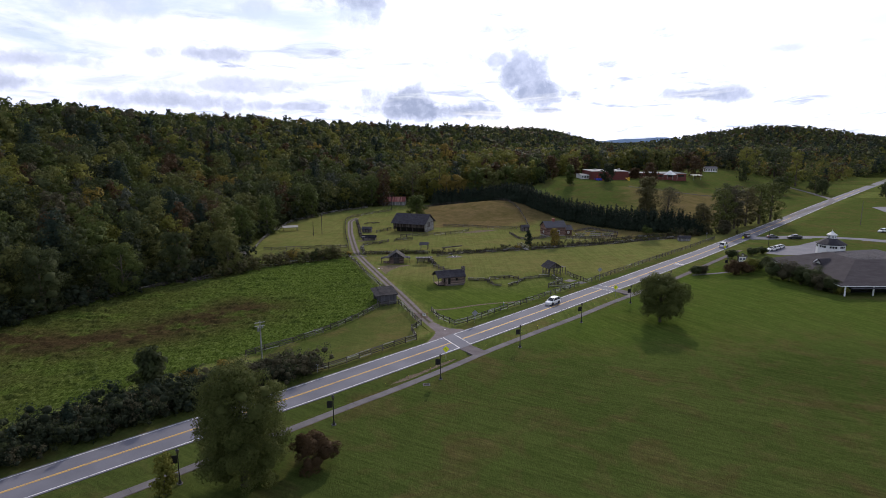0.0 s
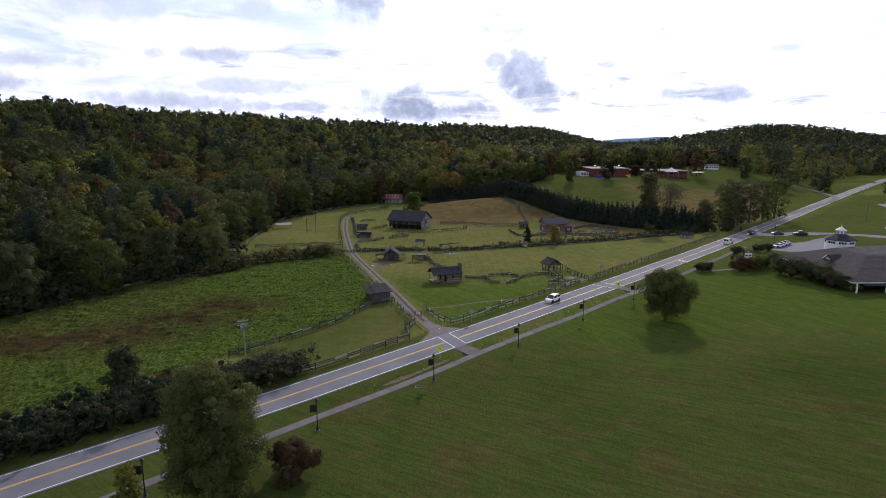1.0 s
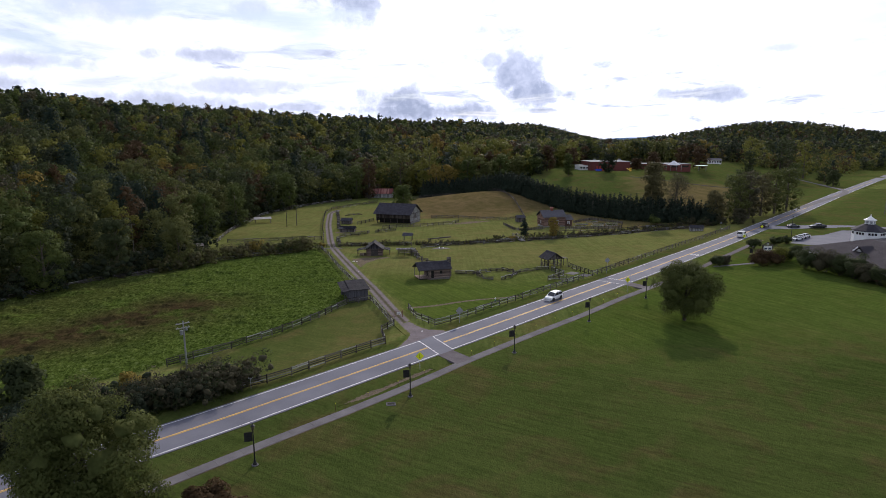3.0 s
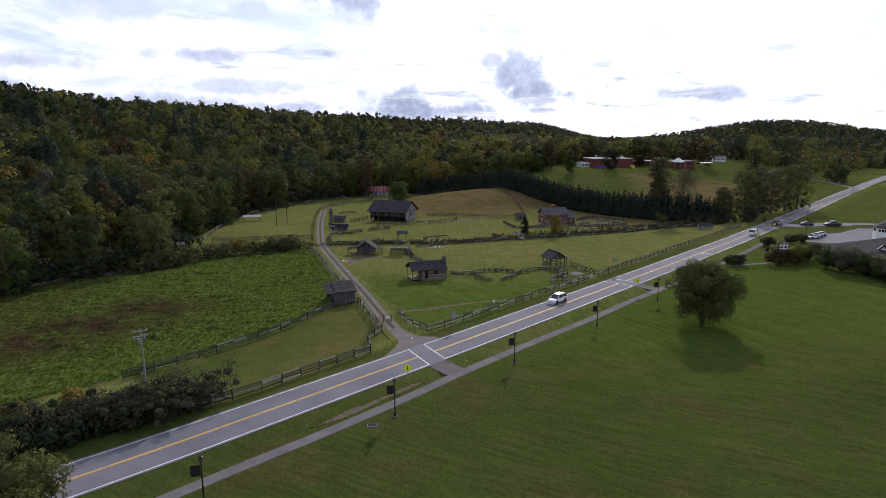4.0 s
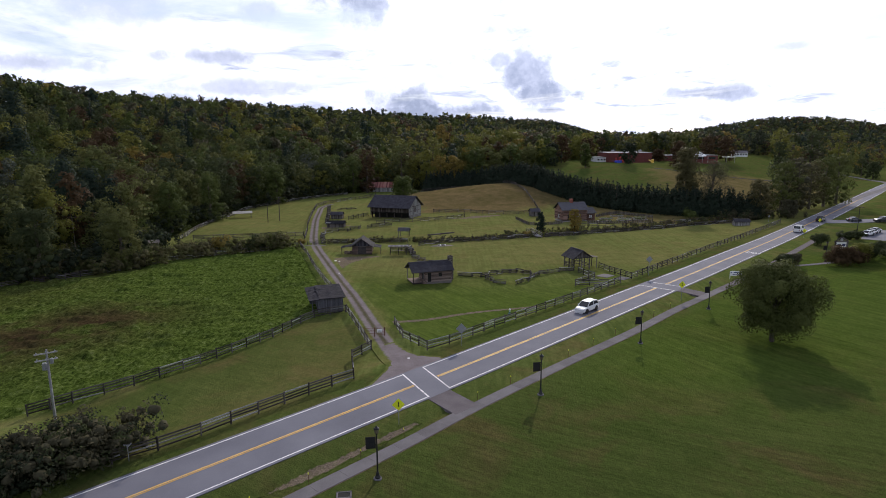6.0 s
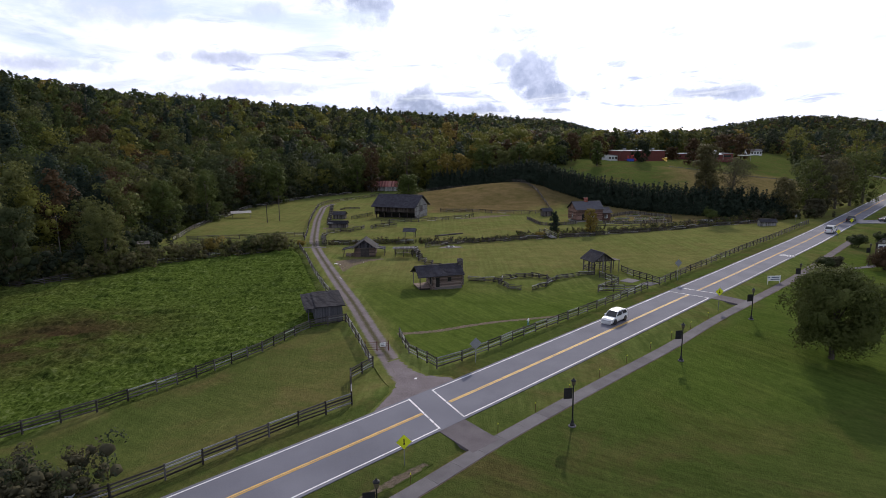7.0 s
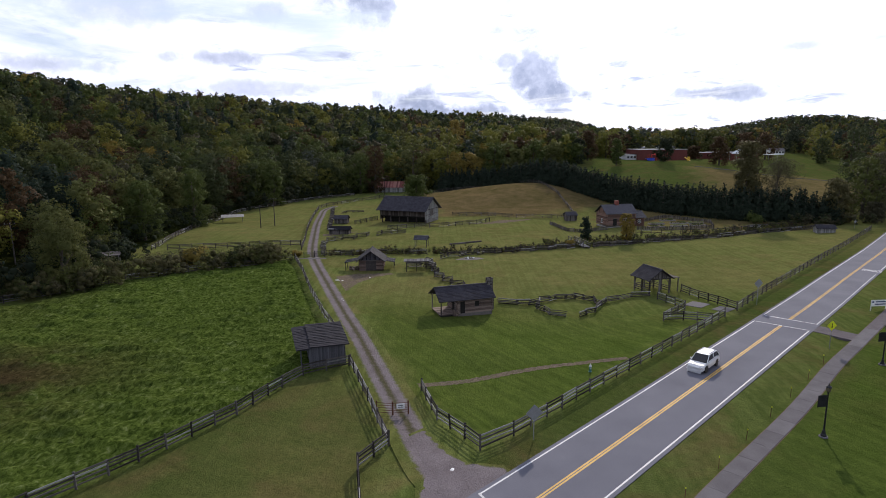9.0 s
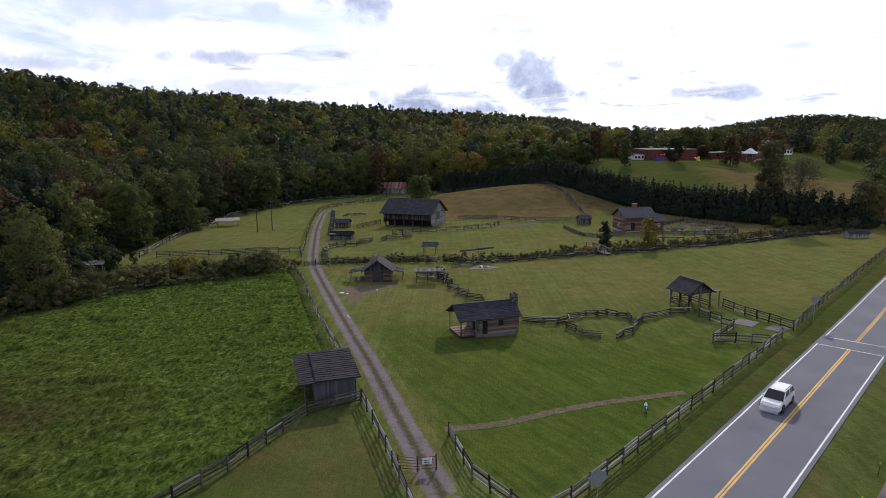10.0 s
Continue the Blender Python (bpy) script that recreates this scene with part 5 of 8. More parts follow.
def thicket(name, line, width, hmin, hmax, n, size, mats, label, seed, per=70):
    """A tangle of brush along a line."""
    r = np.random.default_rng(seed)
    p = along(line, 0.6)
    V, M, NV, C, CF, CN = [], [], [], [], [], []
    for i in range(n):
        q = p[r.integers(len(p))] + np.clip(r.normal(size=2), -1.5, 1.5) * width * 0.38
        h = r.uniform(hmin, hmax)
        m = r.choice(len(mats))
        z = ground_z(*q)
        lob = [(q[0] + r.uniform(-0.38, 0.38) * h, q[1] + r.uniform(-0.38, 0.38) * h, z + h * (0.25 + 0.55 * k / 3), h * r.uniform(0.24, 0.36)) for k in range(4)]
        c, cn = leaf_cloud(r, clumps(r, lob, 3, 0.5, 0.75), int(per * 2.3), size * 0.68)
        V.append(c)
        NV.append(cn)
        M.append(np.full(len(c) // 4, m))
        cv, cf, kn = cores(lob, 0.5, 1, i)
        C.append(cv)
        CF.append(cf + i * len(cv))
        CN.append(kn)
    v = np.vstack(V)
    ob = link_mesh(name, v, np.arange(len(v)).reshape(-1, 4), mats, mat_index=np.concatenate(M), normals=np.vstack(NV))
    link_mesh("inner_brush", np.vstack(C), np.vstack(CF), mats[0], ob, normals=np.vstack(CN))
    return tagged(ob, label, "brush", kind="stuff")


# deep leaf colours chosen to paint in the shade lying on this brush
thicket("roadside_thicket", [(-82, 46), (-70, 60), (-58, 75), (-50, 83), (-43, 89), (-37, 93.5)], 7.5, 1.8, 4.6, 330, 0.2, [LEAF_DEEP, LEAF_BRUSH, LEAF_DARK, LEAF_PINE, LEAF_DEEP], "tangled brush along the road, its shade put into dark leaf colours", 5, 105)
thicket("roadside_thicket", [(-37, 93.5), (-32, 96.8), (-28, 99.6), (-24, 102.4)], 5.0, 1.8, 4.0, 130, 0.19, [LEAF_BRUSH, LEAF_DEEP, LEAF_BRUSH, LEAF_DARK, LEAF_BRUSH], "olive brown tangled brush beside the road", 55, 105)
thicket("verge_thicket", [(-68, 56), (-57, 69.5), (-50, 76.5), (-45, 82), (-40, 86.2), (-36.8, 89.3), (-33.8, 92.6), (-30, 95.6), (-26, 98.4)], 3.0, 1.5, 3.4, 230, 0.17, [LEAF_DEEP, LEAF_BRUSH, LEAF_DARK, LEAF_DEEP], "low dark brush at the road verge", 56, 100)
thicket("meadow_edge_brush", [(-84, 172), (-70, 180), (-60, 191), (-50, 199), (-42, 204), (-37, 208)], 6.5, 2.0, 4.4, 190, 0.17, [LEAF_OLIVE_BROWN, LEAF_DARK, LEAF_MOSS, LEAF_LAWN, LEAF_BRUSH], "olive and yellow brush behind the meadow fence", 6, 150)
thicket("forest_skirt", [(-118, 80), (-106, 112), (-95, 140), (-86, 160), (-77, 176), (-72, 190), (-73, 212)], 8.0, 2.5, 6.5, 190, 0.28, [LEAF_DEEP, LEAF_DARK, LEAF_HEDGE, LEAF_BRUSH], "dark undergrowth at the foot of the forest", 7, 70)
thicket("forest_skirt", [(-84, 205), (-80, 255), (-79, 298), (-62, 345), (-34, 386), (0, 382), (36, 380), (60, 390), (74, 425)], 6.0, 2.5, 7.0, 170, 0.32, [LEAF_DEEP, LEAF_DARK, LEAF_DEEP, LEAF_BRUSH], "dark undergrowth at the foot of the forest", 8, 60)
thicket("creek_brush", [(-26.67, 216.37), (-14.35, 218.42), (-4.08, 217.91), (9.27, 219.45), (20.57, 223.04), (30.83, 226.63), (45.21, 232.8), (58.56, 236.9), (82.18, 247.17), (102.72, 256.42)], 4.6, 0.7, 1.8, 560, 0.11, [LEAF_BRUSH, LEAF_GREEN, LEAF_OLIVE, LEAF_MOSS, LEAF_RUST, LEAF_DARK], "weedy brush along the creek", 9, 70)
thicket("hedge_foot_brush", HEDGE, 3.0, 1.5, 4.0, 150, 0.3, [LEAF_HEDGE, LEAF_HEDGE, LEAF_DEEP], "dark undergrowth at the foot of the evergreen hedge", 19, 50)
thicket("hedge_end_brush", [(112, 254), (104, 262), (118, 258), (126, 256)], 5.0, 1.5, 3.6, 40, 0.26, [LEAF_BRUSH, LEAF_DARK], "dark brush at the hedge end by the road", 10, 60)
bush(-33.6, 211.2, 2.6, 2.0, LEAF_GOLD, "orange yellow flowering bush at the lane gate", 21, 500, 0.14)
bush(-51.0, 199.2, 5.5, 5.0, LEAF_GOLD, "golden autumn bush behind the meadow fence", 22, 1100, 0.2)
bush(-43.5, 203.2, 5.4, 4.4, LEAF_DARK, "dark rounded bush behind the meadow fence", 23, 900, 0.2)
bush(-39, 100.5, 4.0, 3.0, LEAF_GOLD, "orange autumn bush in the roadside brush", 28, 900, 0.18)
bush(-43.5, 97.0, 4.6, 3.0, LEAF_GOLD, "orange autumn bush in the roadside brush", 24, 900, 0.18)
bush(-27.0, 100.4, 5.0, 3.2, LEAF_DARK, "dark bush at the end of the roadside brush", 25, 900, 0.18)
bush(29.5, 226.5, 3.6, 2.2, LEAF_GOLD, "yellow autumn shrub beside the foot bridge", 26, 600, 0.16)
bush(92, 263, 5.0, 4.2, LEAF_GREEN, "pale green sapling at the hedge foot", 27, 700, 0.2)


def tufts(name, poly, n, h, mats, label, seed):
    """Coarse grass clumps, each a fan of bent blades."""
    r = np.random.default_rng(seed)
    p = np.array(poly)
    lo, hi = p.min(0), p.max(0)
    q = r.uniform(lo, hi, (n * 4, 2))
    q = q[inside(q[:, 0], q[:, 1], poly)]
    q = q[:n]
    z = height(q[:, 0], q[:, 1])
    k = 9
    c = np.repeat(np.c_[q, z - 0.02], k, axis=0)
    a = r.normal(-1.85, 0.9, len(c))
    w, hh = r.uniform(0.025, 0.07, len(c)), h * r.uniform(0.4, 1.3, len(c))
    d = np.stack([np.cos(a), np.sin(a), 0 * a], 1)
    s = np.stack([-np.sin(a), np.cos(a), 0 * a], 1)
    c = c + np.c_[r.normal(scale=0.28, size=(len(c), 2)), np.zeros(len(c))]
    tip = c + d * (hh * 1.1)[:, None] + np.array([0, 0, 1]) * hh[:, None]
    v = np.stack([c - s * w[:, None], c + s * w[:, None], tip], 1).reshape(-1, 3)
    up = np.repeat(r.normal(scale=0.3, size=(len(c), 3)) + np.array([0, 0.1, 1.0]), 3, axis=0)
    up /= np.linalg.norm(up, axis=1)[:, None]
    ob = link_mesh(name, v, np.arange(len(v)).reshape(-1, 3), mats, mat_index=np.repeat(r.choice(len(mats), len(q), p=[0.62, 0.2, 0.18][:len(mats)]), k), normals=up)
    return tagged(ob, label, "grass", kind="stuff")


GRASS_BLADE = leaf("meadow grass", (0.075, 0.115, 0.025), (0.125, 0.175, 0.040), (0.18, 0.23, 0.07))
# paler copy of the blade colour, for some clumps and garden crops
GRASS_PALE = leaf("meadow grass seed heads", (0.12, 0.15, 0.06), (0.20, 0.23, 0.11), (0.30, 0.33, 0.19))


def lattice(x, y, cell, seed):
    """Smooth value noise, 0 to 1."""
    t = np.random.default_rng(seed).random((128, 128))
    u, v = x / cell, y / cell
    i, j = np.floor(u).astype(int), np.floor(v).astype(int)
    a, b = smooth(u - i), smooth(v - j)
    return (t[i % 128, j % 128] * (1 - a) + t[(i + 1) % 128, j % 128] * a) * (1 - b) + (t[i % 128, (j + 1) % 128] * (1 - a) + t[(i + 1) % 128, (j + 1) % 128] * a) * b


def tussocks():
    """The uncut sward: a lumpy skin of tussocks and lodged grass over the meadow."""
    st = 0.42
    gx, gy = np.arange(-106, -13, st), np.arange(72, 207, st)
    x, y = np.meshgrid(gx, gy)
    d, _ = dist_line(x, y, MEADOW + MEADOW[:1])
    d = np.where(inside(x, y, MEADOW), d, -d)
    c, s = math.cos(0.5), math.sin(0.5)
    u, v = (x * c + y * s) * 0.62, -x * s + y * c
    n1, n2, n3 = lattice(u, v, 1.25, 1), lattice(u, v, 0.62, 2), lattice(x, y, 7.0, 5)
    lump = (0.85 * np.clip(n1 - 0.25, 0, 1) ** 1.2 + 0.34 * n2) * (0.5 + 0.8 * n3)
    z = height(x, y) + np.where(d > 0, -0.12 + 0.22 * smooth(d / 1.2) + lump * smooth(d / 2.0), -0.3)
    keep = (d[:-1, :-1] > -0.3) & (d[1:, 1:] > -0.3)
    nx = len(gx)
    i = (np.arange(len(gy) - 1)[:, None] * nx + np.arange(nx - 1)[None, :])[keep]
    f = np.stack([i, i + 1, i + nx + 1, i + nx], 1)
    used, inv = np.unique(f, return_inverse=True)
    vert = np.stack([x.ravel(), y.ravel(), z.ravel()], 1)[used]
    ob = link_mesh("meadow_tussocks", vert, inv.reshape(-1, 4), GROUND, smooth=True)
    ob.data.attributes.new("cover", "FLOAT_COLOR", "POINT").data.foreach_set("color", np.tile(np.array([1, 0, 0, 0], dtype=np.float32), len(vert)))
    wd = np.exp(-(dist_line(vert[:, 0], vert[:, 1], [(-100, 118), (-80, 117), (-66, 122), (-56, 133), (-49, 141)])[0] / 12.0) ** 2)
    # mask spread leftwards so painted shade darkens that end too
    wd = np.maximum(wd, 0.4 * smooth((-50 - vert[:, 0]) / 30))
    ob.data.attributes.new("weedy", "FLOAT", "POINT").data.foreach_set("value", wd.astype(np.float32))
    return tagged(ob, "lumpy tussocks of uncut green meadow grass", "grass", kind="stuff")


tussocks()
tufts("meadow_grass", MEADOW, 5500, 0.34, [GRASS_BLADE, GRASS_PALE, LEAF_OLIVE], "thick uncut meadow grass in clumps", 3)

# ---------------------------------------------------------------- buildings
def shingle_slope(name, a, b, c, d, mat, parent, course=0.35, wid=(0.25, 0.5), seed=1, label=""):
    """One roof slope from eave a-b up to ridge d-c: a slab with lapped shingles, each its own island."""
    a, b, c, d = (np.array(p, dtype=float) for p in (a, b, c, d))
    r = np.random.default_rng(seed)
    n = np.cross(b - a, d - a)
    n /= np.linalg.norm(n)
    rows = max(1, int(round(np.linalg.norm((d + c) / 2 - (a + b) / 2) / course)))
    V, F = [], []

    def quad(p):
        o = len(V)
        V.extend(p)
        F.append(tuple(range(o, o + len(p))))

    def at(u, v):
        return (a * (1 - u) + b * u) * (1 - v) + (d * (1 - u) + c * u) * v

    quad([at(0, 0) - n * 0.08, at(0, 1) - n * 0.08, at(1, 1) - n * 0.08, at(1, 0) - n * 0.08])
    for p, q in (((0, 0), (1, 0)), ((1, 0), (1, 1)), ((1, 1), (0, 1)), ((0, 1), (0, 0))):
        quad([at(*p) - n * 0.08, at(*q) - n * 0.08, at(*q), at(*p)])
    for k in range(rows):
        v0, v1 = max(0, k / rows - (0.012 if k == 0 else 0)), (k + 1) / rows
        L = np.linalg.norm(at(1, v0) - at(0, v0))
        if L < 0.05:
            continue
        u = 0.0
        while u < 1 - 1e-6:
            w = min(r.uniform(*wid) / L, 1 - u)
            if 1 - u - w < 0.3 * wid[0] / L:
                w = 1 - u
            t, j = 0.03 + 0.035 * r.random(), r.uniform(-0.28, 0.10) / rows
            p0, p1, p2, p3 = at(u, v0 + j * (k > 0)), at(u + w, v0 + j * (k > 0)), at(u + w, v1), at(u, v1)
            o = len(V)
            V.extend([p0 + n * t, p1 + n * t, p2 + n * 0.012, p3 + n * 0.012, p0, p1])
            F.append((o, o + 1, o + 2, o + 3))
            F.append((o + 4, o + 5, o + 1, o))
            u += w
    ob = link_mesh(name, V, F, mat, parent)
    if label:
        ob["label"] = label
    return ob


def gable_roof(parent, x0, x1, y0, y1, eave, ridge, mat, seed=1, course=0.35, wid=(0.25, 0.5), along_x=True, ridge_at=0.5, label=""):
    """Two slopes over a rectangle; the ridge runs along x or along y."""
    if along_x:
        ym = y0 + (y1 - y0) * ridge_at
        shingle_slope("roof_slope", (x0, y0, eave), (x1, y0, eave), (x1, ym, ridge), (x0, ym, ridge), mat, parent, course, wid, seed, label)
        shingle_slope("roof_slope", (x1, y1, eave), (x0, y1, eave), (x0, ym, ridge), (x1, ym, ridge), mat, parent, course, wid, seed + 1, label)
        part("ridge_board", box(x1 - x0, 0.22, 0.06, ((x0 + x1) / 2, ym, ridge + 0.01)), mat, parent)
    else:
        xm = x0 + (x1 - x0) * ridge_at
        shingle_slope("roof_slope", (x0, y1, eave), (x0, y0, eave), (xm, y0, ridge), (xm, y1, ridge), mat, parent, course, wid, seed, label)
        shingle_slope("roof_slope", (x1, y0, eave), (x1, y1, eave), (xm, y1, ridge), (xm, y0, ridge), mat, parent, course, wid, seed + 1, label)
        part("ridge_board", box(0.22, y1 - y0, 0.06, (xm, (y0 + y1) / 2, ridge + 0.01)), mat, parent)


UNIT = {}


def unit(name, bm, mat):
    """A shared mesh for many pieces."""
    key = (name, mat.name)
    if key not in UNIT:
        me = bpy.data.meshes.new(name)
        bm.to_mesh(me)
        me.materials.append(mat)
        UNIT[key] = me
    bm.free()
    return UNIT[key]


def piece(name, me, m, parent):
    o = new(name, me)
    o.parent = parent
    o.matrix_basis = m
    return o


def hewn():
    """A hewn log one metre long, with softened edges."""
    return box(1, 1, 1, (0, 0, -0.5), bevel=0.12)


def log_box(parent, x0, x1, y0, y1, z0, z1, n, mat, seed=1, gaps=((), (), (), ())):
    """Four walls of stacked logs over clay chinking, logs crossing at the corners. gaps: openings (from, to, low, high) per wall, in order front, back, left, right."""
    r = np.random.default_rng(seed)
    me = unit("log", hewn(), mat)
    h = (z1 - z0) / n
    part("chinking", box(x1 - x0 - 0.12, y1 - y0 - 0.12, z1 - z0, ((x0 + x1) / 2, (y0 + y1) / 2, z0)), CHINK, parent)
    for w, (a, b, fix, ax) in enumerate(((x0, x1, y0, 0), (x0, x1, y1, 0), (y0, y1, x0, 1), (y0, y1, x1, 1))):
        for k in range(n):
            z = z0 + h * (k + 0.5) + (h * 0.25 if ax else 0)
            spans = [(a - 0.18, b + 0.18)]
            for g0, g1, lo, hi in gaps[w]:
                if lo < z < hi:
                    spans = [q for s in spans for q in ((s[0], min(s[1], g0)), (max(s[0], g1), s[1])) if q[1] - q[0] > 0.1]
            for s0, s1 in spans:
                c = (s0 + s1) / 2
                sc = Matrix.Diagonal((s1 - s0, 0.17 + 0.05 * r.random(), h * r.uniform(0.74, 0.9), 1))
                p = pose(c, fix, z) if ax == 0 else pose(fix, c, z, 0, 0, 90)
                piece("log", me, p @ pose(0, 0, 0, r.normal() * 0.8, 0, r.normal() * 0.25) @ sc, parent)


def boards(parent, a, b, z0, z1, mat, w=0.22, seed=1, name="board", top=None):
    """A wall of upright boards from plan point a to b; top(t) lifts the upper end."""
    r = np.random.default_rng(seed)
    a, b = np.array(a, dtype=float), np.array(b, dtype=float)
    L = np.linalg.norm(b - a)
    ang = math.degrees(math.atan2(b[1] - a[1], b[0] - a[0]))
    me = unit("board", box(1, 1, 1), mat)
    n = max(1, int(L / w))
    for i in range(n):
        t = (i + 0.5) / n
        p = a + (b - a) * t
        hi = (z1 if top is None else top(t)) + r.uniform(-0.03, 0.02)
        lo = z0 + r.uniform(0, 0.06)
        if hi - lo < 0.1:
            continue
        piece(name, me, pose(p[0], p[1], lo, 0, 0, ang) @ Matrix.Diagonal((L / n * 0.93, 0.03 + 0.015 * r.random(), hi - lo, 1)), parent)


def window_part(parent, x, y, z, w, h, turn=0, panes=2, trim=WHITE_PAINT):
    """A sash window: frame, sill, and dark glass behind glazing bars."""
    m = pose(x, y, z, 0, 0, turn)
    bm = box(w + 0.16, 0.08, 0.08, (0, 0, h))
    bm = box(w + 0.16, 0.12, 0.06, (0, -0.02, -0.06), bm=bm)
    for s in (-1, 1):
        bm = box(0.08, 0.08, h, (s * (w / 2 + 0.04), 0, 0), bm=bm)
    bm = box(w, 0.05, 0.04, (0, 0, h / 2 - 0.02), bm=bm)
    for k in range(1, panes):
        bm = box(0.03, 0.05, h, (-w / 2 + w * k / panes, 0, 0), bm=bm)
    f = part("window", bm, trim, parent)
    f.matrix_basis = m
    part("pane", box(w, 0.02, h, (0, 0.03, 0)), GLASS_DARK, f)
    return f


DARK_STONE = shade_mat("dark field stone", [(0.05, 0.042, 0.038), (0.095, 0.082, 0.074), (0.16, 0.14, 0.13)], 0.95, fine=10, bump=0.6, spread=0.6, spec=0.1)


# ---- log cabin with porch and stone chimney
def log_cabin():
    x, y = [(-1.1, 166.35)][0]
    t = thing("log_cabin", pose(x, y, ground_z(x, y), 0, 0, 18.7), "small brown log cabin with dark shingle roof, porch and stone chimney", "cabin")
    D, L, P = 4.6, 8.0, 2.7
    log_box(t, P, L, 0.12, D - 0.12, 0.25, 2.55, 8, LOG_WOOD, 3, gaps=(((3.05, 3.75, 0.3, 2.1), (5.3, 6.0, 1.25, 2.0)), (), ((1.6, 2.6, 0.3, 2.15),), ()))
    part("door", box(0.68, 0.06, 1.8, (3.4, 0.02, 0.32)), DARK_IN, t, "dark plank door")
    # flat sheet coloured as the shade inside the window opening
    part("shutter", box(0.66, 0.06, 0.72, (5.65, 0.02, 1.27)), DARK_IN, t, "dark sheet painted as the unlit window opening")
    part("door", box(0.06, 0.95, 1.8, (P - 0.03, 2.1, 0.3)), DARK_IN, t, "dark plank door")
    for s in (0.12, D - 0.12):
        part("foundation", box(L - P, 0.22, 0.5, ((L + P) / 2, s, -0.22)), DARK_STONE, t)
    boards(t, (P - 0.12, 0.15), (P - 0.12, D - 0.15), 2.5, 3.9, OLD_WOOD, 0.25, 4, "gable_board", lambda u: 2.5 + 1.3 * (1 - abs(2 * u - 1)))
    boards(t, (L + 0.12, 0.15), (L + 0.12, D - 0.15), 2.5, 3.9, OLD_WOOD, 0.25, 5, "gable_board", lambda u: 2.5 + 1.3 * (1 - abs(2 * u - 1)))
    gable_roof(t, -0.35, L + 0.45, -0.55, D + 0.55, 2.42, 3.98, SHINGLE, 6, 0.3, (0.2, 0.42))
    me = unit("plank", box(1, 1, 1, bevel=0.03), LOG_WOOD)
    for i in range(14):
        piece("porch_plank", me, pose(P / 2 - 0.05, 0.2 + i * (D - 0.4) / 13, 0.22) @ Matrix.Diagonal((P - 0.05, 0.3, 0.06, 1)), t)
    # solid filler whose near-black stands for the shade below the planks
    part("porch_base", box(P - 0.2, D - 0.3, 0.22, (P / 2, D / 2, 0.0)), DARK_IN, t)
    for py in (0.05, D - 0.05):
        part("porch_post", rod((0.1, py, 0.2), (0.1, py, 2.5), 0.09, 0.08, 7), OLD_WOOD, t)
    part("porch_post", rod((P - 0.5, 0.0, 0.2), (P - 0.5, 0.0, 2.45), 0.07, 0.07, 7), OLD_WOOD, t)
    part("porch_beam", box(P + 0.2, 0.16, 0.16, (P / 2, 0.02, 2.36)), OLD_WOOD, t)
    part("porch_beam", box(P + 0.2, 0.16, 0.16, (P / 2, D - 0.02, 2.36)), OLD_WOOD, t)
    # stacked firewood under the porch by the wall
    me = unit("billet", rod((0, 0, 0), (0, 0.5, 0), 0.09, 0.09, 6), LOG_WOOD)
    r = np.random.default_rng(4)
    for k in range(26):
        piece("firewood", me, pose(2.0 + 0.17 * (k % 5) + 0.08 * (k // 5 % 2), -0.25, 0.12 + 0.15 * (k // 5), r.uniform(-6, 6), r.uniform(0, 90), r.uniform(-8, 8)), t)
    ch = part("chimney", box(0.75, 1.5, 2.2, (L + 0.5, D / 2, -0.1)), DARK_STONE, t, "stacked field stone chimney")
    me = unit("stone", box(1, 1, 1, (0, 0, -0.5), bevel=0.18), DARK_STONE)
    r = np.random.default_rng(9)
    for z in np.arange(0.0, 4.75, 0.22):
        w = 1.6 if z < 1.9 else 0.85
        k = 5 if w > 1 else 3
        for i in range(k):
            for xx in (L + 0.13, L + 0.87):
                piece("stone", me, pose(xx, D / 2 - w / 2 + w * (i + 0.5) / k + r.normal() * 0.02, z + 0.1, r.normal() * 4, 0, r.normal() * 5) @ Matrix.Diagonal((0.2, w / k * r.uniform(0.85, 1.0), 0.2, 1)), ch)
        for s in (-1, 1):
            for i in range(2):
                piece("stone", me, pose(L + 0.32 + 0.36 * i, D / 2 + s * (w / 2 - 0.08), z + 0.1, 0, r.normal() * 4, r.normal() * 5) @ Matrix.Diagonal((0.35, 0.2, 0.2, 1)), ch)
    part("flue", box(0.6, 0.72, 2.6, (L + 0.5, D / 2, 2.0)), DARK_STONE, ch)


log_cabin()


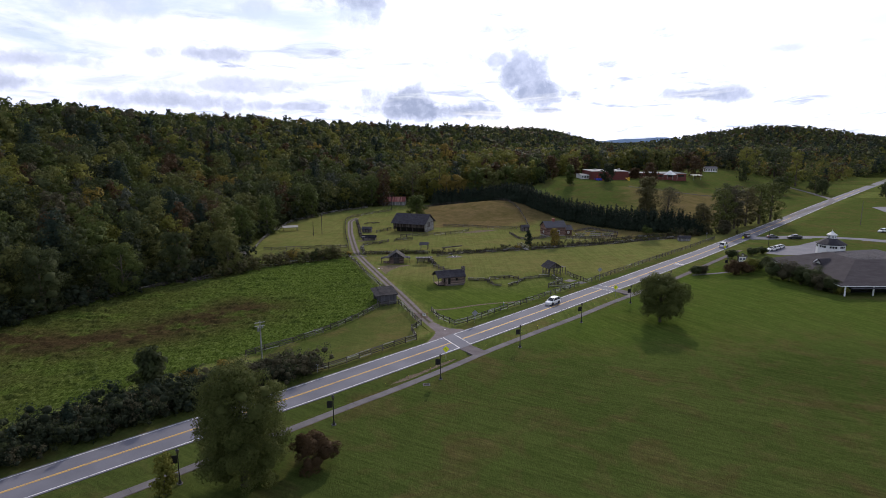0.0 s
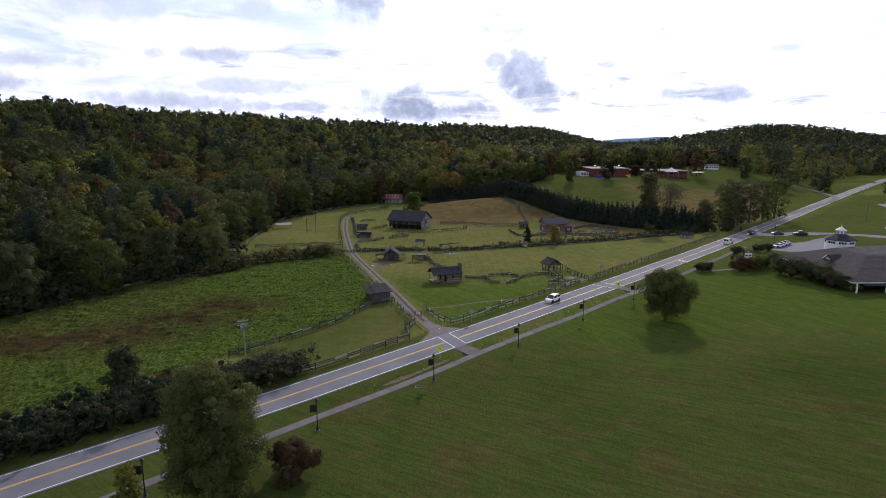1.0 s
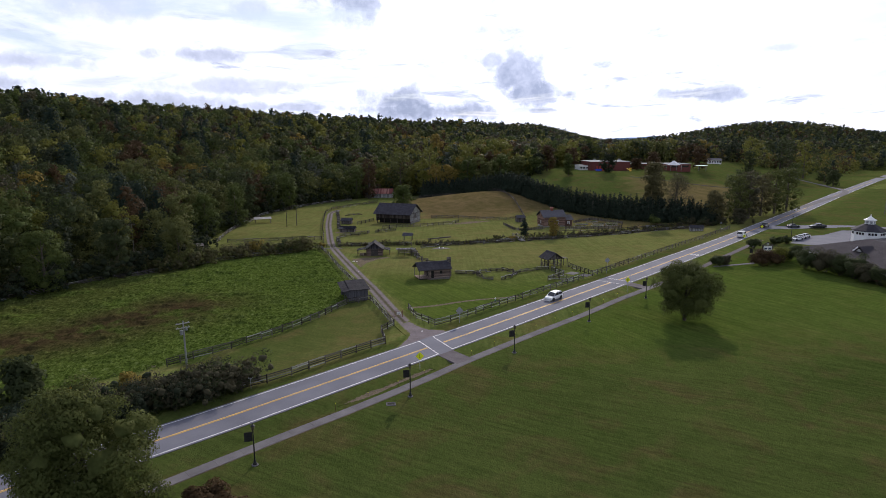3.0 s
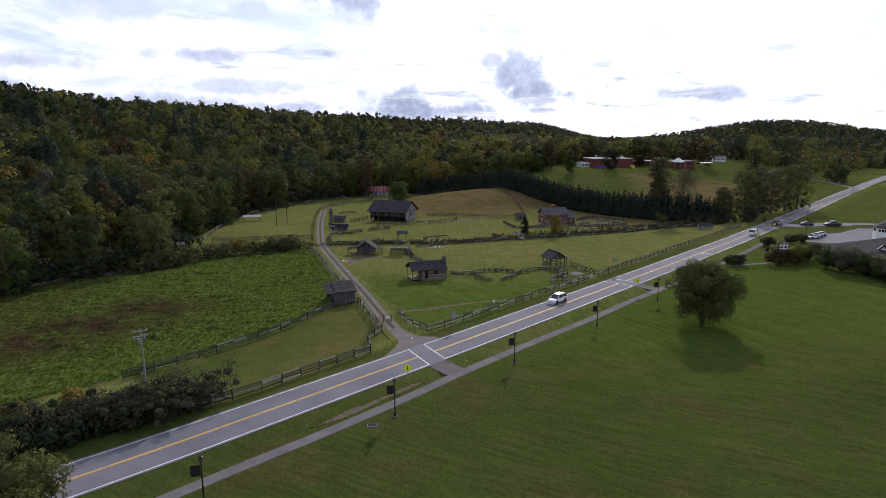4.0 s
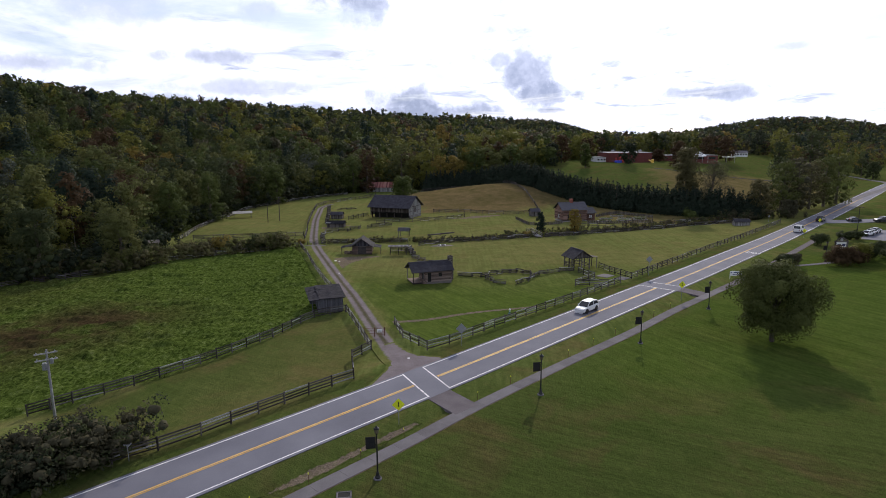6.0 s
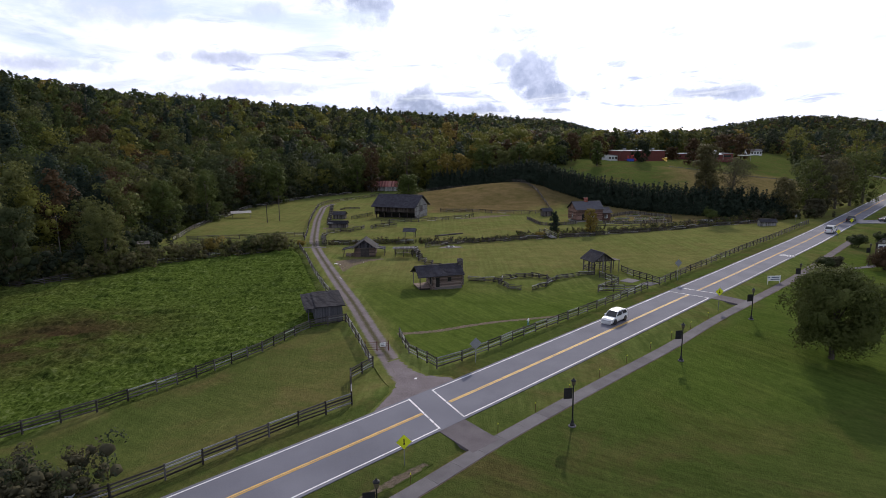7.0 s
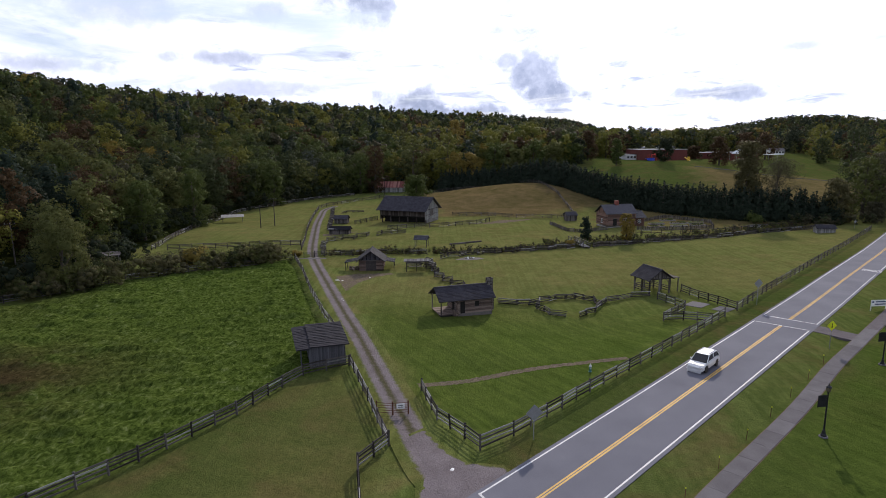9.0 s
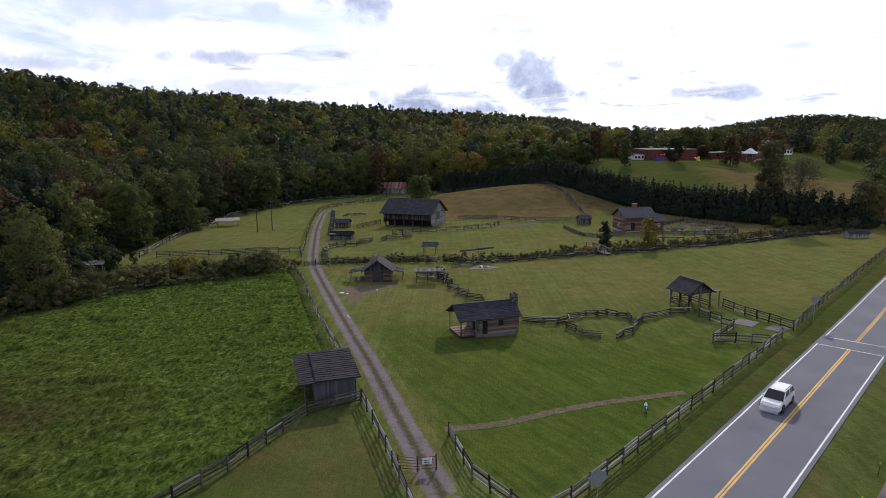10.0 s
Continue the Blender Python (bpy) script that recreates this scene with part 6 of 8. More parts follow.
# ---- plank shed by the lane
def lane_shed():
    x, y = [(-16.61, 147.15)][0]
    t = thing("plank_shed", pose(x, y, ground_z(x, y), 0, 0, 17.5), "grey weathered plank shed with a sagging shingle roof beside the lane", "shed")
    W, D = 5.0, 5.0
    boards(t, (1.0, 0), (W, 0), 0.0, 2.5, SHED_WOOD, 0.2, 11)
    boards(t, (W, 0), (W, D), 0.0, 2.2, SHED_WOOD, 0.22, 12, top=lambda u: 2.45 + 0.85 * u)
    boards(t, (W, D), (0, D), 0.0, 3.2, SHED_WOOD, 0.24, 13)
    boards(t, (1.0, D), (1.0, 0), 0.0, 2.0, SHED_WOOD, 0.24, 14)
    # filler box: interior shade behind the boards put into its colour
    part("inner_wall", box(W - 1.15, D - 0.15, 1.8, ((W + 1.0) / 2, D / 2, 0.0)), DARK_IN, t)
    for px, py in ((0.05, 0.05), (0.05, D - 0.05), (1.0, 0.0), (W, 0)):
        part("post", rod((px, py, -0.2), (px, py, 2.15), 0.08, 0.07, 6), SHED_WOOD, t)
    shingle_slope("roof_slope", (1.1, -0.5, 2.55), (W + 0.5, -0.5, 2.55), (W + 0.2, D + 0.6, 3.45), (0.9, D + 0.6, 3.45), SHINGLE, t, 0.42, (0.3, 0.6), 15)
    shingle_slope("roof_slope", (-0.5, -0.5, 2.35), (1.25, -0.5, 2.45), (1.05, D + 0.6, 3.33), (-0.75, D + 0.6, 3.19), SHINGLE, t, 0.42, (0.3, 0.6), 16, "lower patched roof section over the open bay")


lane_shed()


# ---- timber pavilion by the gate
def pavilion():
    x, y = [(33.09, 178.99)][0]
    t = thing("timber_pavilion", pose(x, y, ground_z(x, y), 0, 0, 20), "open timber pavilion with a dark gable shingle roof and rail sides", "pavilion")
    W, D = 3.9, 3.9
    for px in (0, W / 2, W):
        for py in (0, D / 2, D):
            if px == W / 2 and py == D / 2:
                continue
            part("post", box(0.2, 0.2, 2.55, (px, py, 0)), OLD_WOOD, t)
    for py in (0, D):
        part("beam", box(W + 0.5, 0.18, 0.2, (W / 2, py, 2.42)), OLD_WOOD, t)
    for px in (0, W):
        part("beam", box(0.18, D + 0.5, 0.2, (px, D / 2, 2.44)), OLD_WOOD, t)
    for px, py, s in ((0, 0, 1), (W, 0, -1), (0, D, 1), (W, D, -1)):
        part("brace", rod((px, py, 1.7), (px + s * 0.7, py, 2.4), 0.06, 0.06, 5), OLD_WOOD, t)
    for py in (-0.02, D + 0.02):
        # rear gable boards take the near-black made for interior shade
        boards(t, (-0.1, py), (W + 0.1, py), 2.6, 4.1, DARK_IN if py > 1 else OLD_WOOD, 0.2, 22, "gable_board", lambda u: 2.55 + 1.4 * (1 - abs(2 * u - 1)))
    gable_roof(t, -0.6, W + 0.6, -0.55, D + 0.55, 2.48, 4.2, SHINGLE, 23, 0.3, (0.2, 0.42), along_x=False)
    for z in (0.35, 0.75, 1.05):
        part("side_rail", box(0.06, D, 0.12, (0, D / 2, z)), RAIL_WOOD, t)
        part("side_rail", box(0.06, D, 0.12, (W, D / 2, z)), RAIL_WOOD, t)
        part("side_rail", box(W, 0.06, 0.12, (W / 2, D, z)), RAIL_WOOD, t)
    part("canopy", box(1.9, 2.2, 0.09, (W + 1.35, 1.3, 2.4), (0, 3, 0)), OLD_WOOD, t, "flat board canopy beside the gable roof")
    for py in (0.35, 2.25):
        part("post", box(0.14, 0.14, 2.35, (W + 2.1, py, 0)), OLD_WOOD, t)


pavilion()


# ---- smithy with lean-to roofs
def smithy():
    x, y = [(-17.84, 198.5)][0]
    t = thing("log_smithy", pose(x, y, ground_z(x, y), 0, 0, 3), "small log workshop with a shingle gable and open lean-tos", "workshop")
    W, D = 4.6, 5.0
    log_box(t, 0, W, 0, D, 0.0, 2.1, 7, DARK_LOG, 31, gaps=(((1.3, 3.3, 0.0, 2.0),), (), (), ()))
    part("door", box(2.0, 0.08, 1.95, (2.3, 0.02, 0.02)), OLD_WOOD, t, "wide grey plank door")
    for py in (-0.02, D + 0.02):
        boards(t, (0, py), (W, py), 2.1, 4.0, SHINGLE, 0.25, 32, "gable_board", lambda u: 2.1 + 1.65 * (1 - abs(2 * u - 1)))
    gable_roof(t, -0.7, W + 0.6, -0.5, D + 0.5, 1.85, 4.0, SHINGLE, 33, 0.32, (0.22, 0.45), along_x=False)
    shingle_slope("leanto_roof", (-3.0, 0.3, 1.65), (-0.4, 0.3, 2.15), (-0.4, 3.4, 2.15), (-3.0, 3.4, 1.65), GREY_SHINGLE, t, 0.4, (0.25, 0.5), 34)
    shingle_slope("leanto_roof", (W + 0.3, 0.6, 1.95), (W + 2.4, 0.6, 1.62), (W + 2.4, 4.2, 1.62), (W + 0.3, 4.2, 1.95), SHINGLE, t, 0.4, (0.25, 0.5), 35)
    for px, py in ((-2.8, 0.5), (-2.8, 3.2), (W + 2.2, 0.8), (W + 2.2, 4.0)):
        part("post", rod((px, py, -0.1), (px, py, 1.68), 0.07, 0.06, 6), OLD_WOOD, t)
    for k, (px, py) in enumerate(((-1.9, 1.0), (-1.2, 0.7), (-0.6, 1.1))):
        b = tagged(new("barrel"), "dark wooden barrel under the lean-to of the smithy", "barrel", "barrels beside the smithy")
        b.matrix_basis = t.matrix_basis @ pose(px, py, 0.0)
        part("staves", lathe([(0.24, 0), (0.31, 0.22), (0.33, 0.4), (0.31, 0.58), (0.25, 0.8)], 12), LOG_WOOD, b)
        for z in (0.18, 0.62):
            part("hoop", lathe([(0.315, z - 0.025), (0.325, z + 0.025)], 12), BLACK_METAL, b)


smithy()


def open_shelter():
    x, y = [(-8.5, 197.26)][0]
    t = thing("board_shelter", pose(x, y, ground_z(x, y), 0, 0, 3), "low open shelter with a nearly flat grey board roof", "shelter")
    for px in (0.1, 2.1, 4.1):
        for py in (0.1, 2.5):
            part("post", rod((px, py, -0.1), (px, py, 1.95), 0.08, 0.07, 6), OLD_WOOD, t)
    for py in (0.1, 2.5):
        part("beam", box(4.6, 0.14, 0.14, (2.1, py, 1.92)), OLD_WOOD, t)
    me = unit("shelter_board", box(1, 1, 1, bevel=0.03), GREY_SHINGLE)
    for i in range(18):
        piece("roof_board", me, pose(-0.3 + 4.9 * i / 17, 1.3, 2.08 + 0.01 * (i % 2), -2) @ Matrix.Diagonal((0.30, 3.2, 0.04, 1)), t)
    part("bench", box(3.2, 0.4, 0.06, (2.1, 1.6, 0.75)), OLD_WOOD, t)


open_shelter()


def well_house():
    x, y = [(-8.39, 224.48)][0]
    t = thing("well_house", pose(x, y, ground_z(x, y), 0, 0, -8), "small open well house on posts with grey gable shingles", "shelter")
    for px in (0, 2.8):
        for py in (0, 2.2):
            part("post", box(0.14, 0.14, 1.9, (px, py, 0)), OLD_WOOD, t)
    for py in (0, 2.2):
        part("beam", box(3.2, 0.12, 0.14, (1.4, py, 1.85)), OLD_WOOD, t)
    gable_roof(t, -0.35, 3.15, -0.4, 2.6, 1.92, 2.7, GREY_SHINGLE, 41, 0.3, (0.2, 0.4))


well_house()


BROWN_BOARD = shade_mat("dark brown barn boards", [(0.035, 0.028, 0.025), (0.065, 0.053, 0.047), (0.11, 0.092, 0.083)], 0.95, fine=14, bump=0.5, spread=0.5, spec=0.05)


# ---- large barn
def barn():
    x, y = [(-22.36, 271.0)][0]
    t = thing("timber_barn", pose(x, y, ground_z(x, y), 0, 0, -21.5), "large grey timber barn with dark shingle roof, open below", "barn")
    L, D = 15.6, 10.6
    # solid block, its near-black painted as shade of the open storey
    part("stone_base", box(L - 1, D - 2.6, 2.0, (L / 2, D / 2 + 1.0, 0)), DARK_IN, t, "solid block painted dark as the shade of the open lower storey")
    for i in range(6):
        part("post", box(0.28, 0.28, 2.4, (0.3 + (L - 0.6) * i / 5, 0.9, 0)), BROWN_BOARD, t)
    boards(t, (0, 0), (L, 0), 2.3, 4.25, BROWN_BOARD, 0.3, 51)
    boards(t, (L, D), (0, D), 0.2, 4.0, OLD_WOOD, 0.35, 52)
    boards(t, (L, 0), (L, D), 1.2, 4.0, SILVER_WOOD, 0.28, 53, top=lambda u: 4.35 + 3.3 * (1 - abs(2 * u - 1)))
    boards(t, (0, D), (0, 0), 1.0, 4.0, OLD_WOOD, 0.28, 54, top=lambda u: 4.35 + 3.3 * (1 - abs(2 * u - 1)))
    # filler box coloured as the dark behind the upper boards
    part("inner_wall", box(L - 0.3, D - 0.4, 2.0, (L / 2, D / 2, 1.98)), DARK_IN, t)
    part("stone_wall", box(0.5, D - 1.5, 1.5, (L - 0.2, D / 2 + 0.6, -0.2), bevel=0.05), STONE, t)
    for z in (2.6, 4.2):
        part("girt", box(0.06, D - 0.3, 0.18, (L + 0.05, D / 2, z)), OLD_WOOD, t)
    part("barn_door", box(0.07, 2.2, 2.0, (L + 0.06, D / 2, 2.15)), OLD_WOOD, t, "grey plank barn door")
    gable_roof(t, -0.8, L + 0.8, -1.3, D + 1.1, 4.0, 8.0, SHINGLE, 55, 0.5, (0.5, 1.0))


barn()


def red_roof_barn():
    x, y = -36.5, 376.0
    t = thing("red_roof_barn", pose(x, y, ground_z(x, y), 0, 0, -3), "grey barn with a rusty red metal roof under the forest", "barn")
    RED = shade_mat("rusty red metal roof", [(0.11, 0.032, 0.028), (0.22, 0.055, 0.046), (0.33, 0.15, 0.12)], 0.6, scale=0.5, fine=2.5, bump=0.2, spread=0.6)
    boards(t, (0, 0), (13, 0), 0, 2.6, SILVER_WOOD, 0.5, 61)
    boards(t, (13, 0), (13, 8), 0, 2.6, SILVER_WOOD, 0.5, 62, top=lambda u: 2.6 + 2.4 * (1 - abs(2 * u - 1)))
    boards(t, (0, 8), (0, 0), 0, 2.6, SILVER_WOOD, 0.5, 63, top=lambda u: 2.6 + 2.4 * (1 - abs(2 * u - 1)))
    # near-black filler for the shade between the boards
    part("inner_wall", box(12.6, 7.6, 2.5, (6.5, 4, 0)), DARK_IN, t)
    me = unit("sheet", box(1, 1, 1), RED)
    n = 18
    for i in range(n):
        for s, yc in ((1, 1.75), (-1, 6.25)):
            piece("roof_sheet", me, pose(-0.3 + 13.6 * (i + 0.5) / n, yc, 3.75 + 0.015 * (i % 2), s * 30.5) @ Matrix.Diagonal((13.6 / n * 0.98, 5.4, 0.05, 1)), t)
    boards(t, (-3.5, 1), (0, 1), 0, 1.9, OLD_WOOD, 0.5, 64)
    shingle_slope("annex_roof", (-3.9, 0.4, 1.9), (0, 0.4, 1.9), (0, 5, 2.6), (-3.9, 5, 2.6), GREY_SHINGLE, t, 0.6, (0.5, 1), 65)


red_roof_barn()


# ---- two-storey log house
def log_house():
    x, y = 45.0, 253.2
    t = thing("log_house", pose(x, y, ground_z(x, y), 0, 0, 13), "reddish log house with a grey shingle roof and brick chimney", "house")
    t.matrix_basis = t.matrix_basis @ Matrix.Diagonal((1.13, 1.13, 0.98, 1))
    L, D = 7.8, 5.6
    part("stone_base", box(L + 0.1, D + 0.1, 0.62, (L / 2, D / 2, -0.3), bevel=0.04), STONE, t, "rough grey stone foundation")
    log_box(t, 0, L, 0, D, 0.6, 4.2, 10, RED_LOG, 71, gaps=(((1.6, 2.7, 0.6, 2.6), (4.6, 5.5, 1.2, 2.6)), (), ((2.3, 3.2, 1.2, 2.4),), ()))
    part("door", box(1.05, 0.07, 1.95, (2.15, 0.0, 0.62)), DARK_IN, t, "dark front door")
    window_part(t, 5.05, -0.02, 1.3, 0.8, 1.2)
    window_part(t, 0.0, 2.75, 1.3, 0.75, 1.0, -90)
    for px in (0.02, L - 0.02):
        boards(t, (px, 0), (px, D), 4.2, 6.3, RED_LOG, 0.28, 72, "gable_board", lambda u: 4.2 + 2.0 * (1 - abs(2 * u - 1)))
    gable_roof(t, -0.5, L + 0.5, -0.5, D + 0.5, 4.05, 6.5, GREY_SHINGLE, 73, 0.4, (0.3, 0.6))
    ch = part("chimney", box(0.95, 0.8, 2.6, (L * 0.5, D / 2, 4.9), bevel=0.03), BRICK, t, "red brick chimney")
    part("chimney_cap", box(1.1, 0.95, 0.15, (L * 0.5, D / 2, 7.45)), BRICK, ch)
    part("kitchen_wall", box(3.2, 4.2, 2.6, (L + 1.7, D / 2 + 0.4, 0)), RED_LOG, t)
    gable_roof(t, L + 0.1, L + 3.6, 0.3, D + 0.6, 2.6, 4.3, GREY_SHINGLE, 74, 0.4, (0.3, 0.6))
    window_part(t, L + 1.7, 0.77, 1.0, 0.7, 0.9)


log_house()


def small_hut(name, x, y, w, d, h, turn, wall, roof, label, seed):
    t = thing(name, pose(x, y, ground_z(x, y), 0, 0, turn), label, "hut")
    boards(t, (0, 0), (w, 0), 0, h, wall, 0.25, seed)
    boards(t, (w, d), (0, d), 0, h, wall, 0.25, seed + 1)
    for px in (0, w):
        boards(t, (px, 0), (px, d), 0, h, wall, 0.25, seed + 2, top=lambda u: h + d * 0.28 * (1 - abs(2 * u - 1)))
    # hut filled with a box in the painted interior shade
    part("inner_wall", box(w - 0.1, d - 0.1, h, (w / 2, d / 2, 0)), DARK_IN, t)
    gable_roof(t, -0.3, w + 0.3, -0.35, d + 0.35, h - 0.08, h + d * 0.3, roof, seed + 3, 0.3, (0.25, 0.5))
    return t


small_hut("spring_hut", 97.6, 241.0, 4.4, 2.6, 1.4, -8, SILVER_WOOD, GREY_SHINGLE, "low grey plank hut below the evergreen hedge", 81)
hx, hy = [(37.0, 270.79)][0]
small_hut("smokehouse", hx, hy, 3.2, 3.0, 1.9, 10, OLD_WOOD, SHINGLE, "dark plank smokehouse behind the log house", 85)
for (px, py), w, d, h, l in zip([(-36.33, 267.2), (-33.45, 245.12)], (4.0, 5.6), (3.0, 2.6), (1.5, 1.3), ("dark low log pen with a plank roof beside the lane", "low log corn crib with pale roof sheets")):
    c = small_hut("log_pen", px, py, w, d, h, -4, OLD_WOOD, SHINGLE, l, 91)
    if h < 1.4:
        for i in range(3):
            part("roof_sheet", box(1.7, 1.2, 0.04, (0.6 + 1.9 * i, 0.35 + 0.25 * i, h + 0.28), (16, 0, 4)), SILVER_WOOD, c, "pale metal roof sheet")
wx, wy = -72.5, 270.0
ws = thing("wood_shed", pose(wx, wy, ground_z(wx, wy), 0, 0, 20), "low lean-to with a bright pale metal roof at the forest edge", "shed")
for px, py in ((0, 0), (6, 0), (0, 3), (6, 3)):
    part("post", rod((px, py, -0.1), (px, py, 1.6 + 0.12 * py), 0.08, 0.07, 6), OLD_WOOD, ws)
part("roof_sheet", box(7, 3.8, 0.06, (3, 1.5, 1.85), (7, 0, 0)), SILVER_WOOD, ws)
wx, wy = -72.5, 200.0
ws = thing("wood_shed", pose(wx, wy, ground_z(wx, wy), 0, 0, 25), "grey lean-to shed among the trees behind the meadow", "shed")
for px, py in ((0, 0), (5, 0), (0, 3), (5, 3)):
    part("post", rod((px, py, -0.1), (px, py, 2.6 + 0.12 * py), 0.12, 0.1, 6), SILVER_WOOD, ws)
part("roof_sheet", box(5.6, 3.0, 0.08, (2.5, 1.5, 2.85), (7, 0, 0)), OLD_WOOD, ws)


# ---- visitor centre
def visitor_centre():
    t = thing("visitor_centre", pose(0, 0, ground_z(112, 165)), "low brick visitor centre with grey hip roof and white cupola", "building")
    ROOF = shade_mat("grey asphalt shingles", [(0.052, 0.046, 0.051), (0.066, 0.059, 0.065), (0.084, 0.076, 0.083)], 0.95, scale=0.4, fine=9, bump=0.3, per="island", spread=0.08, spec=0.05)
    part("wall", box(40, 30, 3.1, (127.5, 171.5, 0)), BRICK, t)
    x0, x1, y0, y1, y2, e, zr = 105.2, 150, 152, 188.5, 203, 3.1, 6.9
    A, B = (119.5, 168), (119.5, 180)
    C2, D2 = (137, 168), (137, 184)
    shingle_slope("roof_slope", (x0, y1, e), (x0, y0, e), (*A, zr), (*B, zr), ROOF, t, 0.5, (0.8, 1.6), 201)
    shingle_slope("roof_slope", (x0, y0, e), (x1, y0, e), (*C2, zr), (*A, zr), ROOF, t, 0.5, (0.8, 1.6), 202)
    shingle_slope("roof_slope", (x1, y2, e), (x0, y1, e), (*B, zr), (*D2, zr), ROOF, t, 0.5, (0.8, 1.6), 203)
    shingle_slope("roof_slope", (x1, y0, e), (x1, y2, e), (*D2, zr), (*C2, zr), ROOF, t, 0.5, (0.8, 1.6), 204)
    shingle_slope("roof_slope", (*A, zr), (*C2, zr), (*D2, zr), (*B, zr), SHINGLE, t, 0.5, (0.8, 1.6), 205, "darker upper roof section")
    for a, b in (((x0, y0), (x0, y1)), ((x0, y0), (x1, y0))):
        part("fascia", box(abs(b[0] - a[0]) + 0.12, abs(b[1] - a[1]) + 0.12, 0.22, ((a[0] + b[0]) / 2, (a[1] + b[1]) / 2, e - 0.25)), WHITE_PAINT, t)
    for wy in (156, 161, 166, 171, 178, 183):
        window_part(t, 107.42, wy, 1.0, 1.3, 1.4, -90)
    part("glazing", box(34, 0.12, 2.5, (126, 156.3, 0.15)), GLASS_DARK, t, "dark glazed front wall")
    # glazed porch under a low canopy
    part("porch_roof", box(34, 4.2, 0.18, (125, 153.6, 2.55), (6, 0, 0)), SHINGLE, t)
    for i in range(5):
        part("porch_column", box(0.28, 0.28, 3.0, (106.6 + i * 7.5, 152.3, 0)), WHITE_PAINT, t)
    part("porch_floor", box(36, 4.6, 0.15, (125, 153.4, 0)), CONCRETE, t)
    # roof dormer
    d = part("dormer", prism([(-1.3, 0), (1.3, 0), (0, 1.25)], 0.12, pose(111.2, 172.5, 5.0, 0, 0, -72)), WHITE_PAINT, t, "white triangular dormer face")
    for s in (-1, 1):
        m = pose(112.8, 172.0, 5.0, 0, 0, -72)
        q = [m @ Vector(p) for p in ((s * 1.5, -2.0, -0.1), (s * 1.5, 2.6, -0.1), (0, 2.6, 1.4), (0, -2.0, 1.4))]
        shingle_slope("dormer_roof", *(q if s > 0 else [q[1], q[0], q[3], q[2]]), ROOF, d, 0.4, (0.4, 0.8), 210)
    # eight-sided cupola
    cx, cy = 125.5, 188.5
    R = 4.1
    cup = part("cupola", lathe([(R, 3.4), (R, 8.0)], 8, (cx, cy, 0)), WHITE_PAINT, t, "white eight-sided cupola with a band of windows")
    for i in range(8):
        a = 2 * math.pi * (i + 0.5) / 8
        rr = R * math.cos(math.pi / 8) + 0.03
        for k in (-0.75, 0, 0.75):
            w = part("pane", box(0.55, 0.06, 0.62, (0, 0, 0)), GLASS_DARK, cup)
            w.matrix_basis = pose(cx + rr * math.cos(a) - k * math.sin(a), cy + rr * math.sin(a) + k * math.cos(a), 6.95, 0, 0, math.degrees(a) + 90)
    part("cupola_roof", lathe([(R + 0.45, 7.95), (R + 0.5, 8.12), (1.45, 9.75), (1.4, 9.8)], 8, (cx, cy, 0)), SHINGLE, cup)
    lan = part("lantern", lathe([(1.3, 9.7), (1.3, 10.75), (1.6, 10.8), (1.6, 10.95), (0.9, 11.35), (0.12, 12.0), (0.03, 12.6)], 8, (cx, cy, 0)), WHITE_PAINT, t, "white louvred lantern on the cupola")
    for i in range(8):
        a = 2 * math.pi * (i + 0.5) / 8
        w = part("louvre", box(0.6, 0.05, 0.7, (0, 0, 0)), GREY_METAL, lan)
        w.matrix_basis = pose(cx + 1.22 * math.cos(a), cy + 1.22 * math.sin(a), 9.95, 0, 0, math.degrees(a) + 90)


visitor_centre()


# ---- school
PALE_ROOF = shade_mat("pale flat roofing", [(0.22, 0.22, 0.225), (0.34, 0.34, 0.345)], 0.9, scale=0.2, fine=3, bump=0.1, spec=0.05)


SCHOOL_BRICK = shade_mat("dark red brick", [(0.105, 0.034, 0.030), (0.150, 0.052, 0.045)], 0.9, scale=0.5, fine=9, bump=0.2, spec=0.1)


def flat_block(parent, x0, x1, y0, y1, z0, h, turn=0, wins=0, fascia=PALE_ROOF, wall=SCHOOL_BRICK):
    b = part("wing", box(x1 - x0, y1 - y0, h + 1.5, ((x0 + x1) / 2, (y0 + y1) / 2, z0 - 1.5)), wall, parent)
    part("roof", box(x1 - x0 + 0.4, y1 - y0 + 0.4, 0.22, ((x0 + x1) / 2, (y0 + y1) / 2, z0 + h), bevel=0.04), fascia, b, "pale flat roof with white edge")
    for i in range(wins):
        w = part("window", box((x1 - x0) / wins * 0.6, 0.12, h * 0.35, (x0 + (x1 - x0) * (i + 0.5) / wins, y0 - 0.03, z0 + h * 0.4)), GLASS_DARK, b)
    return b


